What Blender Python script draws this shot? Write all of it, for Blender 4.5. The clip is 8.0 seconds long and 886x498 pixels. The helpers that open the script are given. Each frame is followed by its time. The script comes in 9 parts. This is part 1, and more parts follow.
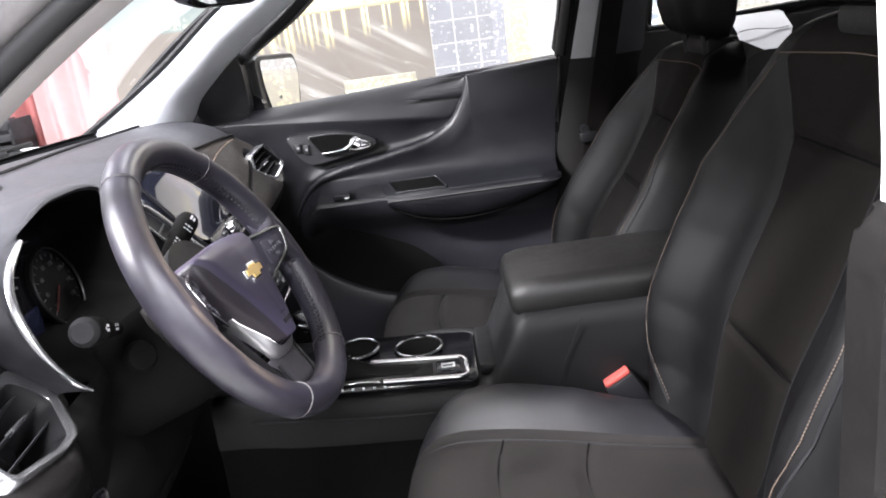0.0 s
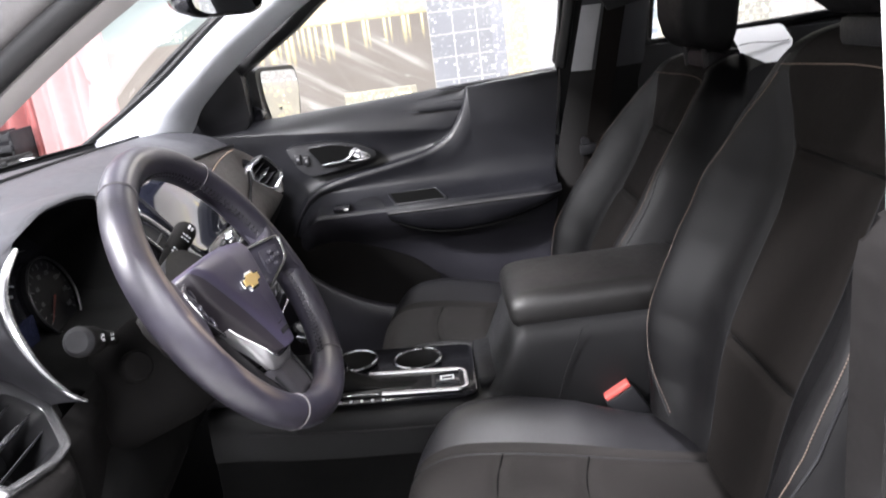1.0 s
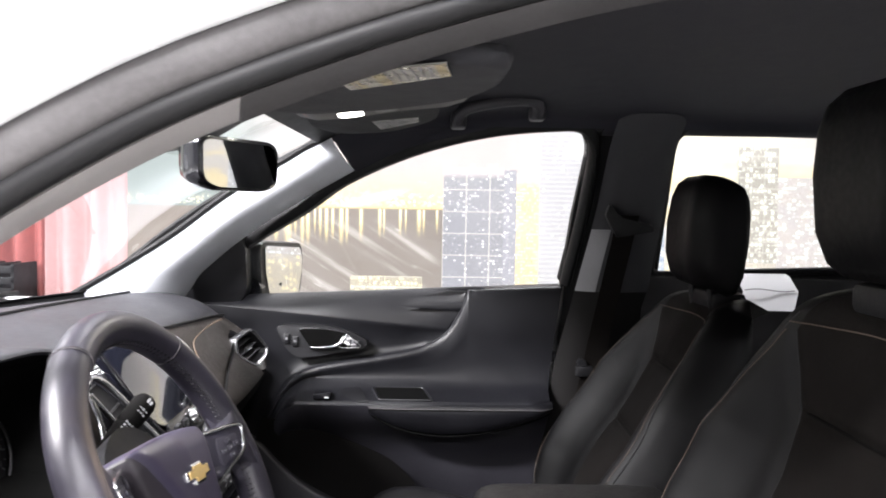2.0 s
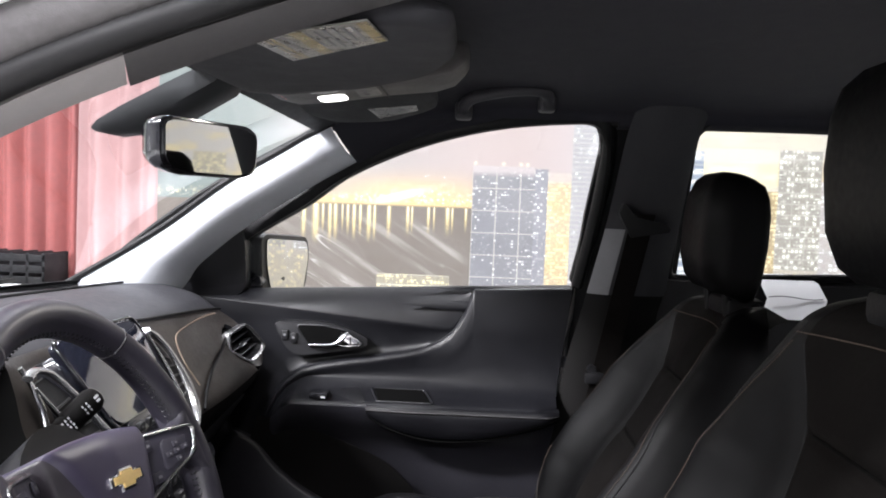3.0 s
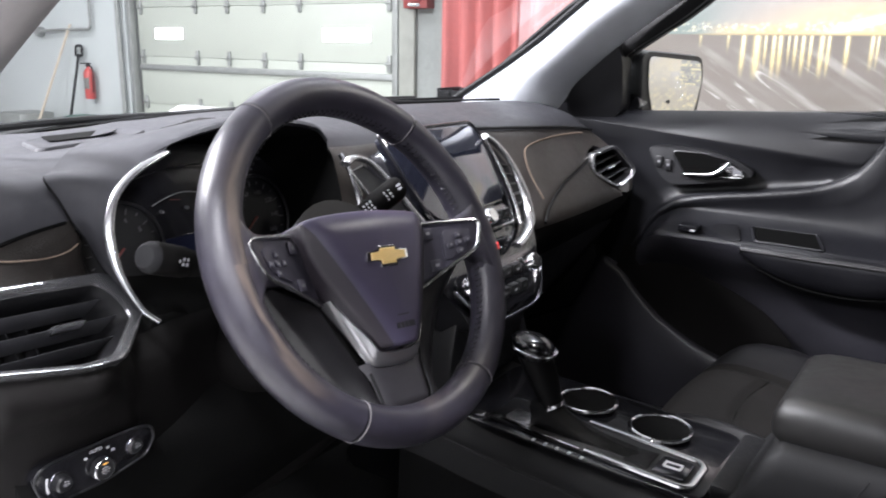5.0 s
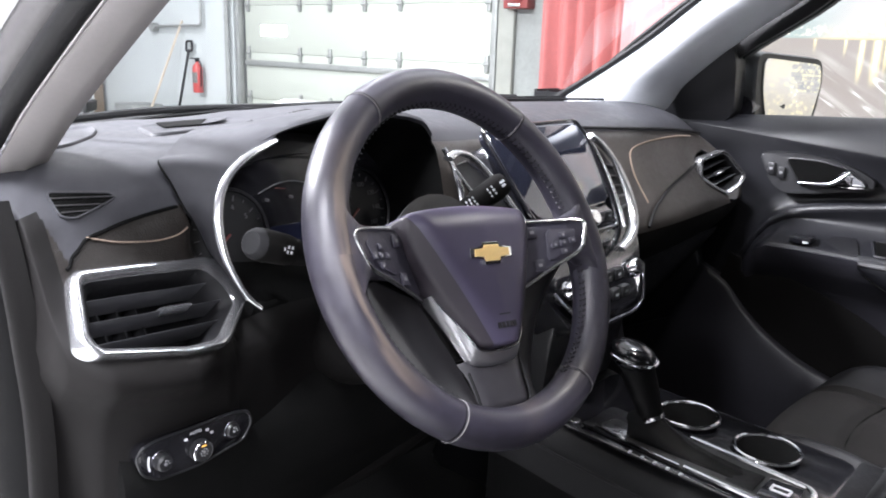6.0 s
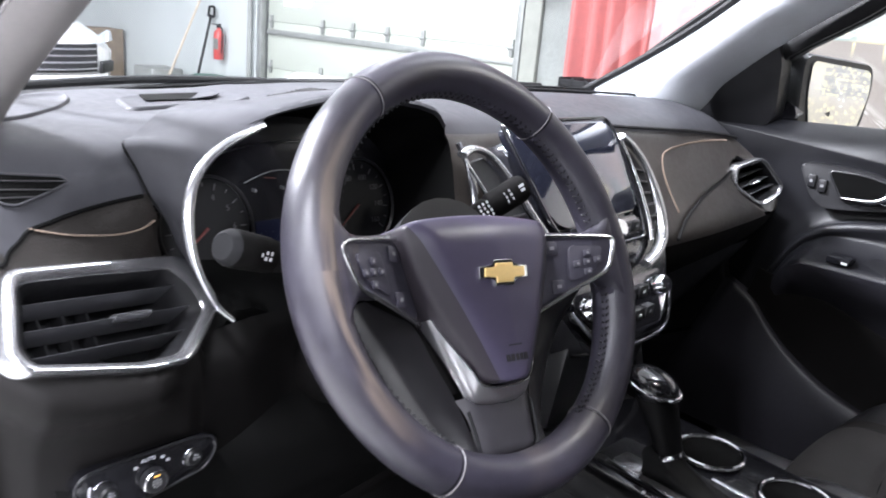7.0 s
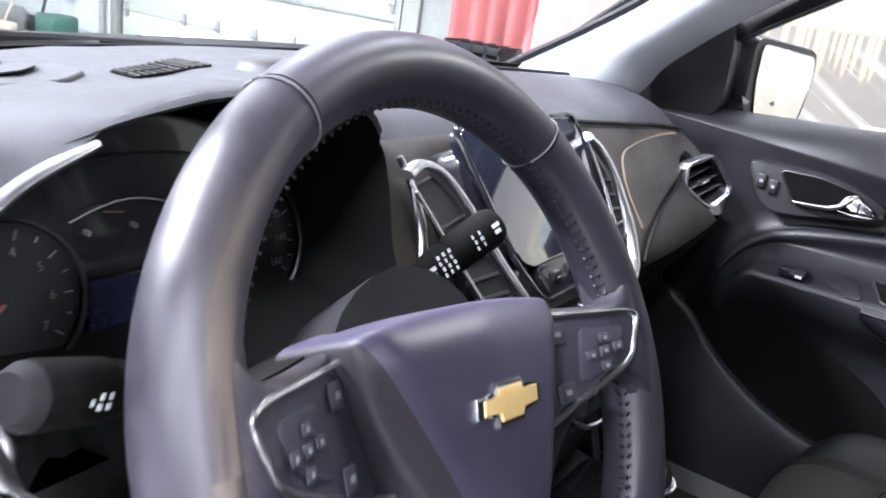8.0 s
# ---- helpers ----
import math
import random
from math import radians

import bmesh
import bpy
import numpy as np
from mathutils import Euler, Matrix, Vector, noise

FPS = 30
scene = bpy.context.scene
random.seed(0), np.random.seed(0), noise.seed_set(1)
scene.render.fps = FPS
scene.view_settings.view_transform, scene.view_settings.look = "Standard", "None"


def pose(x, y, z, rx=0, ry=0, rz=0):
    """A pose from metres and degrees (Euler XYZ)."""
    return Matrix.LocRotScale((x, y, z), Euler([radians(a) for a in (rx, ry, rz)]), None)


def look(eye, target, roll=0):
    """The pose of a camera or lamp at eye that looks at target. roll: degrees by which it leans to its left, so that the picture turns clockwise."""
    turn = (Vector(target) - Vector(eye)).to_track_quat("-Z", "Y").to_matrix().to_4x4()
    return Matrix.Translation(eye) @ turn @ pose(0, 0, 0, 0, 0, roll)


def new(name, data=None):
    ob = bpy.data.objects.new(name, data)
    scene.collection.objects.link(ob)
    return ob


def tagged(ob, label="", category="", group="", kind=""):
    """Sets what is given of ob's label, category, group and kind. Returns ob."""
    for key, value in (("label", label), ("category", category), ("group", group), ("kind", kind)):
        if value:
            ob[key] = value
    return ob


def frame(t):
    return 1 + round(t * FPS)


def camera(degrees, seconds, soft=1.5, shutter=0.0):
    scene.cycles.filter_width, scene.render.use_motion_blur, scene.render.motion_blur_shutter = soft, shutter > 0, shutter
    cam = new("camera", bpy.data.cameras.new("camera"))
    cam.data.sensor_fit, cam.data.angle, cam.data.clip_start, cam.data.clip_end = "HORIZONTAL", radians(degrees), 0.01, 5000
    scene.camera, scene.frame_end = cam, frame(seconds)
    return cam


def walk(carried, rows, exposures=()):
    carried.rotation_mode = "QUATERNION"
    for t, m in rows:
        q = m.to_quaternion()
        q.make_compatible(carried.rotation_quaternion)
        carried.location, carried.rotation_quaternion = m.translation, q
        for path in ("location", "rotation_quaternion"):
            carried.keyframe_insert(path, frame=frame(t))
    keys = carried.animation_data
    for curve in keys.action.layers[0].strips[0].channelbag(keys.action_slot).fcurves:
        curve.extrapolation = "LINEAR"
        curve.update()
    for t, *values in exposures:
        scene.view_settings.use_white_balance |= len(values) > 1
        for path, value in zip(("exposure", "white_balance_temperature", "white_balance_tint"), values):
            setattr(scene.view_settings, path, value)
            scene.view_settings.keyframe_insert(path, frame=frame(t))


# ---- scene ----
cam = camera(58.32, 8.0, soft=1.8, shutter=0.4)
PATH = [
    (0, (0.2499, -1.2355, 1.2476), (0.2298, 0.1956, 0.7988), -7.88),
    (0.5, (0.2541, -1.2445, 1.2492), (0.2289, 0.1847, 0.7946), -7.96),
    (1, (0.2497, -1.2292, 1.2425), (0.2334, 0.2092, 0.8173), -7.59),
    (1.2, (0.2474, -1.2288, 1.2484), (0.2517, 0.2344, 0.9183), -5.72),
    (1.5, (0.2461, -1.2030, 1.2459), (0.2489, 0.2876, 1.0783), -2.46),
    (2, (0.2624, -1.1742, 1.2538), (0.2709, 0.3240, 1.1816), 0.94),
    (2.2, (0.2804, -1.1569, 1.2466), (0.2902, 0.3413, 1.1745), 1.43),
    (3.3, (0.3530, -1.0810, 1.2425), (0.2700, 0.4148, 1.1682), 2.20),
    (3.5, (0.3583, -1.0785, 1.2381), (0.2757, 0.4173, 1.1628), 2.21),
    (4, (0.4121, -1.0336, 1.2135), (0.0637, 0.4073, 0.9843), 0.89),
    (4.2, (0.4450, -0.9893, 1.2005), (-0.0642, 0.3927, 0.9161), 1.03),
    (4.5, (0.4799, -0.9491, 1.1888), (-0.2042, 0.3430, 0.8534), 0.88),
    (5, (0.4761, -0.9452, 1.1773), (-0.3441, 0.2538, 0.8038), 0.93),
    (5.2, (0.4660, -0.9441, 1.1727), (-0.3862, 0.2309, 0.7942), 1.10),
    (6.3, (0.4457, -0.9333, 1.1683), (-0.5266, 0.1439, 0.7885), 2.45),
    (6.5, (0.4349, -0.9200, 1.1707), (-0.5456, 0.1468, 0.7828), 3.01),
    (6.8, (0.4092, -0.8839, 1.1695), (-0.5673, 0.1815, 0.7678), 4.14),
    (7, (0.3848, -0.8563, 1.1689), (-0.5749, 0.2209, 0.7580), 5.25),
    (7.5, (0.2611, -0.7762, 1.1671), (-0.5884, 0.3866, 0.7474), 7.46),
    (8, (0.1664, -0.6924, 1.1670), (-0.5828, 0.5230, 0.7072), 8.72),
]
EXPOSURES = ((0.0, 0.77, 6550, 10), (1.0, 0.77, 6560, 10), (1.5, 0.65, 6680, 10), (2.0, 0.51, 6680, 10), (3.3, 0.08, 6500, 10), (4.0, -0.05, 6480, 10), (4.5, 0.0, 6450, 10), (5.2, 0.40, 6420, 10), (6.3, 0.70, 6320, 10), (7.0, 0.77, 6230, 10), (8.0, 0.93, 6080, 10))
walk(cam, [(t, look(eye, target, roll)) for t, eye, target, roll in PATH], EXPOSURES)

# ---- world and light ----
LAMPCOLOR = (0.955, 0.95, 1.0)
WATTS, BACK, MAPWATTS, SIDE_FILL = 800.0, 0.108, 1.2, 0.20
RVPOS, RVTURN, RVTILT = (-0.024, -0.036, 1.313), 17.5, 1.5
world = bpy.data.worlds.new("world")
scene.world = world
world.use_nodes = True
world.node_tree.nodes["Background"].inputs["Color"].default_value = (0.05, 0.055, 0.06, 1)
world.node_tree.nodes["Background"].inputs["Strength"].default_value = 0.2


# ---- helpers of this scene ----
ROOTS = {}


def thing(name, m, label, category, group="", kind=""):
    """An Empty at the base of a thing; its parts are given in world metres."""
    ob = new(name)
    ob.empty_display_size = 0.05
    ob.matrix_world = m if isinstance(m, Matrix) else Matrix.Translation(m)
    ROOTS[ob.name] = m if isinstance(m, Matrix) else Matrix.Translation(m)
    return tagged(ob, label, category, group, kind)


def finish(bm, me, sharp=38):
    bmesh.ops.recalc_face_normals(bm, faces=bm.faces)
    lim = radians(sharp)
    for f in bm.faces:
        f.smooth = True
    for e in bm.edges:
        if len(e.link_faces) == 2 and e.calc_face_angle(0) > lim:
            e.smooth = False
    bm.to_mesh(me)
    bm.free()


def part(name, bm, material, parent, label="", local=False, sharp=38):
    """One mesh under a thing or under a part."""
    root = parent
    while root.parent:
        root = root.parent
    if not local:
        bm.transform(ROOTS[root.name].inverted())
    me = bpy.data.meshes.new(name)
    finish(bm, me, sharp)
    me.materials.append(material)
    ob = new(name, me)
    ob.parent = parent
    return tagged(ob, label) if label else ob


def single(name, bm, material, label, category, kind="", group="", sharp=38):
    """A thing, or a piece of the setting, that is one mesh."""
    me = bpy.data.meshes.new(name)
    finish(bm, me, sharp)
    me.materials.append(material)
    return tagged(new(name, me), label, category, group, kind)


def V(*a):
    return Vector(a)


def crom(pts, n=6, closed=False):
    """A smooth curve through points."""
    pts = [Vector(p) for p in pts]
    out, k = [], len(pts)
    for i in range(k if closed else k - 1):
        if closed:
            a, b, c, d = (pts[(i + j) % k] for j in (-1, 0, 1, 2))
        else:
            a, b, c, d = pts[max(i - 1, 0)], pts[i], pts[i + 1], pts[min(i + 2, k - 1)]
        for s in range(n):
            t = s / n
            out.append(0.5 * ((2 * b) + (c - a) * t + (2 * a - 5 * b + 4 * c - d) * t * t + (3 * b - a - 3 * c + d) * t ** 3))
    if not closed:
        out.append(pts[-1])
    return out


def rounded(pts, r, n=4):
    """A polygon with rounded corners."""
    pts, out = [Vector(p) for p in pts], []
    k = len(pts)
    for i in range(k):
        a, b, c = pts[i - 1], pts[i], pts[(i + 1) % k]
        ra = min(r, (a - b).length * 0.45, (c - b).length * 0.45)
        p, q = b + (a - b).normalized() * ra, b + (c - b).normalized() * ra
        for s in range(n + 1):
            t = s / n
            out.append(p * (1 - t) ** 2 + b * 2 * t * (1 - t) + q * t * t)
    return out


def loft(bm, rows, closed=False, cap=False):
    """A skin over rows of points with equal counts."""
    vs = [[bm.verts.new(p) for p in row] for row in rows]
    for a, b in zip(vs, vs[1:]):
        n = len(a)
        for i in range(n if closed else n - 1):
            j = (i + 1) % n
            bm.faces.new((a[i], a[j], b[j], b[i]))
    if cap:
        bm.faces.new(vs[0][::-1])
        bm.faces.new(vs[-1])
    return bm


def tube(bm, path, r, seg=10, closed=False, flat=1.0, up=(0, 0, 1)):
    """A round or flattened bar along a path; r is one radius or one for each point."""
    path = [Vector(p) for p in path]
    k = len(path)
    rows = []
    for i, p in enumerate(path):
        d = (path[(i + 1) % k] - path[i - 1]) if closed else (path[min(i + 1, k - 1)] - path[max(i - 1, 0)])
        d.normalize()
        a = d.cross(Vector(up))
        if a.length < 1e-4:
            a = d.cross(Vector((1, 0, 0)))
        a.normalize()
        b = a.cross(d)
        rr = r[i] if isinstance(r, (list, tuple)) else r
        rows.append([p + a * rr * math.cos(2 * math.pi * s / seg) + b * rr * flat * math.sin(2 * math.pi * s / seg) for s in range(seg)])
    if closed:
        rows.append(rows[0])
        vs = [[bm.verts.new(q) for q in row] for row in rows[:-1]]
        vs.append(vs[0])
        for a, b in zip(vs, vs[1:]):
            for i in range(seg):
                j = (i + 1) % seg
                bm.faces.new((a[i], a[j], b[j], b[i]))
        return bm
    return loft(bm, rows, closed=True, cap=True)


def prism(bm, pts, push, bevel=0.0, seg=2):
    """A flat polygon pushed along a vector into a solid."""
    push = Vector(push)
    a = [bm.verts.new(p) for p in pts]
    b = [bm.verts.new(Vector(p) + push) for p in pts]
    n = len(a)
    faces = [bm.faces.new(a), bm.faces.new(b[::-1])]
    faces += [bm.faces.new((a[i], b[i], b[(i + 1) % n], a[(i + 1) % n])) for i in range(n)]
    if bevel:
        rim = [e for f in faces[:2] for e in f.edges]
        bmesh.ops.bevel(bm, geom=rim, offset=bevel, segments=seg, affect="EDGES", profile=0.5, clamp_overlap=True)
    return bm


def box(bm, lo, hi, bevel=0.0, seg=2, m=None):
    made = bmesh.ops.create_cube(bm, size=1)["verts"]
    lo, hi = Vector(lo), Vector(hi)
    for v in made:
        v.co = Vector(((lo[i] + hi[i]) / 2 + v.co[i] * (hi[i] - lo[i])) for i in range(3))
        if m:
            v.co = m @ v.co
    if bevel:
        bmesh.ops.bevel(bm, geom=list({e for v in made for e in v.link_edges}), offset=bevel, segments=seg, affect="EDGES", profile=0.5, clamp_overlap=True)
    return bm


def cyl(bm, a, b, r, seg=20, r2=None, bevel=0.0):
    a, b = Vector(a), Vector(b)
    d = (b - a).normalized()
    x = d.orthogonal().normalized()
    y = d.cross(x)
    ring = lambda c, q: [c + (x * math.cos(2 * math.pi * i / seg) + y * math.sin(2 * math.pi * i / seg)) * q for i in range(seg)]
    r2 = r if r2 is None else r2
    if bevel:
        rows = [ring(a, r - bevel), ring(a + d * bevel, r), ring(b - d * bevel, r2), ring(b, r2 - bevel)]
    else:
        rows = [ring(a, r), ring(b, r2)]
    return loft(bm, rows, closed=True, cap=True)


def solid(bm, t):
    bmesh.ops.recalc_face_normals(bm, faces=bm.faces)
    bmesh.ops.solidify(bm, geom=list(bm.faces), thickness=t)
    return bm


def B():
    return bmesh.new()


def lerp(a, b, t):
    return a + (b - a) * t


def table(x, keys):
    """Straight interpolation in a list of (x, value)."""
    if x <= keys[0][0]:
        return keys[0][1]
    for (a, p), (b, q) in zip(keys, keys[1:]):
        if x <= b:
            return lerp(p, q, (x - a) / (b - a))
    return keys[-1][1]


# ---- materials ----
def surface(name, color, rough=0.5, metal=0.0, vary=0.25, size=18.0, grain=0.0, grain_size=900.0, wear=0.12, coat=0.0, spec=0.5, cells=False):
    """A surface with broad and fine variation in colour and gloss, and a fine relief."""
    m = bpy.data.materials.new(name)
    m.use_nodes = True
    nt = m.node_tree
    p = nt.nodes["Principled BSDF"]
    co = nt.nodes.new("ShaderNodeTexCoord")
    broad = nt.nodes.new("ShaderNodeTexNoise")
    broad.inputs["Scale"].default_value = size
    broad.inputs["Detail"].default_value = 6
    fine = nt.nodes.new("ShaderNodeTexNoise")
    fine.inputs["Scale"].default_value = size * 14
    fine.inputs["Detail"].default_value = 4
    for n in (broad, fine):
        nt.links.new(co.outputs["Object"], n.inputs["Vector"])
    both = nt.nodes.new("ShaderNodeMath")
    both.operation = "MULTIPLY_ADD"
    both.inputs[1].default_value = 0.45
    nt.links.new(fine.outputs["Fac"], both.inputs[0])
    half = nt.nodes.new("ShaderNodeMath")
    half.operation = "MULTIPLY"
    half.inputs[1].default_value = 0.55
    nt.links.new(broad.outputs["Fac"], half.inputs[0])
    nt.links.new(half.outputs[0], both.inputs[2])
    ramp = nt.nodes.new("ShaderNodeValToRGB")
    ramp.color_ramp.elements[0].position, ramp.color_ramp.elements[1].position = 0.32, 0.68
    c = Vector(color)
    ramp.color_ramp.elements[0].color = (*(c * (1 - vary)), 1)
    ramp.color_ramp.elements[1].color = (*[min(1, v) for v in c * (1 + vary)], 1)
    nt.links.new(both.outputs[0], ramp.inputs["Fac"])
    nt.links.new(ramp.outputs["Color"], p.inputs["Base Color"])
    rr = nt.nodes.new("ShaderNodeMapRange")
    rr.inputs["From Min"].default_value, rr.inputs["From Max"].default_value = 0.3, 0.7
    rr.inputs["To Min"].default_value, rr.inputs["To Max"].default_value = max(0.02, rough - wear), min(1, rough + wear)
    nt.links.new(both.outputs[0], rr.inputs["Value"])
    nt.links.new(rr.outputs[0], p.inputs["Roughness"])
    p.inputs["Metallic"].default_value = metal
    p.inputs["Coat Weight"].default_value = coat
    p.inputs["Coat Roughness"].default_value = 0.05
    p.inputs["Specular IOR Level"].default_value = spec
    if grain:
        g = nt.nodes.new("ShaderNodeTexVoronoi" if cells else "ShaderNodeTexNoise")
        g.inputs["Scale"].default_value = grain_size
        nt.links.new(co.outputs["Object"], g.inputs["Vector"])
        bump = nt.nodes.new("ShaderNodeBump")
        bump.inputs["Strength"].default_value = grain
        bump.inputs["Distance"].default_value = 0.001
        nt.links.new(g.outputs["Distance" if cells else "Fac"], bump.inputs["Height"])
        nt.links.new(bump.outputs["Normal"], p.inputs["Normal"])
    return m


def clear(name, tint=(1, 1, 1), rough=0.0):
    m = bpy.data.materials.new(name)
    m.use_nodes = True
    nt = m.node_tree
    nt.nodes.clear()
    out = nt.nodes.new("ShaderNodeOutputMaterial")
    t = nt.nodes.new("ShaderNodeBsdfTransparent")
    t.inputs["Color"].default_value = (*tint, 1)
    g = nt.nodes.new("ShaderNodeBsdfGlossy")
    g.inputs["Roughness"].default_value = rough
    lw = nt.nodes.new("ShaderNodeLayerWeight")
    lw.inputs["Blend"].default_value = 0.5
    steep = nt.nodes.new("ShaderNodeMath")
    steep.operation = "POWER"
    steep.inputs[1].default_value = 5.0
    nt.links.new(lw.outputs["Facing"], steep.inputs[0])
    fr = nt.nodes.new("ShaderNodeMath")
    fr.operation = "MULTIPLY_ADD"
    fr.inputs[1].default_value, fr.inputs[2].default_value = 0.85, 0.04
    nt.links.new(steep.outputs[0], fr.inputs[0])
    mix = nt.nodes.new("ShaderNodeMixShader")
    nt.links.new(fr.outputs[0], mix.inputs[0])
    nt.links.new(t.outputs[0], mix.inputs[1])
    nt.links.new(g.outputs[0], mix.inputs[2])
    nt.links.new(mix.outputs[0], out.inputs["Surface"])
    return m


def glowing(name, color, strength):
    m = bpy.data.materials.new(name)
    m.use_nodes = True
    p = m.node_tree.nodes["Principled BSDF"]
    p.inputs["Base Color"].default_value = (*color, 1)
    p.inputs["Emission Color"].default_value = (*color, 1)
    p.inputs["Emission Strength"].default_value = strength
    return m


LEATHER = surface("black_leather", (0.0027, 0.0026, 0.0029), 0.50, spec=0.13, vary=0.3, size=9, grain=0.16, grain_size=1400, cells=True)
# Brighter, shinier copy of the leather: light on the cushions put into colour.
LITLEATHER = surface("lit_black_leather", (0.0103, 0.0099, 0.0116), 0.44, spec=0.50, vary=0.35, size=9, grain=0.16, grain_size=1400, cells=True)
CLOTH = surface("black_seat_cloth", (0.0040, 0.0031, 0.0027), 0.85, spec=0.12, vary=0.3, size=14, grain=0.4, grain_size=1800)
# The violet sheen of bluish light is put into the rim's and cover's colours.
RIM = surface("wheel_leather", (0.0184, 0.0167, 0.0244), 0.41, vary=0.35, size=7, grain=0.08, grain_size=1500, cells=True, wear=0.10)
COVERSKIN = surface("violet_sheen_cover", (0.0465, 0.0399, 0.0692), 0.40, vary=0.10, size=5, wear=0.02, grain=0.10, grain_size=1500)
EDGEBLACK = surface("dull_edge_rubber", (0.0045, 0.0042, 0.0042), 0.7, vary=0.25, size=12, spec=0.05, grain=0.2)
TRIMSILVER = surface("dull_satin_silver", (0.48, 0.48, 0.50), 0.34, metal=0.9, vary=0.04, size=6, wear=0.05)
# Darker copy for the cover's bevels: their shade is put into the colour.
SHADED_CHEEK = surface("shaded_cover_bevel", (0.0243, 0.0208, 0.0261), 0.45, vary=0.15, size=6, grain=0.15, grain_size=1300, spec=0.35)
WEBBLACK = surface("black_web_plastic", (0.0082, 0.0077, 0.0088), 0.40, vary=0.22, size=6, grain=0.08, grain_size=1500, spec=0.35)
SLATGREY = surface("vent_slat_plastic", (0.0440, 0.0440, 0.0484), 0.30, vary=0.02, size=14, wear=0.0, spec=0.5)
SPOKEGREY = surface("smoked_grey_plastic", (0.0255, 0.0240, 0.0277), 0.36, vary=0.22, size=6, grain=0.06, grain_size=1500, spec=0.50)
ARMSKIN = surface("armrest_leatherette", (0.0068, 0.0064, 0.0064), 0.42, spec=0.45, vary=0.25, size=10, grain=0.2, grain_size=1300, cells=True)
KEYGREY = surface("violet_grey_key_plastic", (0.030, 0.028, 0.040), 0.45, vary=0.12, size=12, grain=0.08, grain_size=1600)


def scuffed(m, color, amount, size):
    """Adds pale rubbed streaks to a leather."""
    nt = m.node_tree
    p = nt.nodes["Principled BSDF"]
    old = p.inputs["Base Color"].links[0].from_socket
    co = nt.nodes.new("ShaderNodeTexCoord")
    n = nt.nodes.new("ShaderNodeTexNoise")
    n.inputs["Scale"].default_value, n.inputs["Detail"].default_value, n.inputs["Distortion"].default_value = size, 7, 0.6
    nt.links.new(co.outputs["Object"], n.inputs["Vector"])
    mr = nt.nodes.new("ShaderNodeMapRange")
    mr.interpolation_type = "SMOOTHSTEP"
    mr.inputs["From Min"].default_value, mr.inputs["From Max"].default_value, mr.inputs["To Max"].default_value = 0.57, 0.78, amount
    nt.links.new(n.outputs["Fac"], mr.inputs["Value"])
    mx = nt.nodes.new("ShaderNodeMix")
    mx.data_type = "RGBA"
    nt.links.new(mr.outputs[0], mx.inputs[0])
    nt.links.new(old, mx.inputs[6])
    mx.inputs[7].default_value = (*color, 1)
    nt.links.new(mx.outputs[2], p.inputs["Base Color"])


def rubbed(m, color, amount, at, width):
    """A worn, dried streak that runs round the rim where it is gripped, broken along its length."""
    nt = m.node_tree
    p = nt.nodes["Principled BSDF"]
    old = p.inputs["Base Color"].links[0].from_socket

    def op(kind, *args):
        n = nt.nodes.new("ShaderNodeMath")
        n.operation = kind
        for i, v in enumerate(args):
            if isinstance(v, (int, float)):
                n.inputs[i].default_value = v
            else:
                nt.links.new(v, n.inputs[i])
        return n.outputs[0]

    co = nt.nodes.new("ShaderNodeTexCoord")
    sep = nt.nodes.new("ShaderNodeSeparateXYZ")
    nt.links.new(co.outputs["Object"], sep.inputs[0])
    x, y, z = sep.outputs
    r = op("SQRT", op("ADD", op("MULTIPLY", x, x), op("MULTIPLY", y, y)))
    ang = op("ARCTAN2", y, x)
    vec = nt.nodes.new("ShaderNodeCombineXYZ")
    nt.links.new(op("MULTIPLY", ang, 1.6), vec.inputs[0])
    nt.links.new(op("MULTIPLY", r, 60.0), vec.inputs[1])
    n = nt.nodes.new("ShaderNodeTexNoise")
    n.inputs["Scale"].default_value, n.inputs["Detail"].default_value = 1.7, 8
    nt.links.new(vec.outputs[0], n.inputs["Vector"])
    off = op("DIVIDE", op("SUBTRACT", r, op("ADD", at - 0.012, op("MULTIPLY", n.outputs["Fac"], 0.024))), width)
    streak = op("POWER", 2.718, op("MULTIPLY", op("MULTIPLY", off, off), -1.0))
    gaps = nt.nodes.new("ShaderNodeMapRange")
    gaps.interpolation_type = "SMOOTHSTEP"
    gaps.inputs["From Min"].default_value, gaps.inputs["From Max"].default_value, gaps.inputs["To Max"].default_value = -0.10, -0.16, amount
    nt.links.new(x, gaps.inputs["Value"])
    mx = nt.nodes.new("ShaderNodeMix")
    mx.data_type = "RGBA"
    nt.links.new(op("MULTIPLY", streak, gaps.outputs[0]), mx.inputs[0])
    nt.links.new(old, mx.inputs[6])
    mx.inputs[7].default_value = (*color, 1)
    nt.links.new(mx.outputs[2], p.inputs["Base Color"])


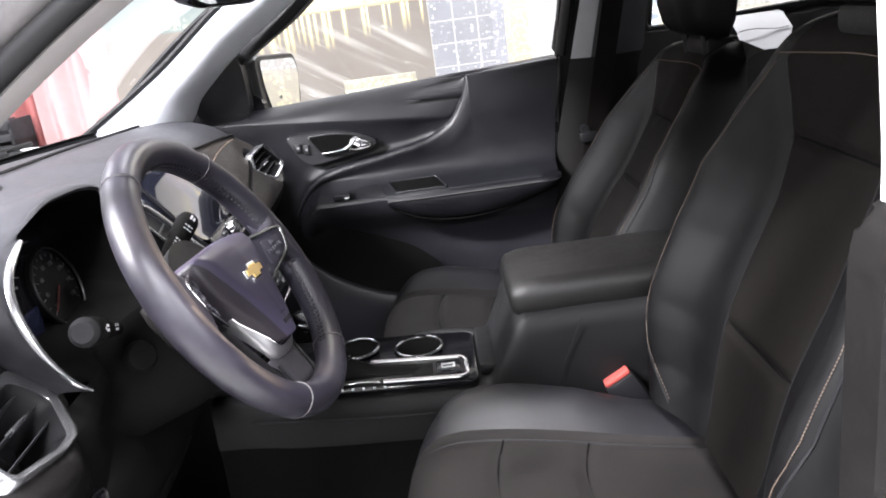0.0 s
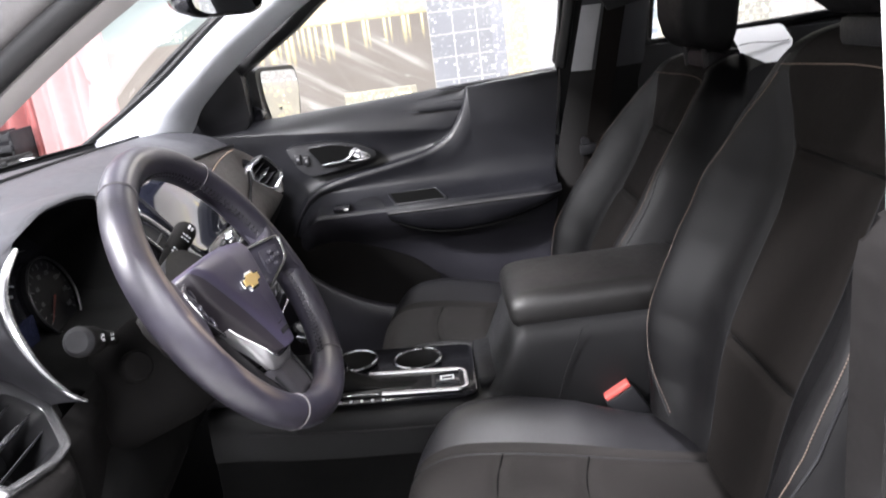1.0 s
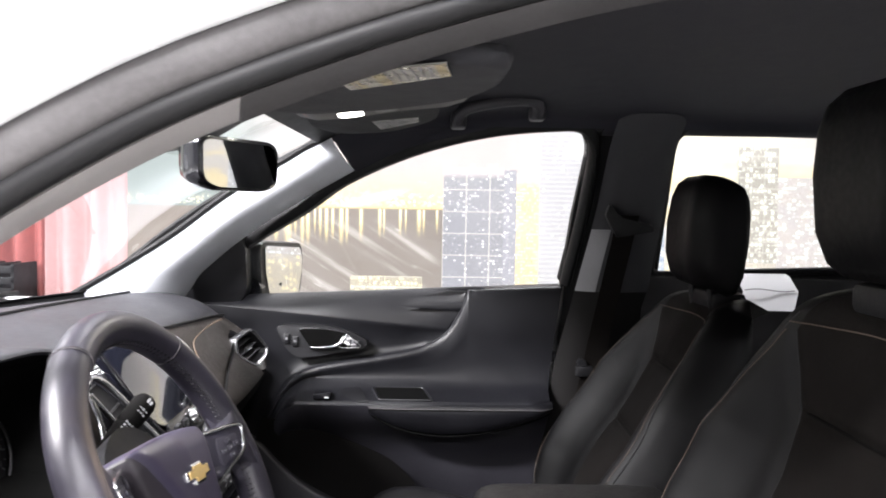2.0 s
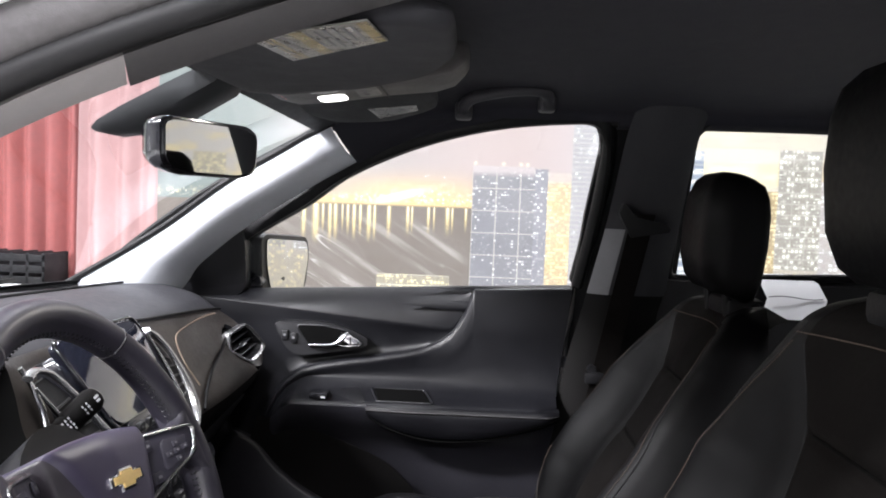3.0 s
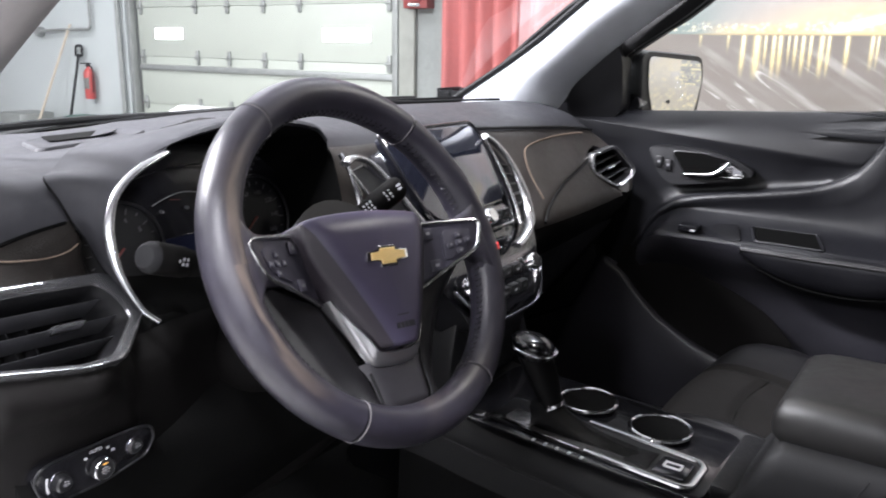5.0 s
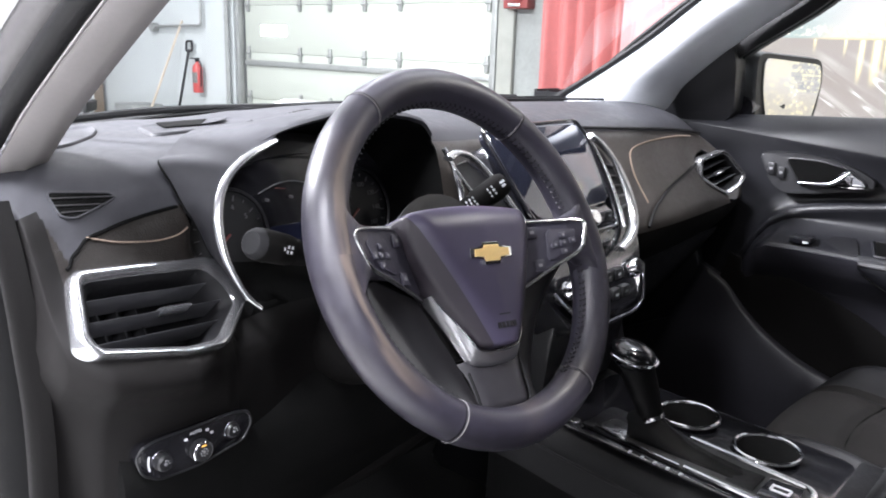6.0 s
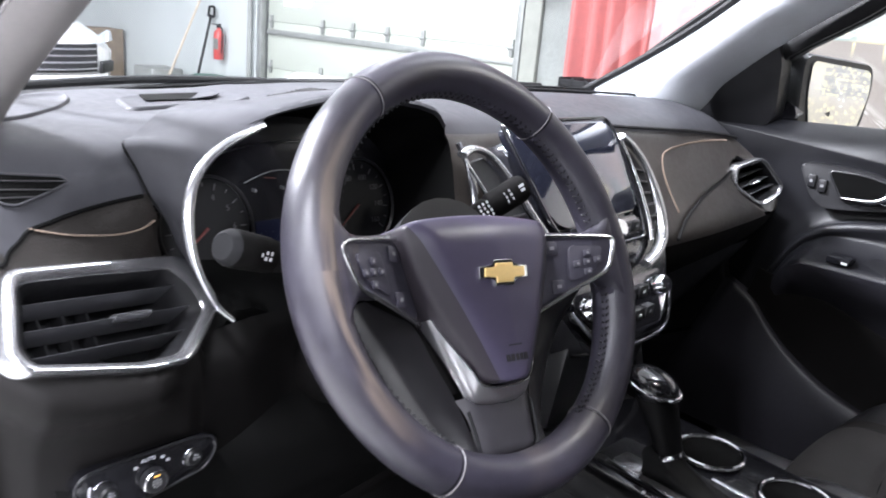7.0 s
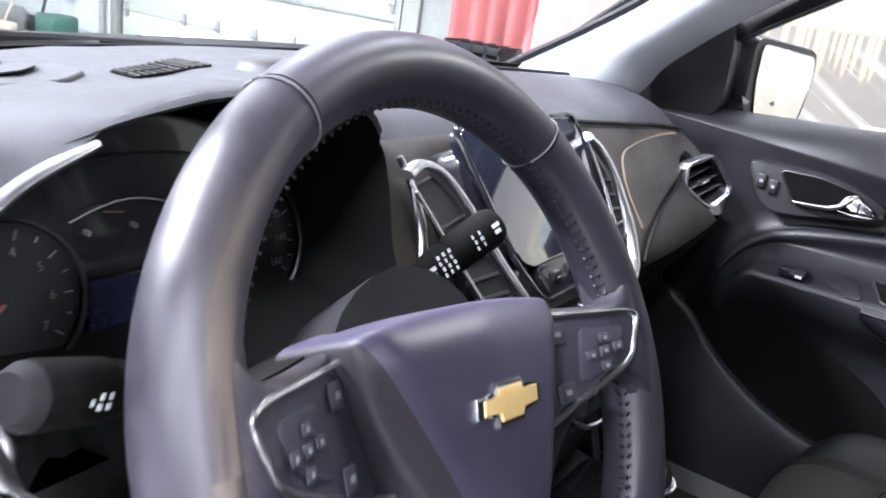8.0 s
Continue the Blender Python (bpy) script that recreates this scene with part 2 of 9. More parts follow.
scuffed(RIM, (0.105, 0.085, 0.070), 0.40, 6.0)
rubbed(RIM, (0.15, 0.118, 0.095), 0.55, 0.165, 0.0055)
DOORSKIN = surface("soft_door_plastic", (0.0058, 0.0059, 0.0081), 0.46, vary=0.22, size=9, spec=0.43, grain=0.14, grain_size=1300)
DOORLOW = surface("lower_door_plastic", (0.0190, 0.0184, 0.0233), 0.45, vary=0.22, size=9, spec=0.40, grain=0.14, grain_size=1300)
DOORPAD = surface("door_pad_leatherette", (0.0047, 0.0047, 0.0064), 0.40, vary=0.25, size=9, spec=0.42, grain=0.16, grain_size=1400, cells=True)
PLASTIC = surface("black_plastic", (0.0090, 0.0090, 0.0105), 0.40, vary=0.2, size=12, grain=0.10, grain_size=1600, spec=0.50)
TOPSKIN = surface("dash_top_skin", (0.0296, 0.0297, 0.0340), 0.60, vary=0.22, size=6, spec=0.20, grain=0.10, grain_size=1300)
PADSKIN = surface("perforated_pad_leatherette", (0.0132, 0.0112, 0.0101), 0.5, vary=0.25, size=9, spec=0.25, grain=0.35, grain_size=620, cells=True)
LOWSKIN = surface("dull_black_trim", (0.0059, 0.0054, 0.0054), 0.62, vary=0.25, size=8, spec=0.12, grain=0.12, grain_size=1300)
SILVER = surface("satin_silver_plastic", (0.52, 0.52, 0.54), 0.27, metal=0.94, vary=0.01, size=5, wear=0.0)
SOFT = surface("soft_touch_plastic", (0.0135, 0.0131, 0.0146), 0.54, vary=0.28, size=7, spec=0.35, grain=0.12, grain_size=1300)
BROWNISH = surface("dark_brown_leatherette", (0.0172, 0.0140, 0.0119), 0.42, vary=0.25, size=9, grain=0.16, grain_size=1300, cells=True, spec=0.50)
DARK = surface("deep_black_plastic", (0.006, 0.006, 0.007), 0.6, vary=0.2, spec=0.25)
# Lighter copy of the seat cloth, with the cushions' light in its colour.
LITCLOTH = surface("lit_seat_cloth", (0.0116, 0.0102, 0.0098), 0.8, spec=0.20, vary=0.3, size=14, grain=0.4, grain_size=1800)
CARPET = surface("black_carpet", (0.0090, 0.0090, 0.0090), 0.95, vary=0.4, size=60, grain=0.9, grain_size=900)
GLOSS = surface("piano_black", (0.008, 0.008, 0.010), 0.17, vary=0.2, wear=0.05, coat=0.6)
CHROME = surface("chrome", (0.78, 0.78, 0.80), 0.12, metal=1.0, vary=0.03, size=5, wear=0.02)
SATIN = surface("satin_silver", (0.62, 0.62, 0.64), 0.24, metal=1.0, vary=0.03, size=5, wear=0.03)
SMOKE = surface("smoked_chrome", (0.3900, 0.3900, 0.4290), 0.20, metal=1.0, vary=0.05, size=5, wear=0.02)
PAINT = surface("white_car_paint", (0.56, 0.56, 0.57), 0.25, vary=0.02, wear=0.05, coat=0.8)
PILLAR = surface("pale_grey_trim", (0.5525, 0.5707, 0.6093), 0.65, vary=0.06, size=30, grain=0.4, grain_size=1500, spec=0.15)
TAUPE = surface("taupe_trim", (0.20, 0.188, 0.186), 0.65, vary=0.1, size=20, grain=0.3, grain_size=1500)
HEADLINER = surface("dark_headliner_cloth", (0.0141, 0.0138, 0.0203), 0.95, vary=0.2, size=40, grain=0.5, grain_size=1500)
VISOR = surface("visor_cloth", (0.0045, 0.0045, 0.0067), 0.9, vary=0.18, size=30, grain=0.5, grain_size=1500)
HANDLEGREY = surface("dark_handle_plastic", (0.030, 0.029, 0.034), 0.55, vary=0.15, size=30, grain=0.3, grain_size=1500)
HEADTRIM = surface("dark_header_trim", (0.0330, 0.0312, 0.0318), 0.65, vary=0.1, size=20, grain=0.3, grain_size=1500)
RUBBER = surface("black_rubber", (0.0060, 0.0060, 0.0066), 0.6, vary=0.2, spec=0.25)
THREAD = surface("tan_thread", (0.18, 0.135, 0.105), 0.8, vary=0.2, size=200)
SEATTHREAD = surface("dull_tan_thread", (0.085, 0.062, 0.048), 0.8, vary=0.2, size=200)
THREAD_GREY = surface("grey_thread", (0.085, 0.08, 0.085), 0.8, vary=0.2, size=200)
GOLD = surface("gold_emblem", (0.82, 0.58, 0.24), 0.35, metal=0.25, vary=0.06, size=40, wear=0.04)
WHITEMARK = surface("white_print", (0.48, 0.48, 0.50), 0.6, vary=0.05)
DIALMARK = surface("dim_dial_print", (0.06, 0.06, 0.066), 0.6, vary=0.05)
GREYMARK = surface("grey_print", (0.15, 0.15, 0.16), 0.6, vary=0.05)
REDMARK = surface("red_plastic", (0.42, 0.075, 0.065), 0.4, vary=0.12, size=60)
NEEDLE = surface("red_needle", (0.0750, 0.0075, 0.0050), 0.5)
PAPER = surface("white_paper", (0.78, 0.78, 0.80), 0.8, vary=0.03)
LABELWHITE = surface("label_white", (0.1188, 0.1172, 0.1089), 0.3, vary=0.08, size=60)
LABELYELLOW = surface("label_yellow", (0.1430, 0.1037, 0.0286), 0.3, vary=0.1, size=60)
MIRROR = surface("mirror_silver", (0.86, 0.87, 0.88), 0.015, metal=1.0, vary=0.01, wear=0.005)
GLASS = clear("car_glass", (0.93, 0.95, 0.95))
SCREEN = surface("dark_screen_glass", (0.010, 0.011, 0.018), 0.06, vary=0.1, wear=0.02, coat=1.0, spec=1.0)
LAMPGLOW = glowing("lit_map_lamp", (1.0, 0.97, 0.93), 5.0)
AMBER = glowing("amber_mark", (0.9, 0.45, 0.1), 0.6)
OVERHEAD = surface("dark_taupe_plastic", (0.0418, 0.0387, 0.0378), 0.55, vary=0.12, size=20, grain=0.25, grain_size=1500)
# Near black without gloss: shade of hood and footwell put into the colour.
SHADEBLACK = surface("shaded_black", (0.0045, 0.0045, 0.0045), 0.95, vary=0.3, size=40, spec=0.05)
# Black of dark seams, and of flat plates that paint the shade in recesses.
CUPBLACK = surface("recess_shade_seam_black", (0.003, 0.003, 0.003), 0.9, vary=0.1, spec=0.05)
TUBEGLOW = glowing("tube_glow", (0.95, 0.97, 1.0), 12.0)


# ---- the garage: floor, walls, ceiling, door ----
CONCRETE = surface("garage_concrete", (0.36, 0.355, 0.345), 0.5, vary=0.2, size=2.2, grain=0.3, grain_size=120)
WALLPAINT = surface("pale_wall_paint", (0.4051, 0.4306, 0.4263), 0.7, vary=0.07, size=1.6, grain=0.2, grain_size=200)
# For the unseen south wall, made dark to cut reflections on the seats.
UNSEEN_DARK = surface("unseen_wall_dark", (0.085, 0.085, 0.09), 0.8, vary=0.2, size=1.6, grain=0.2, grain_size=200)
# Whiter than the north wall's paint, to bounce more fill light.
WHITEWALL = surface("white_bounce_wall", (0.6336, 0.6380, 0.6424), 0.7, vary=0.05, size=1.6, grain=0.2, grain_size=200)
WALLGREY = surface("grey_block_paint", (0.20, 0.21, 0.20), 0.8, vary=0.2, size=3, grain=0.4, grain_size=150)
DOORPAINT = surface("cream_door_steel", (0.36, 0.38, 0.335), 0.45, vary=0.05, size=2.5, grain=0.1, grain_size=300)
STEEL = surface("galvanised_steel", (0.30, 0.31, 0.30), 0.5, metal=0.6, vary=0.2, size=14)
FABRIC_RED = surface("red_curtain_cloth", (0.31, 0.090, 0.085), 0.9, vary=0.16, size=2.5, grain=0.4, grain_size=700)
FABRIC_PINK = surface("pale_pink_curtain_cloth", (0.40, 0.245, 0.245), 0.9, vary=0.12, size=2.5, grain=0.4, grain_size=700)
EXTRED = surface("extinguisher_red", (0.3570, 0.0382, 0.0340), 0.4, vary=0.2, coat=0.4)
WOOD = surface("worn_wood_pole", (0.46, 0.40, 0.32), 0.7, vary=0.2, size=20)
GREENPLASTIC = surface("dark_green_plastic", (0.03, 0.09, 0.07), 0.5, vary=0.2)

X0, X1, Y0, Y1, H = -13.0, 8.0, -7.0, 4.75, 4.2
single("floor", box(B(), (X0, Y0, -0.2), (X1, Y1 + 0.2, 0)), CONCRETE, "worn grey concrete garage floor", "floor", "structure")
single("ceiling", box(B(), (X0, Y0, H), (X1, Y1 + 0.2, H + 0.2)), WHITEWALL, "pale painted garage ceiling", "ceiling", "structure")
single("wall_south", box(B(), (X0, Y0 - 0.2, 0), (X1, Y0, H)), UNSEEN_DARK, "unseen garage wall, darkened to keep reflections low", "wall", "structure")
single("wall_west", box(B(), (X0 - 0.2, Y0, 0), (X0, Y1 + 0.2, H)), WHITEWALL, "pale painted garage wall", "wall", "structure")
single("wall_east", box(B(), (X1, Y0, 0), (X1 + 0.2, Y1 + 0.2, H)), WHITEWALL, "pale painted garage wall", "wall", "structure")
GX0, GX1, GZ = -7.70, -3.98, 3.2
bm = B()
box(bm, (X0, Y1, 0), (GX0 - 0.16, Y1 + 0.2, H))
box(bm, (GX0 - 0.16, Y1, GZ), (GX1 + 0.1, Y1 + 0.2, H))
single("wall_north", bm, WALLPAINT, "pale grey garage wall with a tool rail", "wall", "structure")
single("wall_north_2", box(B(), (GX1 + 0.1, Y1, 0), (X1, Y1 + 0.2, H)), WALLGREY, "dark grey block wall beside the door", "wall", "structure")

door = thing("garage_door", (-5.84, Y1 + 0.08, 0), "cream sectional steel garage door, closed", "garage door", kind="structure")
seams = [0.0, 0.47, 1.0, 1.53, 2.06, 2.59, 3.2]
for a, b in zip(seams, seams[1:]):
    p = part("panel", box(B(), (GX0, Y1 + 0.05, a + 0.0015), (GX1, Y1 + 0.09, b - 0.0015), 0.004), DOORPAINT, door)
    if a == 1.0:
        for xa, xb in ((-7.39, -6.93), (-4.86, -4.29)):
            part("pane", box(B(), (xa, Y1 + 0.040, 1.19), (xb, Y1 + 0.056, 1.31), 0.012), glowing("daylit_pane", (0.95, 0.98, 1.0), 4.0), p, "daylit window pane")
for z in (0.49, 1.0, 1.53, 2.06):
    for x in (-7.62, -6.68, -6.18, -5.65, -5.15, -4.06):
        bm = B()
        box(bm, (x - 0.022, Y1 + 0.026, z - 0.075), (x + 0.022, Y1 + 0.052, z + 0.075), 0.006)
        cyl(bm, (x - 0.035, Y1 + 0.03, z), (x + 0.035, Y1 + 0.03, z), 0.016, 10)
        part("hinge", bm, STEEL, door)
for z in (0.885, 2.3):
    part("strut", box(B(), (GX0 + 0.02, Y1 + 0.012, z - 0.028), (GX1 - 0.02, Y1 + 0.05, z + 0.028), 0.008), STEEL, door, "grey steel reinforcing strut")
for x in (GX0 - 0.05, GX1 + 0.04):
    part("track", box(B(), (x - 0.03, Y1 - 0.04, 0), (x + 0.03, Y1 + 0.045, 3.2), 0.006), STEEL, door)
bm = B()
tube(bm, [(GX0 - 0.22, Y1 - 0.06, z) for z in (0.0, 1.0, 2.0, 3.4)], 0.03, 8)
single("conduit", bm, STEEL, "grey metal conduit pipe on the wall", "pipe")
single("door_jamb", box(B(), (GX1 + 0.09, Y1 - 0.05, 0), (GX1 + 0.26, Y1 - 0.002, 3.3), 0.01), surface("jamb_paint", (0.23, 0.235, 0.21), 0.7, vary=0.2, size=6), "greenish grey door jamb", "door jamb", "structure")

# red alarm box between the door and the curtain
ALARMRED = surface("dull_alarm_red", (0.20, 0.035, 0.032), 0.5, vary=0.2)
box_red = thing("alarm_box", (-3.66, Y1 - 0.08, 1.5), "red metal alarm box with a bell on the wall", "alarm box")
part("case", box(B(), (-3.79, Y1 - 0.12, 1.47), (-3.54, Y1 - 0.002, 1.74), 0.012), ALARMRED, box_red)
part("bell", cyl(B(), (-3.665, Y1 - 0.16, 1.60), (-3.665, Y1 - 0.118, 1.60), 0.08, 24, 0.10, 0.006), ALARMRED, box_red)
part("handle", box(B(), (-3.72, Y1 - 0.15, 1.485), (-3.60, Y1 - 0.118, 1.51), 0.006), CHROME, box_red)


def extinguisher(x, z):
    t = thing("fire_extinguisher", (x, Y1 - 0.09, z), "red fire extinguisher with a white label on the wall", "fire extinguisher")
    prof = [(0.0, 0.0), (0.055, 0.0), (0.062, 0.015), (0.062, 0.30), (0.05, 0.335), (0.024, 0.36), (0.02, 0.385), (0.0, 0.385)]
    rows = [[V(x + r * math.cos(a), Y1 - 0.095 + r * math.sin(a), z + h) for r, h in prof] for a in [2 * math.pi * i / 20 for i in range(20)]]
    bm = B()
    loft(bm, rows + [rows[0]])
    bmesh.ops.remove_doubles(bm, verts=bm.verts, dist=1e-5)
    part("cylinder", bm, EXTRED, t)
    rows = [[V(x + 0.064 * math.cos(a), Y1 - 0.095 + 0.064 * math.sin(a), z + h) for h in (0.12, 0.25)] for a in [math.pi * (1.2 + 0.6 * i / 8) for i in range(9)]]
    part("paper_label", solid(loft(B(), rows), 0.002), LABELWHITE, t)
    part("valve", box(B(), (x - 0.022, Y1 - 0.12, z + 0.375), (x + 0.022, Y1 - 0.07, z + 0.41), 0.01), DARK, t)
    part("lever", box(B(), (x - 0.015, Y1 - 0.19, z + 0.41), (x + 0.015, Y1 - 0.06, z + 0.425), 0.006), DARK, t)
    bm = B()
    tube(bm, crom([(x + 0.02, Y1 - 0.1, z + 0.395), (x + 0.085, Y1 - 0.1, z + 0.36), (x + 0.085, Y1 - 0.1, z + 0.22), (x + 0.075, Y1 - 0.1, z + 0.08)]), 0.009, 8)
    part("hose", bm, RUBBER, t)


extinguisher(-8.53, 0.48)
rail = thing("wall_rail", (-9.0, Y1 - 0.05, 1.28), "grey metal pipe rail with a hook on the wall", "rail")
part("pipe", tube(B(), crom([(-9.6, Y1 - 0.06, 1.26), (-9.2, Y1 - 0.06, 1.28), (-8.7, Y1 - 0.06, 1.29), (-8.5, Y1 - 0.06, 1.30), (-8.46, Y1 - 0.06, 1.45), (-8.46, Y1 - 0.06, 2.2)]), 0.018, 8), STEEL, rail)
part("flange", cyl(B(), (-9.6, Y1 - 0.09, 1.26), (-9.6, Y1 - 0.005, 1.26), 0.06, 16), STEEL, rail)
shovel = thing("shovel", (-8.80, Y1 - 0.12, 0), "black handled shovel leaning on the wall", "shovel")
part("shaft", tube(B(), [(-8.80, Y1 - 0.25, 0.12), (-8.76, Y1 - 0.06, 1.0)], 0.018, 8), DARK, shovel)
bm = B()
tube(bm, rounded([(-8.83, Y1 - 0.06, 0.98), (-8.69, Y1 - 0.06, 0.98), (-8.70, Y1 - 0.05, 1.10), (-8.82, Y1 - 0.05, 1.10)], 0.03), 0.016, 8, closed=True, up=(0, 1, 0))
part("grip", bm, DARK, shovel)
part("blade", solid(loft(B(), [[V(-8.96 + 0.32 * i / 6, Y1 - 0.30 - 0.02 * math.sin(i), 0.24 - h) for i in range(7)] for h in (0, 0.12, 0.23)]), 0.006), DARK, shovel)
broom = thing("push_broom", (-9.3, Y1 - 0.25, 0), "wooden handled broom leaning on the wall", "broom")
part("handle", tube(B(), [(-9.35, Y1 - 0.35, 0.10), (-8.9, Y1 - 0.05, 1.35)], 0.016, 8), WOOD, broom)
part("brush", box(B(), (-9.6, Y1 - 0.42, 0.0), (-9.12, Y1 - 0.32, 0.11), 0.015), WOOD, broom)
single("storage_bin", box(B(), (-9.85, Y1 - 0.55, 0), (-9.35, Y1 - 0.1, 0.28), 0.03), STEEL, "grey plastic storage bin on the floor", "bin")
single("drain_pan", box(B(), (-8.30, Y1 - 0.6, 0), (-7.98, Y1 - 0.28, 0.33), 0.03), GREENPLASTIC, "dark green plastic drain pan on the floor", "pan")


def sag(bm, x0, x1, y, z0, z1, nx, nz, amp, freq, seed):
    rows = []
    for j in range(nz + 1):
        z = lerp(z0, z1, j / nz)
        row = []
        for i in range(nx + 1):
            x = lerp(x0, x1, i / nx)
            f = amp * (0.6 * math.sin(freq * x + seed + 0.5 * math.sin(3 * x + z)) + 0.5 * noise.noise((x * freq * 0.4, z * 0.5, seed)))
            row.append(V(x, y + f * (0.7 + 0.3 * (1 - j / nz)), z))
        rows.append(row)
    return loft(bm, rows)


single("curtain", solid(sag(B(), -2.97, -2.14, 4.0, 0.05, 3.6, 160, 14, 0.075, 42, 1), 0.004), FABRIC_RED, "red pleated cloth curtain hanging to the floor", "curtain", sharp=80)
single("curtain", solid(sag(B(), -2.26, -1.70, 3.94, 0.05, 3.6, 120, 14, 0.05, 36, 5), 0.004), FABRIC_PINK, "pale pink sheer curtain hanging to the floor", "curtain", sharp=80)
bm = B()
tube(bm, [(-3.2, 3.98, 3.62), (0, 3.98, 3.62), (7.7, 3.98, 3.62)], 0.025, 10)
single("curtain_rod", bm, STEEL, "grey metal pipe carrying curtain and banner", "rod")
crate = thing("crate", (-2.5, 3.75, 0), "black plastic crate stack before the red curtain", "crate")
for i in range(3):
    z = 0.3 * i
    bm = B()
    for a in range(4):
        zz = z + 0.03 + a * 0.068
        box(bm, (-2.72, 3.62, zz), (-2.30, 3.64, zz + 0.045), 0.004)
        box(bm, (-2.72, 3.88, zz), (-2.30, 3.90, zz + 0.045), 0.004)
    for x in (-2.72, -2.62, -2.52, -2.42, -2.32):
        box(bm, (x, 3.62, z + 0.012), (x + 0.02, 3.902, z + 0.29), 0.004)
    part("tray", bm, DARK, crate)

# ---- printed city banner ----
PY = 3.90
banner = thing("city_banner", (0, 0, 0), "wrinkled vinyl banner printed with a city skyline at night", "banner")


def ripple(x, z):
    d = x * 0.8 + z * 0.6
    return 0.010 * math.sin(9 * d) * math.exp(-((z - 0.9) / 0.35) ** 2) + 0.006 * math.sin(17 * d + 2 * x) * math.exp(-((z - 0.95) / 0.3) ** 2) + 0.01 * math.sin(1.7 * x + 0.6 * z) + 0.005 * noise.noise((x * 4, z * 4, 2))


def sheet(x0, x1, z0, z1, step=0.05, lift=0.0, skew=0.0):
    nx, nz = max(1, round((x1 - x0) / step)), max(1, round((z1 - z0) / step))
    return loft(B(), [[V(x + skew * (z - z0), PY - lift + ripple(x, z), z) for x in [lerp(x0, x1, i / nx) for i in range(nx + 1)]] for z in [lerp(z0, z1, j / nz) for j in range(nz + 1)]])


class Print:
    """A printed vinyl: colours mixed over the banner by soft masks in x and z."""

    def __init__(self, name, base):
        self.m = bpy.data.materials.new(name)
        self.m.use_nodes = True
        self.nt = self.m.node_tree
        co = self.nt.nodes.new("ShaderNodeTexCoord")
        sep = self.nt.nodes.new("ShaderNodeSeparateXYZ")
        self.nt.links.new(co.outputs["Object"], sep.inputs[0])
        self.x, self.z, self.co = sep.outputs["X"], sep.outputs["Z"], co.outputs["Object"]
        self.color = base

    def op(self, kind, *args):
        n = self.nt.nodes.new("ShaderNodeMath")
        n.operation = kind
        for i, v in enumerate(args):
            if isinstance(v, (int, float)):
                n.inputs[i].default_value = v
            else:
                self.nt.links.new(v, n.inputs[i])
        return n.outputs[0]

    def step(self, v, lo, hi):
        n = self.nt.nodes.new("ShaderNodeMapRange")
        n.interpolation_type = "SMOOTHSTEP"
        n.inputs["From Min"].default_value, n.inputs["From Max"].default_value = lo, hi
        self.nt.links.new(v, n.inputs["Value"])
        return n.outputs[0]

    def bell(self, v, at, width):
        d = self.op("MULTIPLY", self.op("SUBTRACT", v, at), 1.0 / width)
        return self.op("POWER", 2.718, self.op("MULTIPLY", self.op("MULTIPLY", d, d), -1.0))

    def spot(self, x, z, wx, wz, slope=0.0):
        return self.op("MULTIPLY", self.bell(self.x, x, wx), self.bell(self.op("SUBTRACT", self.z, self.op("MULTIPLY", self.op("SUBTRACT", self.x, x), slope)), z, wz))

    def grid(self, u, v):
        n = self.nt.nodes.new("ShaderNodeCombineXYZ")
        for i, q in enumerate((u, v)):
            self.nt.links.new(q, n.inputs[i])
        return n.outputs[0]

    def noise(self, vec, scale, detail=2.0):
        n = self.nt.nodes.new("ShaderNodeTexNoise")
        n.inputs["Scale"].default_value, n.inputs["Detail"].default_value = scale, detail
        self.nt.links.new(vec, n.inputs["Vector"])
        return n.outputs["Fac"]

    def lay(self, mask, color, amount=1.0):
        """Lays a colour over the print where the mask is high."""
        n = self.nt.nodes.new("ShaderNodeMix")
        n.data_type = "RGBA"
        f = self.op("MULTIPLY", mask, amount) if amount != 1.0 else mask
        self.nt.links.new(f, n.inputs[0])
        for i, c in ((6, self.color), (7, color)):
            if isinstance(c, tuple):
                n.inputs[i].default_value = (*c, 1)
            else:
                self.nt.links.new(c, n.inputs[i])
        self.color = n.outputs[2]

    def dots(self, scale, size, seed, share, stretch=1.0):
        """Soft lamps scattered over the print, each of its own brightness."""
        n = self.nt.nodes.new("ShaderNodeTexVoronoi")
        n.voronoi_dimensions = "2D"
        n.inputs["Scale"].default_value = scale
        self.nt.links.new(self.grid(self.op("ADD", self.x, seed), self.op("MULTIPLY", self.z, stretch)), n.inputs["Vector"])
        sep = self.nt.nodes.new("ShaderNodeSeparateColor")
        self.nt.links.new(n.outputs["Color"], sep.inputs[0])
        core = self.bell(n.outputs["Distance"], 0.0, size)
        return self.op("MULTIPLY", core, self.op("MULTIPLY", self.step(sep.outputs[0], 1.0 - share, 1.0), self.op("ADD", 0.4, sep.outputs[1])))

    def windows(self, x0, z0, dx, dz, share, wide=0.42, high=0.30, bloom=0.5):
        """Lit windows on a grid, in uneven clusters; returns their masks, core and bloom."""
        u = self.op("MULTIPLY", self.op("SUBTRACT", self.x, x0), 1.0 / dx)
        v = self.op("MULTIPLY", self.op("SUBTRACT", self.z, z0), 1.0 / dz)
        cell = self.grid(self.op("FLOOR", u), self.op("FLOOR", v))
        wn = self.nt.nodes.new("ShaderNodeTexWhiteNoise")
        wn.noise_dimensions = "2D"
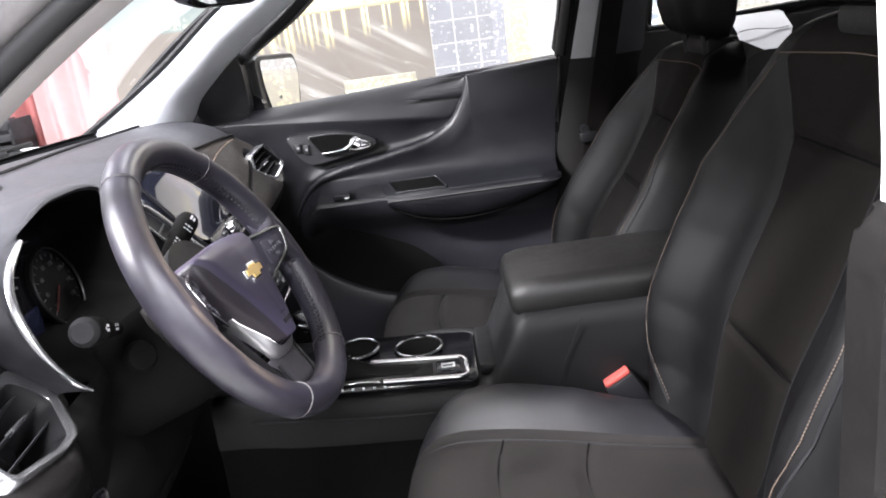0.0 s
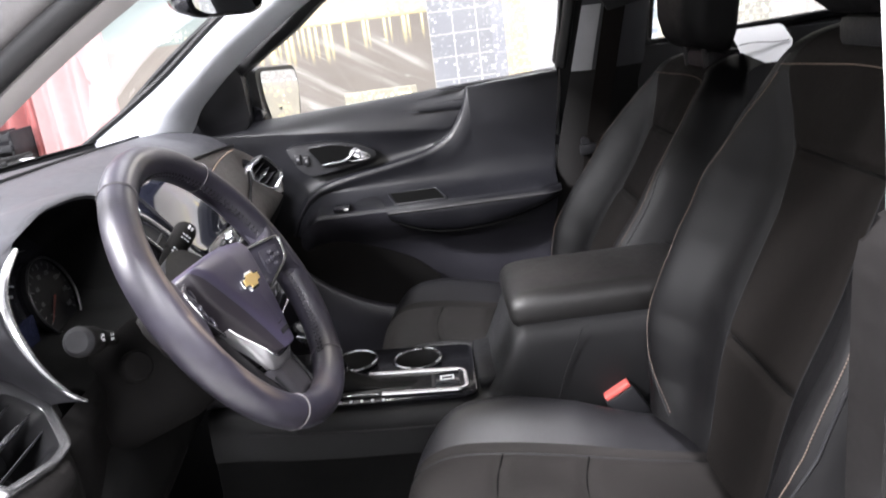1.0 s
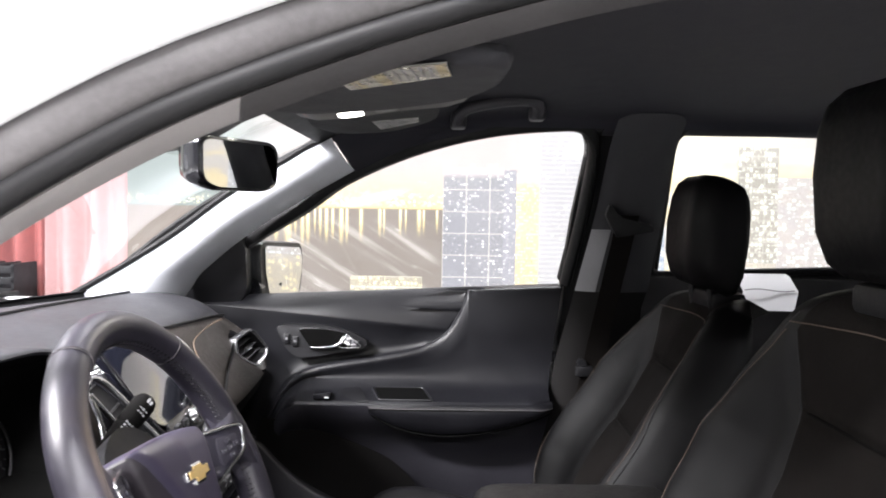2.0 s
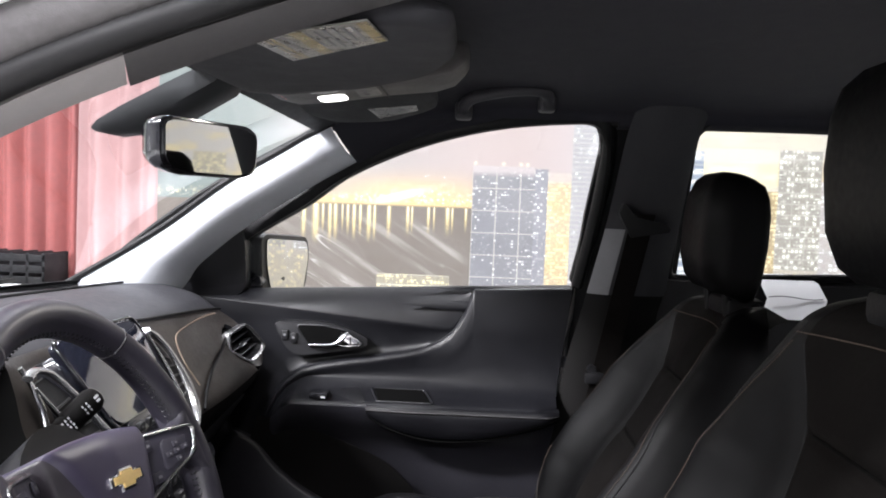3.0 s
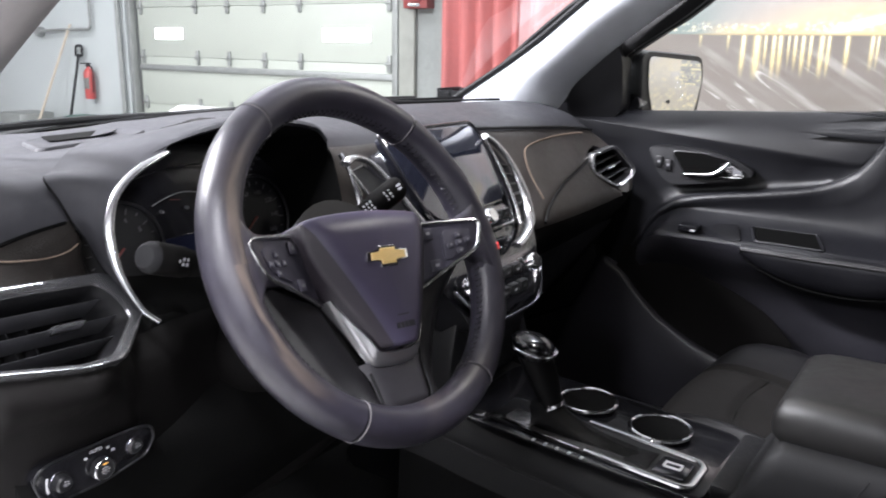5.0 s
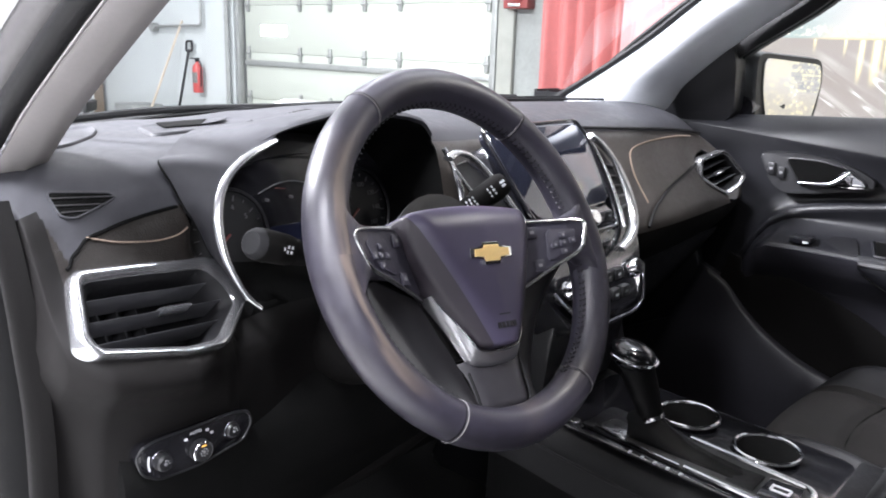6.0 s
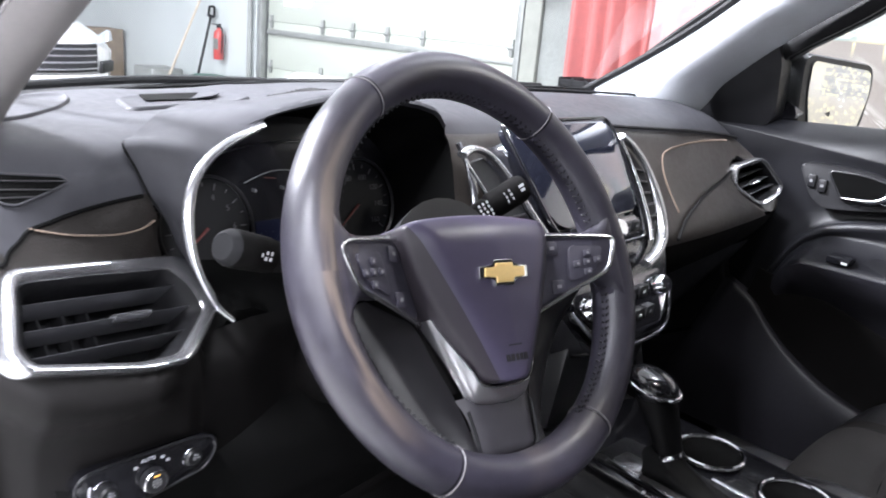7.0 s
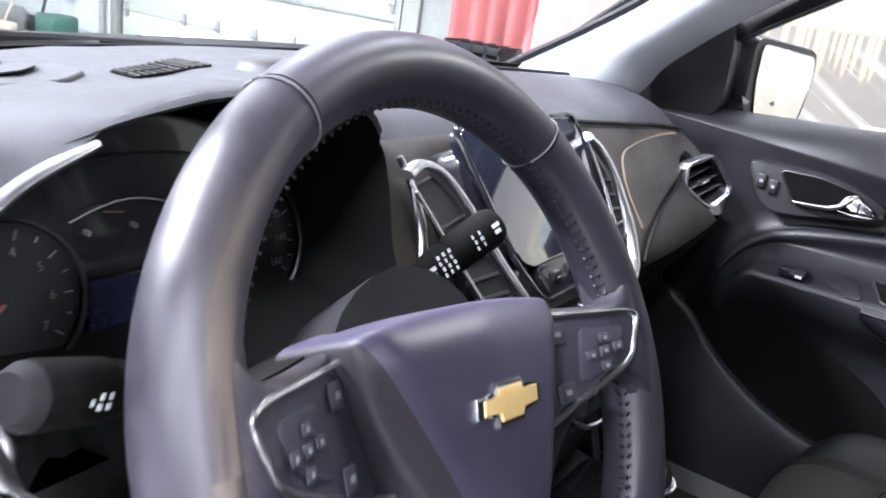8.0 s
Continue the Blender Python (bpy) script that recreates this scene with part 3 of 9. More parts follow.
        self.nt.links.new(cell, wn.inputs["Vector"])
        level = self.op("ADD", wn.outputs["Value"], self.op("MULTIPLY", self.op("SUBTRACT", self.noise(cell, 0.28, 1.0), 0.5), 0.9))
        lit = self.step(level, 1.0 - share, 1.0 - share + 0.35)
        du = self.op("ABSOLUTE", self.op("SUBTRACT", self.op("FRACT", u), 0.5))
        dv = self.op("ABSOLUTE", self.op("SUBTRACT", self.op("FRACT", v), 0.5))
        box_ = self.op("MULTIPLY", self.step(du, wide, wide * 0.55), self.step(dv, high, high * 0.5))
        return self.op("MULTIPLY", lit, box_), self.op("MULTIPLY", self.op("MULTIPLY", lit, self.op("MULTIPLY", self.bell(du, 0.0, 0.55), self.bell(dv, 0.0, 0.5))), bloom)

    def done(self, rough=0.5):
        p = self.nt.nodes["Principled BSDF"]
        ink = self.nt.nodes.new("ShaderNodeHueSaturation")
        ink.inputs["Value"].default_value, ink.inputs["Saturation"].default_value = 0.72, 1.12
        self.nt.links.new(self.color, ink.inputs["Color"])
        self.nt.links.new(ink.outputs["Color"], p.inputs["Base Color"])
        p.inputs["Roughness"].default_value = rough
        bump = self.nt.nodes.new("ShaderNodeBump")
        bump.inputs["Strength"].default_value, bump.inputs["Distance"].default_value = 0.25, 0.02
        self.nt.links.new(self.noise(self.co, 5, 5), bump.inputs["Height"])
        self.nt.links.new(bump.outputs["Normal"], p.inputs["Normal"])
        return self.m


def fold_sheen(p, low, high, left, right):
    """Pale diagonal streaks below the shore: light on the vinyl's creases, painted into the print."""
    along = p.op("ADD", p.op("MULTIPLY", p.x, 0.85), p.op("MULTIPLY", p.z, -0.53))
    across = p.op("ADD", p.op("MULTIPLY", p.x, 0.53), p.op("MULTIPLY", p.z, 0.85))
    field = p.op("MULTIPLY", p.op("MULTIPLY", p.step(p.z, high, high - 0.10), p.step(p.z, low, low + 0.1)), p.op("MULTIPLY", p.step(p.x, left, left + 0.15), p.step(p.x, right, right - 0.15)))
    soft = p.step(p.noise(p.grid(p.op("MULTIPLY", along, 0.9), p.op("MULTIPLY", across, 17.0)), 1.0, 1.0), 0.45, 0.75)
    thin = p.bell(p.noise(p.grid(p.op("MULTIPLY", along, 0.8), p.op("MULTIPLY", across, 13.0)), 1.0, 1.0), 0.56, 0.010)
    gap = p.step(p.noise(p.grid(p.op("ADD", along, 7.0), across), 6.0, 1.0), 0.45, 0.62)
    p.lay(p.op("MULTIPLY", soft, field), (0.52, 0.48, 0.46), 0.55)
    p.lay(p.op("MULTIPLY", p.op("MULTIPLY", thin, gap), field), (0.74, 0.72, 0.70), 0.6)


def bay_print():
    """Mauve sky, a lit far shore and its streaks on dark water."""
    p = Print("bay_night_print", (0.20, 0.235, 0.225))
    p.lay(p.step(p.x, -1.15, -0.6), (0.37, 0.345, 0.335))
    p.lay(p.step(p.x, -0.6, 0.5), (0.50, 0.415, 0.40))
    p.lay(p.op("MULTIPLY", p.noise(p.co, 3.0, 5.0), p.step(p.x, -1.3, -0.7)), (0.50, 0.45, 0.43), 0.35)
    p.lay(p.op("MULTIPLY", p.step(p.z, 1.55, 1.28), p.step(p.x, -1.0, 0.1)), (0.50, 0.42, 0.36), 0.6)
    p.lay(p.spot(-0.08, 1.335, 0.46, 0.095), (0.78, 0.57, 0.33), 0.85)
    p.lay(p.op("MULTIPLY", p.bell(p.z, 1.285, 0.028), p.step(p.x, -1.05, -0.75)), (0.78, 0.58, 0.30), 0.75)
    band = p.op("MULTIPLY", p.op("ADD", p.bell(p.z, 1.300, 0.026), p.op("MULTIPLY", p.spot(-0.02, 1.335, 0.30, 0.055), 0.8)), p.step(p.z, 1.268, 1.280))
    p.lay(p.op("MULTIPLY", p.dots(34.0, 0.36, 0.0, 0.75), band), (0.98, 0.86, 0.58))
    p.lay(p.op("MULTIPLY", p.dots(58.0, 0.34, 3.1, 0.6), band), (1.0, 0.95, 0.80))
    p.lay(p.op("MINIMUM", p.op("MULTIPLY", p.spot(-0.17, 1.322, 0.125, 0.021, 0.26), 1.7), 1.0), (1.0, 0.95, 0.78), 0.95)
    water = p.step(p.z, 1.266, 1.258)
    p.lay(water, (0.185, 0.155, 0.135))
    p.lay(p.op("MULTIPLY", water, p.noise(p.grid(p.op("MULTIPLY", p.x, 3.0), p.op("MULTIPLY", p.z, 14.0)), 1.0, 4.0)), (0.24, 0.22, 0.20), 0.5)
    # Painted light on the vinyl's creases.
    fold_sheen(p, 0.55, 1.22, -1.1, 0.30)
    total = None
    for x, w, b in ((-1.02, 0.010, 1.16), (-0.86, 0.009, 1.14), (-0.775, 0.014, 1.0), (-0.70, 0.022, 0.985), (-0.655, 0.009, 1.05), (-0.61, 0.013, 0.99), (-0.575, 0.014, 1.0), (-0.53, 0.007, 1.06), (-0.495, 0.010, 1.04), (-0.455, 0.012, 1.01), (-0.415, 0.010, 1.03), (-0.36, 0.015, 1.0), (-0.325, 0.010, 1.01), (-0.235, 0.013, 1.03), (-0.115, 0.012, 1.05), (-0.088, 0.007, 1.06), (0.015, 0.010, 1.06), (0.05, 0.007, 1.08), (0.135, 0.015, 1.06), (0.165, 0.008, 1.07), (0.25, 0.009, 1.08)):
        s = p.op("MULTIPLY", p.bell(p.x, x, w * 0.75), p.step(p.z, b, b + 0.17))
        total = s if total is None else p.op("MAXIMUM", total, s)
    top = p.step(p.z, 1.262, 1.250)
    p.lay(p.op("MULTIPLY", p.op("MULTIPLY", total, top), p.op("ADD", 0.45, p.noise(p.grid(p.op("MULTIPLY", p.x, 8.0), p.op("MULTIPLY", p.z, 60.0)), 1.0, 2.0))), (0.96, 0.78, 0.42))
    p.lay(p.op("MULTIPLY", p.op("MULTIPLY", p.op("POWER", total, 3.0), top), p.step(p.z, 1.12, 1.25)), (1.0, 0.95, 0.76), 0.9)
    p.lay(p.op("MULTIPLY", p.bell(p.z, 1.263, 0.005), p.step(p.x, -1.1, -0.9)), (0.50, 0.39, 0.22), 0.7)
    for x in (0.300, 0.475, 0.585, 0.625):
        p.lay(p.spot(x, 1.545, 0.010, 0.010), (1.0, 0.80, 0.62), 0.9)
    p.lay(p.step(p.x, 0.55, 1.25), (0.60, 0.55, 0.56), 0.8)
    return p.done()


def city_print():
    """Pale glowing sky over a low lit shore."""
    p = Print("bright_city_print", (0.58, 0.535, 0.50))
    p.lay(p.noise(p.co, 2.2, 5.0), (0.56, 0.52, 0.47), 0.8)
    cloud = p.step(p.noise(p.grid(p.op("MULTIPLY", p.x, 2.2), p.op("MULTIPLY", p.z, 7.0)), 1.0, 3.0), 0.40, 0.62)
    p.lay(p.op("MULTIPLY", p.spot(1.95, 1.60, 0.42, 0.20), p.op("ADD", 0.35, cloud)), (1.0, 0.93, 0.66), 0.95)
    p.lay(p.op("MULTIPLY", p.step(p.noise(p.grid(p.op("MULTIPLY", p.x, 1.5), p.op("MULTIPLY", p.z, 5.0)), 1.0, 3.0), 0.48, 0.66), p.bell(p.z, 1.45, 0.38)), (0.86, 0.70, 0.42), 0.75)
    low = p.step(p.z, 1.05, 0.75)
    p.lay(low, (0.46, 0.41, 0.34))
    p.lay(p.op("MULTIPLY", p.dots(26.0, 0.34, 0.5, 0.6), p.step(p.z, 1.15, 0.95)), (1.0, 0.84, 0.52))
    return p.done()


def tower_print(name, wall, lit, x0, z0, dx, dz, share, lines=None, pale=None, warm=0.0):
    """A printed building front with soft lit windows and pale floor lines."""
    p = Print(name, wall)
    p.lay(p.noise(p.co, 7.0, 4.0), tuple(c * 0.72 for c in wall), 0.8)
    p.lay(p.noise(p.co, 2.0, 2.0), (0.52, 0.48, 0.46), 0.35)
    if warm:
        p.lay(p.noise(p.co, 9.0, 3.0), (0.85, 0.60, 0.26), warm)
    if lines:
        for v, o, step, w in ((p.x, x0, lines[0], lines[2]), (p.z, z0, lines[1], lines[3])):
            f = p.op("FRACT", p.op("MULTIPLY", p.op("SUBTRACT", v, o), 1.0 / step))
            p.lay(p.step(p.op("ABSOLUTE", p.op("SUBTRACT", f, 0.5)), 0.5 - w / step, 0.5), (0.62, 0.60, 0.54), 0.62)
    core, glow = p.windows(x0, z0, dx, dz, share)
    p.lay(glow, lit, 0.7)
    p.lay(core, lit)
    fine, halo = p.windows(x0 + 0.003, z0 + 0.004, dx * 0.55, dz * 0.6, share * 0.62)
    p.lay(fine, tuple(min(1.0, c * 1.03) for c in lit))
    if pale:
        p.lay(p.step(p.z, pale - 0.05, pale), (0.56, 0.50, 0.49), 0.85)
    return p.done()


BAY, CITY = bay_print(), city_print()
part("bay_print", sheet(-1.72, 1.35, 0.1, 3.6), BAY, banner, "printed bay with mauve sky and far shore lights", sharp=80)
part("city_print", sheet(1.35, 7.6, 0.1, 3.6), CITY, banner, "printed bright city sky", sharp=80)
WHITE, WARM = (0.97, 0.98, 0.95), (1.0, 0.86, 0.55)
GREY, BLUE, TAN, GOLDEN = (0.225, 0.225, 0.255), (0.46, 0.45, 0.475), (0.42, 0.40, 0.34), (0.42, 0.33, 0.20)
def tower(x0, x1, z0, z1, wall, lit, dx, dz, share, lines, pale, warm):
    part("tower", sheet(x0, x1, z0, z1, 0.06, 0.004), tower_print("tower_print", wall, lit, x0, z0, dx, dz, share, lines, pale, warm), banner, sharp=80)


tower(0.285, 0.675, 0.55, 1.53, GREY, WHITE, 0.018, 0.018, 0.20, (0.150, 0.140, 0.008, 0.007), 1.505, 0.0)
tower(0.675, 0.755, 0.55, 1.52, (0.28, 0.28, 0.32), WHITE, 0.018, 0.020, 0.30, None, None, 0.0)
tower(0.755, 0.900, 0.55, 1.50, (0.52, 0.46, 0.40), WARM, 0.016, 0.022, 0.62, None, 1.46, 0.75)
tower(0.900, 1.220, 0.55, 1.80, BLUE, WHITE, 0.020, 0.026, 0.16, (0.320, 0.030, 0.002, 0.005), None, 0.0)
tower(1.555, 1.705, 0.80, 1.665, (0.30, 0.36, 0.46), WHITE, 0.150, 0.030, 0.75, (0.150, 0.030, 0.003, 0.006), None, 0.0)
tower(1.880, 2.160, 0.90, 1.430, (0.36, 0.29, 0.18), WARM, 0.022, 0.028, 0.60, None, None, 0.4)
tower(2.160, 2.420, 0.95, 1.685, (0.33, 0.32, 0.29), (1.0, 0.97, 0.86), 0.024, 0.034, 0.52, (0.087, 0.068, 0.004, 0.006), None, 0.08)
tower(2.420, 2.900, 0.90, 1.50, BLUE, WHITE, 0.030, 0.026, 0.45, None, None, 0.2)
tower(3.000, 3.500, 0.90, 1.90, (0.34, 0.34, 0.35), WARM, 0.030, 0.028, 0.55, (0.250, 0.084, 0.006, 0.006), None, 0.1)
tower(4.200, 4.700, 0.80, 1.70, BLUE, WHITE, 0.030, 0.028, 0.45, None, None, 0.0)
tower(5.200, 5.700, 0.80, 1.50, TAN, WARM, 0.030, 0.028, 0.55, None, None, 0.2)
tower(-0.300, 0.160, 0.62, 0.83, (0.30, 0.29, 0.24), WARM, 0.024, 0.030, 0.55, (0.460, 0.070, 0.002, 0.010), None, 0.15)

# ---- ceiling fixtures ----
def fixture(x, y, watts, top):
    t = thing("ceiling_light", (x, y, top - 0.25), "white fluorescent ceiling light, lit", "ceiling light", "garage ceiling lights")
    part("housing", box(B(), (x - 0.75, y - 0.20, top - 0.20), (x + 0.75, y + 0.20, top - 0.10), 0.01), WALLPAINT, t)
    part("diffuser", box(B(), (x - 0.72, y - 0.17, top - 0.22), (x + 0.72, y + 0.17, top - 0.203), 0.005), TUBEGLOW, t)
    for s in (-0.6, 0.6):
        part("hanger", tube(B(), [(x + s, y, top - 0.1), (x + s, y, H - 0.002)], 0.008, 6), STEEL, t)
    la = bpy.data.lights.new("fixture_light", "AREA")
    la.shape, la.size, la.size_y, la.energy, la.color = "RECTANGLE", 1.44, 0.34, watts, LAMPCOLOR
    ob = new("fixture_light", la)
    ob.location = (x, y, top - 0.24)
    ob.visible_camera = True


# The y -5.2 row is added out of view, as fill through the open door.
for fx, fy, sh in ((-7.6, -1.95, 0.6), (-3.0, -1.75, 1.3), (0.2, -1.95, 0.42), (4.2, -1.95, 0.4), (-3.4, -5.2, SIDE_FILL), (0.4, -5.2, SIDE_FILL), (4.2, -5.2, SIDE_FILL)):
    fixture(fx, fy, WATTS * sh, 3.9)
for fx in (-7.6, -3.6, 0.2, 4.2):
    fixture(fx, 2.3, WATTS * BACK, H)

# ---- white car parked beyond ----
def parked_car():
    """A saloon whose nose points at the camera's side; u runs across it from -1 to 1."""
    t = thing("parked_car", (-7.5, 1.10, 0), "white car parked nose first, headlights off", "car")
    yc, hw = 1.10, 0.97
    prof = [(0.06, 0.22), (0.0, 0.30), (0.0, 0.50), (0.03, 0.56), (0.04, 0.70), (0.02, 0.765), (-0.06, 0.80), (-0.30, 0.865), (-0.65, 0.925), (-1.05, 0.965), (-1.12, 0.975), (-1.95, 1.42), (-2.6, 1.46), (-3.2, 1.42), (-3.9, 1.06), (-4.6, 1.0), (-4.72, 0.85), (-4.72, 0.25)]
    prof = [(x, z * 1.05) for x, z in prof]
    rows = []
    for i in range(33):
        u = -1 + i / 16
        back = 0.42 * abs(u) ** 3.2
        rows.append([V(-5.5 + x - back * max(0.0, 1 + x / 1.6), yc + hw * u * (1.0 if z < 1.0 else lerp(1.0, 0.72, (z - 1.0) / 0.46)), z - (0.075 * abs(u) ** 5 if 0.76 < z else 0.0)) for x, z in prof])
    bm = loft(B(), rows)
    for r in (rows[0], rows[-1]):
        bm.faces.new([bm.verts.new(p) for p in r])
    bmesh.ops.remove_doubles(bm, verts=bm.verts, dist=1e-4)
    part("body", bm, PAINT, t, sharp=50)
    nose = lambda y, z, d: V(-5.5 + d - 0.42 * abs((y - yc) / hw) ** 3.2, y, z)
    gr = part("grille", loft(B(), [[nose(lerp(0.36, 1.84, i / 20), z * 1.05, d) for i in range(21)] for z, d in ((0.555, 0.03), (0.56, 0.055), (0.745, 0.055), (0.75, 0.03))]), DARK, t, "dark grille")
    for k in range(4):
        part("grille_bar", tube(B(), [nose(lerp(0.38, 1.82, i / 20), 0.612 + 0.047 * k, 0.06) for i in range(21)], 0.007, 6), SMOKE, gr)
    part("bumper_strip", tube(B(), [nose(lerp(0.24, 1.96, i / 24), 0.55, 0.03) for i in range(25)], 0.022, 8), PAINT, t)
    for sg in (-1, 1):
        at = lambda a, z, d: nose(yc + sg * a * 1.05, z * 1.05, d)
        part("headlight", loft(B(), [[at(lerp(0.70, 0.90, i / 8), lerp(lo, hi, i / 8), d) for i in range(9)] for lo, hi, d in ((0.750, 0.765, 0.03), (0.755, 0.77, 0.075), (0.785, 0.83, 0.055), (0.79, 0.84, -0.02))]), surface("headlight_lens", (0.35, 0.38, 0.42), 0.1, vary=0.1, coat=1), t, "clear headlight lens")
        part("fog_recess", loft(B(), [[at(lerp(0.745, 0.905, i / 6), z, d) for i in range(7)] for z, d in ((0.545, 0.02), (0.55, 0.075), (0.62, 0.085), (0.625, 0.02))]), DARK, t, "dark fog lamp recess")
        part("door_mirror", box(B(), (-6.95, yc + sg * 0.98 - 0.09, 0.98), (-6.82, yc + sg * 0.98 + 0.09, 1.10), 0.04, 3), PAINT, t)
        for x in (-6.35, -9.2):
            w = part("wheel", cyl(B(), (x, yc + sg * 0.74, 0.33), (x, yc + sg * 0.94, 0.33), 0.33, 28, bevel=0.04), RUBBER, t)
            part("rim", cyl(B(), (x, yc + sg * 0.76, 0.33), (x, yc + sg * 0.955, 0.33), 0.21, 20), SATIN, w)
    part("windscreen", loft(B(), [[V(x, yc + hw * u * k, z) for u in (-0.92, -0.5, 0, 0.5, 0.92)] for x, z, k in ((-6.64, 1.01, 0.95), (-7.39, 1.41, 0.78))]), SCREEN, t, "dark windscreen")


parked_car()
bx = thing("cardboard_box", (-11.3, Y1 - 0.35, 0), "tall brown cardboard box with grey side against the wall", "box")
part("carton", box(B(), (-11.60, Y1 - 0.60, 0.0), (-11.10, Y1 - 0.06, 0.66), 0.01), surface("worn_cardboard", (0.17, 0.135, 0.10), 0.85, vary=0.25, size=8), bx)
part("flap", prism(B(), [(-11.60, Y1 - 0.60, 0.66), (-11.10, Y1 - 0.60, 0.66), (-11.08, Y1 - 0.72, 0.71), (-11.58, Y1 - 0.72, 0.72)], (0, 0, 0.006)), surface("folded_cardboard", (0.22, 0.165, 0.105), 0.85, vary=0.25, size=8), bx)


# ---- the car: shell ----
car = thing("car_body", (0.3, 0, 0.2), "white compact SUV body shell with its driver door open", "car")
LEFT = [(-0.58, 0.575, 1.030), (-0.483, 0.563, 1.085), (-0.40, 0.558, 1.134), (-0.308, 0.552, 1.193), (-0.187, 0.543, 1.282), (-0.068, 0.536, 1.353), (0.025, 0.530, 1.411)]
RIGHT = [(-0.40, 0.668, 0.980), (-0.333, 0.672, 1.037), (-0.300, 0.684, 1.085), (-0.268, 0.684, 1.118), (-0.181, 0.672, 1.190), (-0.059, 0.648, 1.268), (0.070, 0.620, 1.340)]
WTOP = [(-0.222, 0.705, 1.150), (-0.165, 0.686, 1.190), (-0.060, 0.659, 1.251), (0.032, 0.632, 1.315), (0.156, 0.608, 1.372), (0.275, 0.593, 1.410), (0.392, 0.584, 1.434), (0.508, 0.580, 1.445), (0.570, 0.580, 1.445), (0.598, 0.588, 1.424), (0.606, 0.613, 1.365), (0.593, 0.667, 1.230), (0.570, 0.731, 1.078)]


def pillar_trim(side):
    """The inner cover of a windscreen pillar."""
    a, b = crom(LEFT, 5), crom(RIGHT, 5)
    rows = []
    for p, q in zip(a, b):
        row = []
        for i in range(15):
            t = 1 - (1 - i / 14) ** 1.6
            c = p.lerp(q, t)
            flat = lerp(p.y, q.y, t ** 6) - 0.010 * math.sin(math.pi * t) * (1 - t)
            row.append(V(c.x, flat * side, c.z))
        rows.append(row)
    return solid(loft(B(), rows), -0.004 * side)


part("pillar_trim", pillar_trim(1), PILLAR, car, "pale grey windscreen pillar trim")
part("pillar_seal", tube(B(), [p + V(-0.004, 0, 0.003) for p in crom(LEFT, 5)], 0.007, 8), RUBBER, car, "black rubber windscreen seal")
part("pillar_edge", tube(B(), crom([(0.568, 0.737, 1.075), (0.558, 0.738, 1.01), (0.536, 0.738, 0.891), (0.515, 0.738, 0.737), (0.497, 0.738, 0.605)]), 0.0045, 8), TAUPE, car, "grey trim edge behind the passenger door")


def upper_end(side):
    """The dark end of the pillar trim that runs into the headliner."""
    rows = []
    for x, dz in ((0.028, 0.0), (0.10, 0.034), (0.20, 0.072), (0.32, 0.108), (0.42, 0.125)):
        rows.append([V(x + 0.045 * t, side * (0.530 + 0.09 * t - 0.021 * math.sin(math.pi * t)), 1.412 + dz * (1 - 0.2 * t) - 0.072 * t - 0.003 * t) for t in [i / 6 for i in range(7)]])
    return solid(loft(B(), rows), -0.004 * side)


part("header_trim", upper_end(1), HEADLINER, car)

# headliner and roof
def vault(z_edge, rise, grow, x0, x1):
    rows = []
    for i in range(25):
        x = lerp(x0, x1, i / 24)
        front = max(0.0, (0.32 - x) / 0.35)
        half = 0.575 + grow - 0.04 * front
        drop = 0.055 * front ** 1.5 + 0.03 * max(0, (x - 1.2) / 0.8) ** 2
        rows.append([V(x, half * math.sin(math.pi / 2 * (j / 12)), z_edge + rise * math.cos(math.pi / 2 * (j / 12)) ** 0.8 - drop) for j in range(-12, 13)])
    return rows


part("headliner", solid(loft(B(), vault(1.440, 0.075, 0.0, 0.03, 2.0)), 0.006), HEADLINER, car, "dark cloth headliner", sharp=60)
rows = []
for i in range(25):
    x = lerp(0.0, 2.05, i / 24)
    front = max(0.0, (0.32 - x) / 0.35)
    rows.append([V(x, 0.66 * math.sin(math.pi / 2 * (j / 12)), 1.475 + 0.095 * math.cos(math.pi / 2 * (j / 12)) ** 0.8 - 0.055 * front ** 1.5) for j in range(-12, 13)])
part("roof", solid(loft(B(), rows), 0.004), PAINT, car, "white roof skin", sharp=60)

# windscreen glass and its dark border, cowl, wipers
def screen_point(u, v):
    """u across from -1 to 1, v from the base to the header."""
    base = V(-0.50 - 0.15 * (1 - u * u), 0.60 * u, 1.061 + 0.006 * u)
    top = V(0.035 - 0.05 * (1 - u * u), 0.535 * u, 1.415 + 0.03 * (1 - u * u))
    p = base.lerp(top, v)
    return p + V(-0.02, 0, 0.015) * math.sin(math.pi * v)


glass = part("windscreen", loft(B(), [[screen_point(i / 12, v / 8) for i in range(-12, 13)] for v in range(9)]), GLASS, car, "clear laminated windscreen", sharp=80)
glass.visible_shadow = False
part("screen_border", solid(loft(B(), [[screen_point(i / 16, v) + V(0.004, 0, -0.003) for i in range(-16, 17)] for v in (-0.03, -0.01, 0.008)]), 0.002), DARK, car, "black ceramic border along the windscreen base")
part("screen_border", solid(loft(B(), [[screen_point(i / 16, v) + V(0.004, 0, -0.003) for i in range(-16, 17)] for v in (0.94, 1.0, 1.03)]), 0.002), DARK, car)
for s in (-1, 1):
    part("screen_seal", tube(B(), [screen_point(s * 0.985, v / 10) + V(0.004, 0, 0) for v in range(11)], 0.007, 8), RUBBER, car)
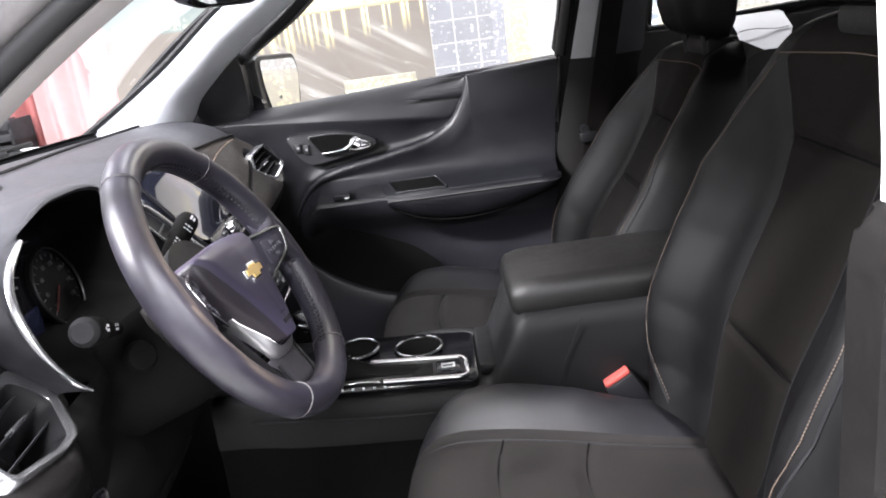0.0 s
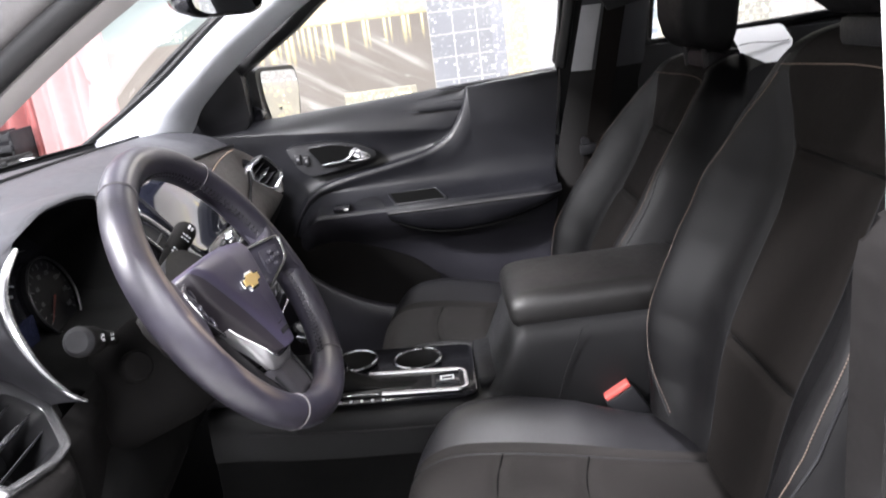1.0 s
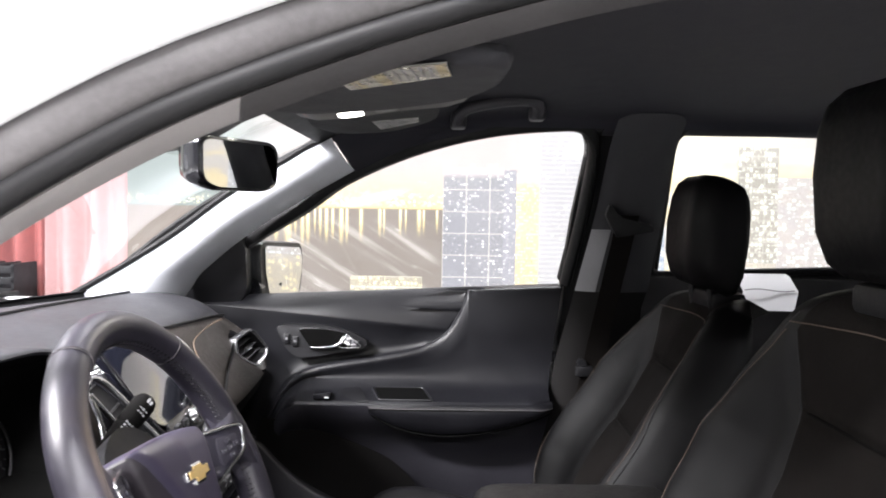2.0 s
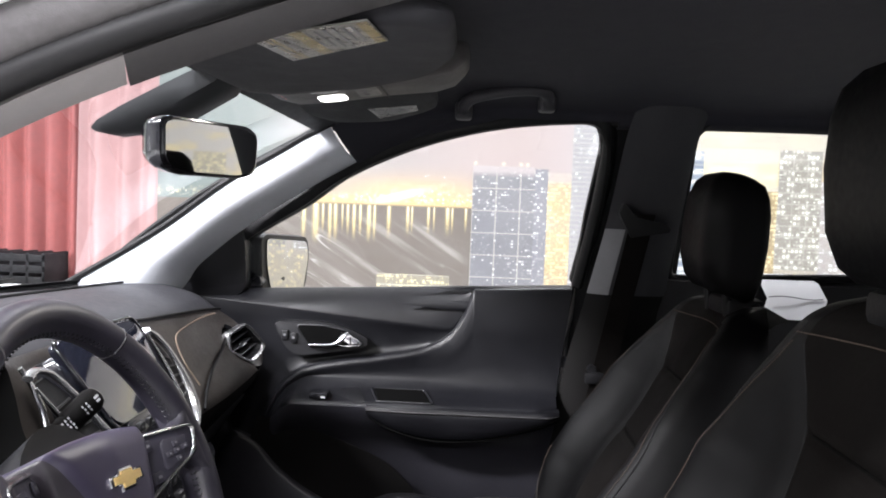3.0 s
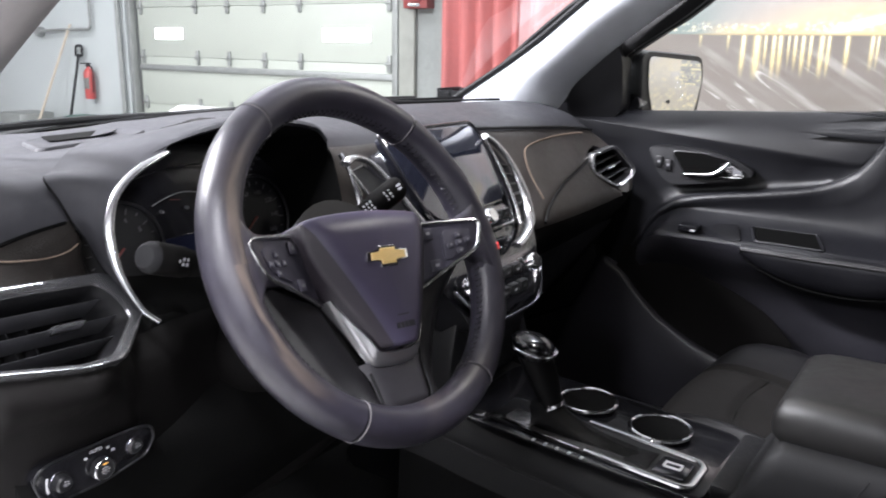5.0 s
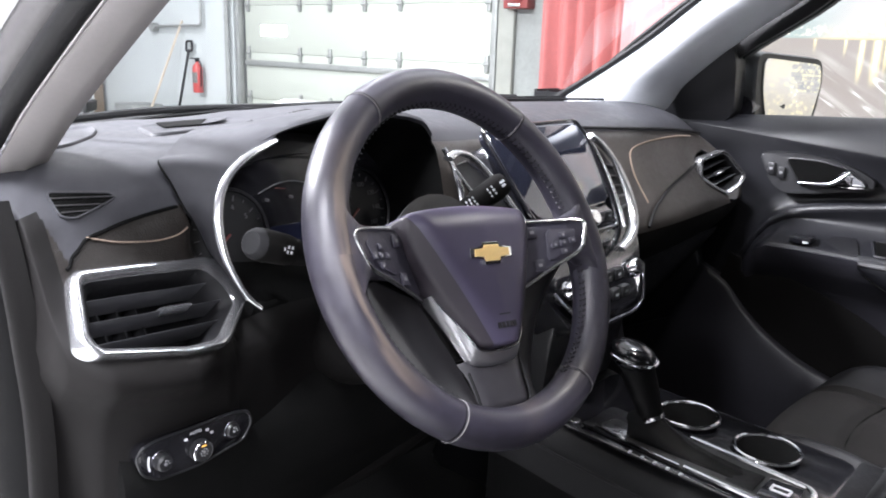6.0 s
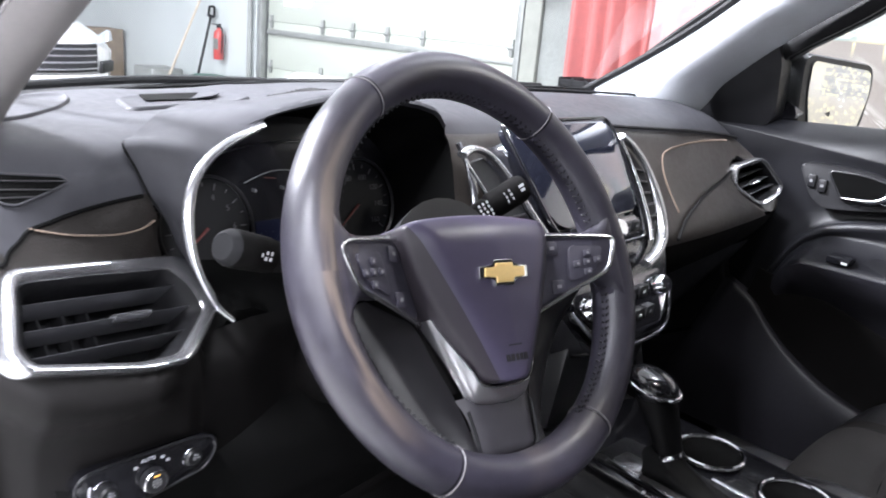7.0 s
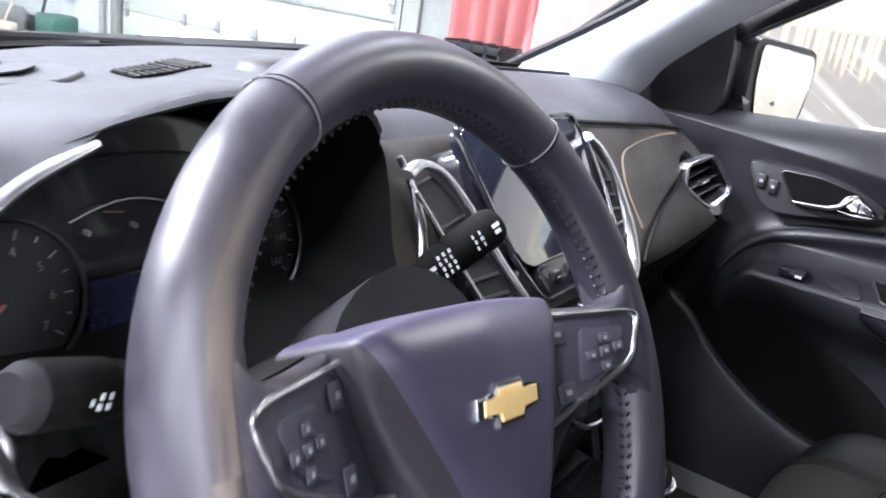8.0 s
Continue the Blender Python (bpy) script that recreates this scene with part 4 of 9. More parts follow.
rows = [[screen_point(i / 12, 0) + V(dx, 0, dz) for i in range(-12, 13)] for dx, dz in ((0.0, -0.005), (-0.06, -0.03), (-0.16, -0.04), (-0.22, -0.02))]
part("cowl", solid(loft(B(), rows), 0.01), DARK, car)
rows = [[V(-0.85 - 0.95 * t - 0.10 * (1 - (i / 10) ** 2), 0.80 * i / 10 * (1 - 0.12 * t), 0.955 - 0.10 * t * t - 0.05 * (i / 10) ** 2) for i in range(-10, 11)] for t in [k / 8 for k in range(9)]]
part("bonnet", solid(loft(B(), rows), 0.01), PAINT, car, "white bonnet", sharp=60)
for y0 in (-0.42, 0.22):
    w = thing("wiper", (-0.70, y0, 1.03), "black windscreen wiper resting on the cowl", "wiper", "windscreen wipers")
    part("arm", tube(B(), crom([(-0.74, y0, 1.010), (-0.72, y0 + 0.12, 1.038), (-0.70, y0 + 0.30, 1.046)]), 0.008, 8), DARK, w)
    part("blade", tube(B(), crom([(-0.68, y0 - 0.10, 1.044), (-0.71, y0 + 0.15, 1.054), (-0.70, y0 + 0.42, 1.050)]), 0.006, 8), RUBBER, w)

# floor, sills, bulkhead, lower sides, rear closing panels
part("floor_pan", box(B(), (-0.75, -0.66, 0.30), (2.0, 0.70, 0.345), 0.01), CARPET, car, "black carpeted floor")
part("bulkhead", prism(B(), [(-0.78, -0.66, 0.34), (-0.60, -0.66, 0.34), (-0.46, -0.66, 0.60), (-0.50, -0.66, 1.0), (-0.78, -0.66, 1.0)], (0, 1.34, 0)), CARPET, car)
part("sill", box(B(), (-0.45, -0.78, 0.28), (0.60, -0.64, 0.43), 0.03), PAINT, car, "white door sill")
part("scuff_plate", box(B(), (-0.40, -0.74, 0.431), (0.55, -0.63, 0.438), 0.003), PLASTIC, car)
part("sill", box(B(), (-0.45, 0.72, 0.28), (1.6, 0.84, 0.43), 0.03), PAINT, car)
part("side_lower", box(B(), (-0.90, 0.80, 0.35), (2.0, 0.86, 1.02), 0.03), PAINT, car)
part("front_side", box(B(), (-1.8, 0.72, 0.45), (-0.46, 0.84, 0.97), 0.04), PAINT, car, "white front wing")
part("front_side", box(B(), (-1.8, -0.84, 0.45), (-0.50, -0.72, 0.97), 0.04), PAINT, car, "white front wing")
part("tailgate", box(B(), (1.98, -0.70, 0.35), (2.05, 0.70, 1.06), 0.03), DARK, car)
part("side_lower", box(B(), (0.62, -0.80, 0.35), (2.0, -0.72, 1.08), 0.03), PAINT, car)
part("kick_panel", prism(B(), [(-0.62, 0.665, 0.36), (-0.17, 0.665, 0.36), (-0.20, 0.665, 0.70), (-0.30, 0.665, 1.02), (-0.50, 0.665, 1.02)], (0, 0.03, 0), 0.008), PLASTIC, car)

# driver side: aperture with its seal and the painted pillar outside
APER = [(-0.352, -0.690, 0.60), (-0.352, -0.695, 0.85), (-0.345, -0.692, 0.96), (-0.290, -0.702, 1.028), (-0.228, -0.697, 1.083), (-0.190, -0.690, 1.118), (-0.110, -0.675, 1.182), (-0.030, -0.657, 1.244), (0.040, -0.641, 1.290), (0.100, -0.630, 1.322), (0.170, -0.616, 1.353), (0.250, -0.608, 1.382), (0.350, -0.602, 1.412), (0.450, -0.600, 1.434), (0.560, -0.600, 1.446), (0.625, -0.612, 1.43), (0.652, -0.650, 1.34), (0.655, -0.700, 1.16), (0.640, -0.735, 0.95), (0.63, -0.74, 0.60)]
seal_path = crom(APER, 6)
mid = V(0.15, -0.66, 0.98)


def around(prof):
    """A band that follows the aperture: prof counts away from it and outwards."""
    rows = []
    for i, p in enumerate(seal_path):
        d = (seal_path[min(i + 1, len(seal_path) - 1)] - seal_path[max(i - 1, 0)]).normalized()
        out = V(0, -1, 0)
        away = d.cross(out).normalized()
        if away.dot(p - mid) < 0:
            away = -away
        rows.append([p + away * a + out * b for a, b in prof])
    return rows


POSTGREY = surface("dark_post_rubber", (0.0037, 0.0037, 0.0039), 0.70, vary=0.25, size=12, spec=0.04, grain=0.2)
FLANGE = surface("grey_rubber_flange", (0.060, 0.057, 0.058), 0.5, vary=0.25, size=12, spec=0.4, grain=0.2)
part("door_seal", loft(B(), around([(0.006 + 0.0095 * math.cos(q), 0.002 + 0.011 * math.sin(q)) for q in [2 * math.pi * i / 10 for i in range(11)]])), RUBBER, car, "black rubber door aperture seal", sharp=70)
part("seal_flange", solid(loft(B(), around([(0.012, 0.002), (0.016, 0.010), (0.021, 0.0135), (0.029, 0.0150), (0.037, 0.0140), (0.043, 0.0120), (0.045, 0.006)])[14:]), 0.002), FLANGE, car, "dark grey rubber flange along the door aperture", sharp=60)
part("side_frame", loft(B(), around([(0.043, 0.006), (0.044, 0.018), (0.050, 0.025), (0.064, 0.026), (0.072, 0.034), (0.080, 0.047), (0.100, 0.062), (0.122, 0.065), (0.134, 0.056), (0.150, 0.054), (0.172, 0.054), (0.184, 0.030)])[14:]), PAINT, car, "white painted door aperture", sharp=50)
part("hinge_post", box(B(), (-0.50, -0.745, 0.40), (-0.356, -0.690, 1.015), 0.012), RUBBER, car, "black door seal on the hinge post")
rows = [[p + V(*o) for o in ((0.0, 0.008, 0.0), (-0.006, 0.026, -0.014), (-0.022, 0.050, -0.012), (-0.045, 0.064, 0.002), (-0.075, 0.066, 0.026), (-0.10, 0.060, 0.05))] for p in seal_path[19:57]]
part("pillar_trim", solid(loft(B(), rows), 0.003), TAUPE, car, "grey windscreen pillar trim on the driver side", sharp=60)
rows = [[p + V(*o) for o in ((0.0, 0.008, 0.0), (-0.004, 0.026, -0.015), (-0.012, 0.052, -0.010), (-0.025, 0.075, 0.012), (-0.03, 0.10, 0.05))] for p in seal_path[56:84]]
part("header_trim", solid(loft(B(), rows), 0.003), HEADTRIM, car, "", sharp=60)
part("trim_foot", box(B(), (-0.330, -0.703, 0.982), (-0.248, -0.645, 1.028), 0.010), RUBBER, car)
rows = []
for xa, xb, z in ((-0.262, -0.196, 1.004), (-0.272, -0.192, 0.975), (-0.282, -0.188, 0.93), (-0.290, -0.186, 0.88), (-0.298, -0.190, 0.82), (-0.306, -0.200, 0.75), (-0.315, -0.215, 0.66), (-0.325, -0.230, 0.56)):
    rows.append([V(lerp(xa, xb, t), -0.7005 - 0.020 * math.sin(math.pi * min(1.0, t * 1.12)) ** 0.7, z) for t in [i / 10 for i in range(11)]])
part("post_strip", loft(B(), rows), POSTGREY, car, "grey rubber strip down the hinge post", sharp=75)
# the driver side rear post
part("rear_post", prism(B(), rounded([(0.600, -0.715, 0.42), (0.625, -0.74, 1.02), (0.665, -0.63, 1.44), (0.80, -0.63, 1.44), (0.80, -0.74, 1.02), (0.80, -0.715, 0.42)], 0.02), (0, 0.035, 0.0), 0.008), PLASTIC, car, "black lower post trim beside the driver seat")
part("rear_post_trim", prism(B(), rounded([(0.503, -0.785, 0.60), (0.509, -0.785, 1.05), (0.515, -0.785, 1.078), (0.535, -0.785, 1.090), (0.60, -0.785, 1.096), (0.66, -0.785, 1.07), (0.66, -0.785, 0.60)], 0.012), (0, 0.045, 0), 0.012, 3), LOWSKIN, car, "black grained cover on the rear door post")
part("rear_post_paint", prism(B(), rounded([(0.5275, -0.765, 1.02), (0.5295, -0.760, 1.12), (0.5335, -0.740, 1.22), (0.552, -0.680, 1.44), (0.76, -0.680, 1.44), (0.72, -0.760, 1.12), (0.72, -0.765, 1.02)], 0.015), (0, 0.02, 0), 0.006, 2), PAINT, car, "white painted rear door post")
part("rear_post_skin", box(B(), (0.532, -0.835, 1.118), (0.70, -0.775, 1.42), 0.015), PAINT, car)
for y in (-1, 1):
    pts = crom([(0.62, 0.60 * y, 1.45), (1.1, 0.60 * y, 1.452), (1.6, 0.59 * y, 1.43), (2.0, 0.56 * y, 1.39)], 6)
    part("roof_rail_inner", tube(B(), pts, 0.03, 10, flat=0.8), HEADLINER, car)

part("window_header", tube(B(), crom([(0.10, 0.617, 1.385), (0.25, 0.602, 1.424), (0.42, 0.598, 1.452), (0.60, 0.598, 1.458), (0.70, 0.600, 1.456)], 5), 0.020, 10), HEADLINER, car)

# passenger side posts and rear side
def post_trim():
    front = [(0.500, 0.712, 0.50), (0.528, 0.716, 0.80), (0.590, 0.708, 1.07), (0.622, 0.645, 1.25), (0.640, 0.588, 1.40), (0.655, 0.555, 1.47)]
    back = [(0.735, 0.712, 0.50), (0.745, 0.716, 0.80), (0.760, 0.708, 1.07), (0.772, 0.650, 1.25), (0.782, 0.590, 1.40), (0.80, 0.560, 1.47)]
    rows = []
    for p, q in zip(crom(front, 5), crom(back, 5)):
        rows.append([p.lerp(q, i / 8) + V(0, -0.028 * math.sin(math.pi * i / 8) ** 0.6, 0) for i in range(9)])
    return rows


rows = post_trim()
part("post_shell", prism(B(), [(0.53, 0.742, 0.45), (0.56, 0.742, 1.09), (0.575, 0.690, 1.25), (0.60, 0.620, 1.44), (0.80, 0.620, 1.44), (0.79, 0.742, 1.09), (0.79, 0.742, 0.45)], (0, 0.03, 0), 0.004), DARK, car)
cut = 11
part("post_trim_lower", solid(loft(B(), rows[:cut]), 0.005), LOWSKIN, car, "black lower centre post trim")
# Paler grey on the low front edge: the light there is put into colour.
post_low = [r for r in rows[cut - 1:] if r[0].z < 1.25]
part("post_trim_edge", solid(loft(B(), [[p + V(0, -0.003, 0) for p in r[:3]] for r in post_low]), 0.005), surface("post_edge_lit_grey", (0.20, 0.20, 0.21), 0.7, vary=0.1, size=20, grain=0.3), car, "front edge of the centre post, light put into its paler grey")
part("post_trim_upper", solid(loft(B(), rows[cut - 1:]), 0.005), surface("grey_post_trim", (0.028, 0.028, 0.032), 0.8, vary=0.1, size=20, grain=0.3), car, "dark grey upper centre post trim")
REAR = [(0.766, 0.717, 1.108), (0.768, 0.636, 1.312), (0.778, 0.594, 1.420), (0.815, 0.580, 1.453), (1.03, 0.576, 1.462), (1.30, 0.578, 1.457), (1.46, 0.60, 1.40), (1.56, 0.66, 1.26), (1.56, 0.70, 1.14)]
part("rear_window_seal", tube(B(), rounded(REAR, 0.03, 4), 0.010, 8, closed=True), RUBBER, car)
rg = part("rear_side_glass", prism(B(), [V(p[0], p[1] + 0.012, p[2]) for p in REAR], (0, 0.004, 0)), GLASS, car, "clear rear side glass")
rg.visible_shadow = False
rows = [[V(x, y + 0.01 * math.sin(3 * x), z) for x in [0.745 + 0.85 * i / 16 for i in range(17)]] for y, z in ((0.745, 1.112), (0.715, 1.118), (0.695, 1.105), (0.690, 1.04), (0.680, 0.90), (0.655, 0.82), (0.66, 0.74), (0.70, 0.60), (0.70, 0.42))]
part("rear_door_panel", solid(loft(B(), rows), 0.006), SOFT, car, "black rear door panel")
part("quarter_panel", box(B(), (1.57, 0.58, 0.9), (2.0, 0.72, 1.45), 0.03), PLASTIC, car)
part("rear_header", box(B(), (1.95, -0.60, 1.36), (2.05, 0.60, 1.46), 0.02), HEADLINER, car)
tg = part("tailgate_glass", prism(B(), [(2.04, -0.56, 1.06), (2.04, 0.56, 1.06), (1.98, 0.52, 1.38), (1.98, -0.52, 1.38)], (0.005, 0, 0)), GLASS, car)
tg.visible_shadow = False

paper = thing("paper_sheet", (1.02, 0.69, 1.03), "white paper sheet tucked over the rear door sill", "paper")
part("sheet", solid(loft(B(), [[V(x + s, 0.728 + 0.006 * math.sin(9 * x) - 0.040 * j, z) for x in [0.965 + 0.125 * i / 8 for i in range(9)]] for j, (z, s) in enumerate(((1.128, -0.012), (1.112, 0.0), (1.080, 0.004), (1.040, -0.022)))]), 0.0015), PAPER, paper)
part("fold", tube(B(), [(0.97 + 0.115 * i / 6, 0.645, 1.083 + 0.003 * math.sin(i)) for i in range(7)], 0.0012, 6), GREYMARK, paper)

# front passenger belt
belt = thing("seat_belt", (0.64, 0.66, 0.6), "black seat belt hanging on the centre post", "seat belt")
part("webbing", solid(loft(B(), [[V(x + dx, y, z) for dx in (0, 0.024, 0.048)] for x, y, z in crom([(0.658, 0.585, 1.250), (0.64, 0.628, 1.12), (0.61, 0.655, 0.95), (0.585, 0.665, 0.80), (0.56, 0.665, 0.55)], 5)]), 0.002), CLOTH, belt)
part("guide", prism(B(), rounded([(0.640, 0.60, 1.275), (0.665, 0.605, 1.245), (0.735, 0.605, 1.230), (0.74, 0.60, 1.215), (0.66, 0.615, 1.20), (0.632, 0.605, 1.25)], 0.006), (0, -0.022, 0), 0.004), DARK, belt)
part("stop_button", cyl(B(), (0.60, 0.672, 0.905), (0.60, 0.650, 0.905), 0.010, 12), PLASTIC, belt)
part("tongue", box(B(), (0.585, 0.645, 0.875), (0.625, 0.658, 0.90), 0.004), PLASTIC, belt, "dark belt tongue")

# grab handle
gh = thing("grab_handle", (0.38, 0.50, 1.46), "dark plastic grab handle folded on the headliner", "grab handle")
part("bar", tube(B(), crom([(0.300, 0.503, 1.440), (0.302, 0.488, 1.452), (0.322, 0.474, 1.466), (0.385, 0.462, 1.478), (0.440, 0.464, 1.482), (0.464, 0.478, 1.476), (0.466, 0.498, 1.462)], 5), [0.013 - 0.003 * math.sin(math.pi * i / 30) for i in range(31)], 12, flat=1.15), HANDLEGREY, gh, "", sharp=60)
for x, z in ((0.300, 1.440), (0.466, 1.460)):
    part("mount", box(B(), (x - 0.017, 0.490, z - 0.014), (x + 0.017, 0.535, z + 0.020), 0.008, 3), HANDLEGREY, gh)

# ---- front passenger door ----
pd = thing("passenger_door", (0.1, 0.74, 0.45), "black trimmed front passenger door, closed", "car door")
SWOOP = [(-0.37, 0.60), (-0.165, 0.70), (-0.145, 0.745), (-0.125, 0.785), (-0.108, 0.820), (-0.086, 0.848), (-0.055, 0.868), (-0.010, 0.882), (0.05, 0.893), (0.104, 0.901), (0.181, 0.915), (0.225, 0.926), (0.258, 0.942), (0.282, 0.960), (0.300, 0.985), (0.315, 1.012), (0.325, 1.040), (0.334, 1.064), (0.345, 1.070), (0.60, 1.078)]


def door_y(k, x):
    """The panel's depth in row k, a little nearer to the seat at the front."""
    return k + 0.020 * (x + 0.36) - 0.004


def bell(v, at, width):
    return math.exp(-((v - at) / width) ** 2)


rows = []
XS = sorted({round(lerp(-0.37, 0.555, i / 84), 4) for i in range(85)} | {round(lerp(0.27, 0.345, i / 18), 4) for i in range(19)} | {round(lerp(-0.16, -0.05, i / 16), 4) for i in range(17)})
for x in XS:
    top = lerp(1.036, 1.081, (x + 0.37) / 0.925)
    s = min(table(x, SWOOP), top - 0.006)
    low = min(s, 0.86)
    ledge = min(top - 0.002, max(s + 0.003, lerp(1.024, 0.968, (x + 0.28) / 0.575)))
    a = max(0.0, min(1.0, (x + 0.125) / 0.06))
    a = a * a * (3 - 2 * a)
    # the shelf stands further out towards the rear and fades into the closing edge
    shelf = a * (0.062 + 0.010 * max(0.0, min(1.0, (x - 0.08) / 0.1))) * min(1.0, max(0.25, (0.60 - x) / 0.10))
    zf = min(s - 0.050, 0.8160)
    zb = min(s - 0.022, 0.852)
    dip = min(1.0, max(0.0, (0.28 - x) / 0.15))
    q = max(0.0, min(1.0, (0.315 - x) / 0.14))
    q = q * q * (3 - 2 * q)
    calm = lambda y: lerp(0.7030, y, q)
    rows.append([(x, top, 0.746), (x, top - 0.003, lerp(0.714, 0.738, q)), (x, lerp(top, ledge, 0.5), lerp(0.7045, 0.716, q)), (x, lerp(top, ledge, 0.92), calm(0.6965)), (x, ledge, calm(0.696)), (x, ledge - 0.10 * (ledge - s), calm(0.7005)),
                 (x, lerp(ledge, s, 0.35), calm(0.7060)), (x, lerp(ledge, s, 0.7), calm(0.7090 + 0.004 * dip)), (x, lerp(ledge, s, 0.92), calm(0.7080 + 0.004 * dip)), (x, s + 0.003, calm(0.7045)),
                 (x, s + 0.001, lerp(0.699, 0.694, q)), (x, s - 0.003, lerp(0.695, 0.6875, q)), (x, s - 0.009, lerp(0.6925, 0.6860, q)), (x, s - 0.016, 0.6880), (x, lerp(s - 0.016, zb, 0.45), 0.6945), (x, lerp(s - 0.016, zb, 0.8), 0.6945),
                 (x, zb, 0.6930 - shelf * 0.05), (x, lerp(zb, zf, 0.45), 0.6880 - shelf * 0.25), (x, lerp(zb, zf, 0.72), 0.6800 - shelf * 0.52), (x, lerp(zb, zf, 0.90), 0.6680 - shelf * 0.78), (x, zf, 0.6600 - shelf * 0.80), (x, zf - 0.006, 0.6580 - shelf * 0.82),
                 (x, min(s - 0.075, zf - 0.020), 0.6580 - shelf * 0.76), (x, min(s - 0.10, 0.765), 0.6620 - shelf * 0.50), (x, min(s - 0.12, 0.735), 0.6680 - shelf * 0.22), (x, min(s - 0.14, 0.705), 0.676), (x, min(s - 0.16, 0.66), 0.684), (x, 0.55, 0.690), (x, 0.45, 0.695)])
grid = [[V(p[0] - 0.055 * max(0.0, (x_rear - 0.40) / 0.155) * max(0.0, (1.06 - p[1]) / 0.46), door_y(p[2], p[0]), p[1]) for p in r] for x_rear, r in zip(XS, rows)]
part("upper_panel", solid(loft(B(), [r[0:11] for r in grid]), 0.004), DOORSKIN, pd, "black plastic upper door panel", sharp=75)
part("armrest_panel", solid(loft(B(), [r[10:22] for r in grid]), 0.004), DOORSKIN, pd, "black padded armrest panel with a sweeping rolled edge", sharp=80)
part("lower_panel", solid(loft(B(), [r[21:29] for r in grid]), 0.004), DOORLOW, pd, sharp=75)
near = lambda v: min(range(len(XS)), key=lambda i: abs(XS[i] - v))
part("swoop_groove", tube(B(), [g[9] + V(0, 0.001, -0.0005) for g in grid[near(-0.16):near(0.338)]], 0.0016, 6), DARK, pd, "dark joint above the rolled edge")


def shelf_at(x, k, lift=0.0):
    """A point on the panel's row k at x."""
    i = max(1, near(x))
    return grid[i][k] + V(x - grid[i][k].x, -lift, lift * 0.4)


# cushioned arm pad under the shelf's rear half
pad = []
for i in range(29):
    t = i / 28
    x = lerp(0.110, 0.530, t)
    edge = shelf_at(x, 21)
    low = edge.z - 0.004 - 0.066 * math.sin(math.pi * min(1.0, 0.03 + t * 0.92) ** 0.80) ** 0.85
    y0 = edge.y
    pad.append([V(x, y0 + 0.016, edge.z + 0.005), V(x, y0 - 0.002, edge.z + 0.004), V(x, y0 - 0.008, edge.z - 0.001), V(x, y0 - 0.0095, lerp(edge.z, low, 0.25)), V(x, y0 - 0.006, lerp(edge.z, low, 0.6)), V(x, y0 + 0.001, lerp(edge.z, low, 0.88)), V(x, y0 + 0.010, low), V(x, y0 + 0.030, low + 0.002)])
part("arm_pad", loft(B(), pad), DOORPAD, pd, "black leather arm pad", sharp=80)
part("pad_seam", tube(B(), [r[2] + V(0, -0.0008, -0.004) for r in pad], 0.0008, 6), THREAD_GREY, pd)
part("pad_seam", tube(B(), [r[2] + V(0, -0.0003, -0.007) for r in pad], 0.0014, 6), CUPBLACK, pd)
part("pad_shadow_joint", tube(B(), [r[6] + V(0, -0.002, -0.001) for r in pad], 0.0020, 6), CUPBLACK, pd)
# pull cup and window switch on the shelf
cup_pts = [(0.118, 17, 0.000), (0.228, 17, 0.000), (0.250, 19, 0.0), (0.136, 19, 0.0)]
# No real depth: the cup's shade is a black plate on the shelf.
part("pull_cup", prism(B(), rounded([shelf_at(x, k, 0.0026) for x, k, d in cup_pts], 0.006), (0, -0.0008, 0.0008)), CUPBLACK, pd, "pull cup, flat plate with a recess's shade in its black")
part("pull_frame", tube(B(), rounded([shelf_at(x + dx, k, 0.0020) for (x, k, d), dx in zip(cup_pts, (-0.006, 0.004, 0.006, -0.004))], 0.008), 0.0028, 8, closed=True), DOORSKIN, pd)
part("switch_plate", prism(B(), rounded([shelf_at(x, k, 0.0012) for x, k in ((-0.070, 17), (0.085, 17), (0.108, 20), (-0.090, 20))], 0.010), (0, -0.0016, 0.0016), 0.0006), PLASTIC, pd)
sw = part("window_switch", box(B(), shelf_at(-0.018, 19) + V(0, -0.010, 0.001), shelf_at(0.022, 18) + V(0, -0.002, 0.008), 0.003), GLOSS, pd)
part("switch_mark", box(B(), shelf_at(0.008, 19) + V(0, -0.0112, 0.004), shelf_at(0.018, 19) + V(0, -0.0095, 0.008)), WHITEMARK, sw)
# release handle with its bezel
by = 0.690
BEZ = [(-0.122, 0.975), (-0.092, 0.981), (-0.03, 0.981), (0.020, 0.976), (0.068, 0.961), (0.103, 0.940), (0.088, 0.925), (0.03, 0.914), (-0.03, 0.904), (-0.066, 0.901), (-0.092, 0.918)]
bezel = part("handle_bezel", prism(B(), rounded([(x, by + 0.02 * x + 0.001, z) for x, z in BEZ], 0.018), (0, 0.022, 0), 0.004, 3), PLASTIC, pd, "black handle bezel")
RECESS = [(-0.068, 0.971), (-0.006, 0.972), (0.049, 0.962), (0.088, 0.936), (0.070, 0.926), (0.027, 0.922), (-0.034, 0.920)]
# Flat black plate for the shade inside the handle's recess.
part("recess", prism(B(), rounded([(x, by + 0.02 * x - 0.0006, z) for x, z in RECESS], 0.012), (0, 0.004, 0)), CUPBLACK, bezel)
part("recess_rim", tube(B(), rounded([(x, by + 0.02 * x, z) for x, z in RECESS], 0.012), 0.0018, 6, closed=True), PLASTIC, bezel)
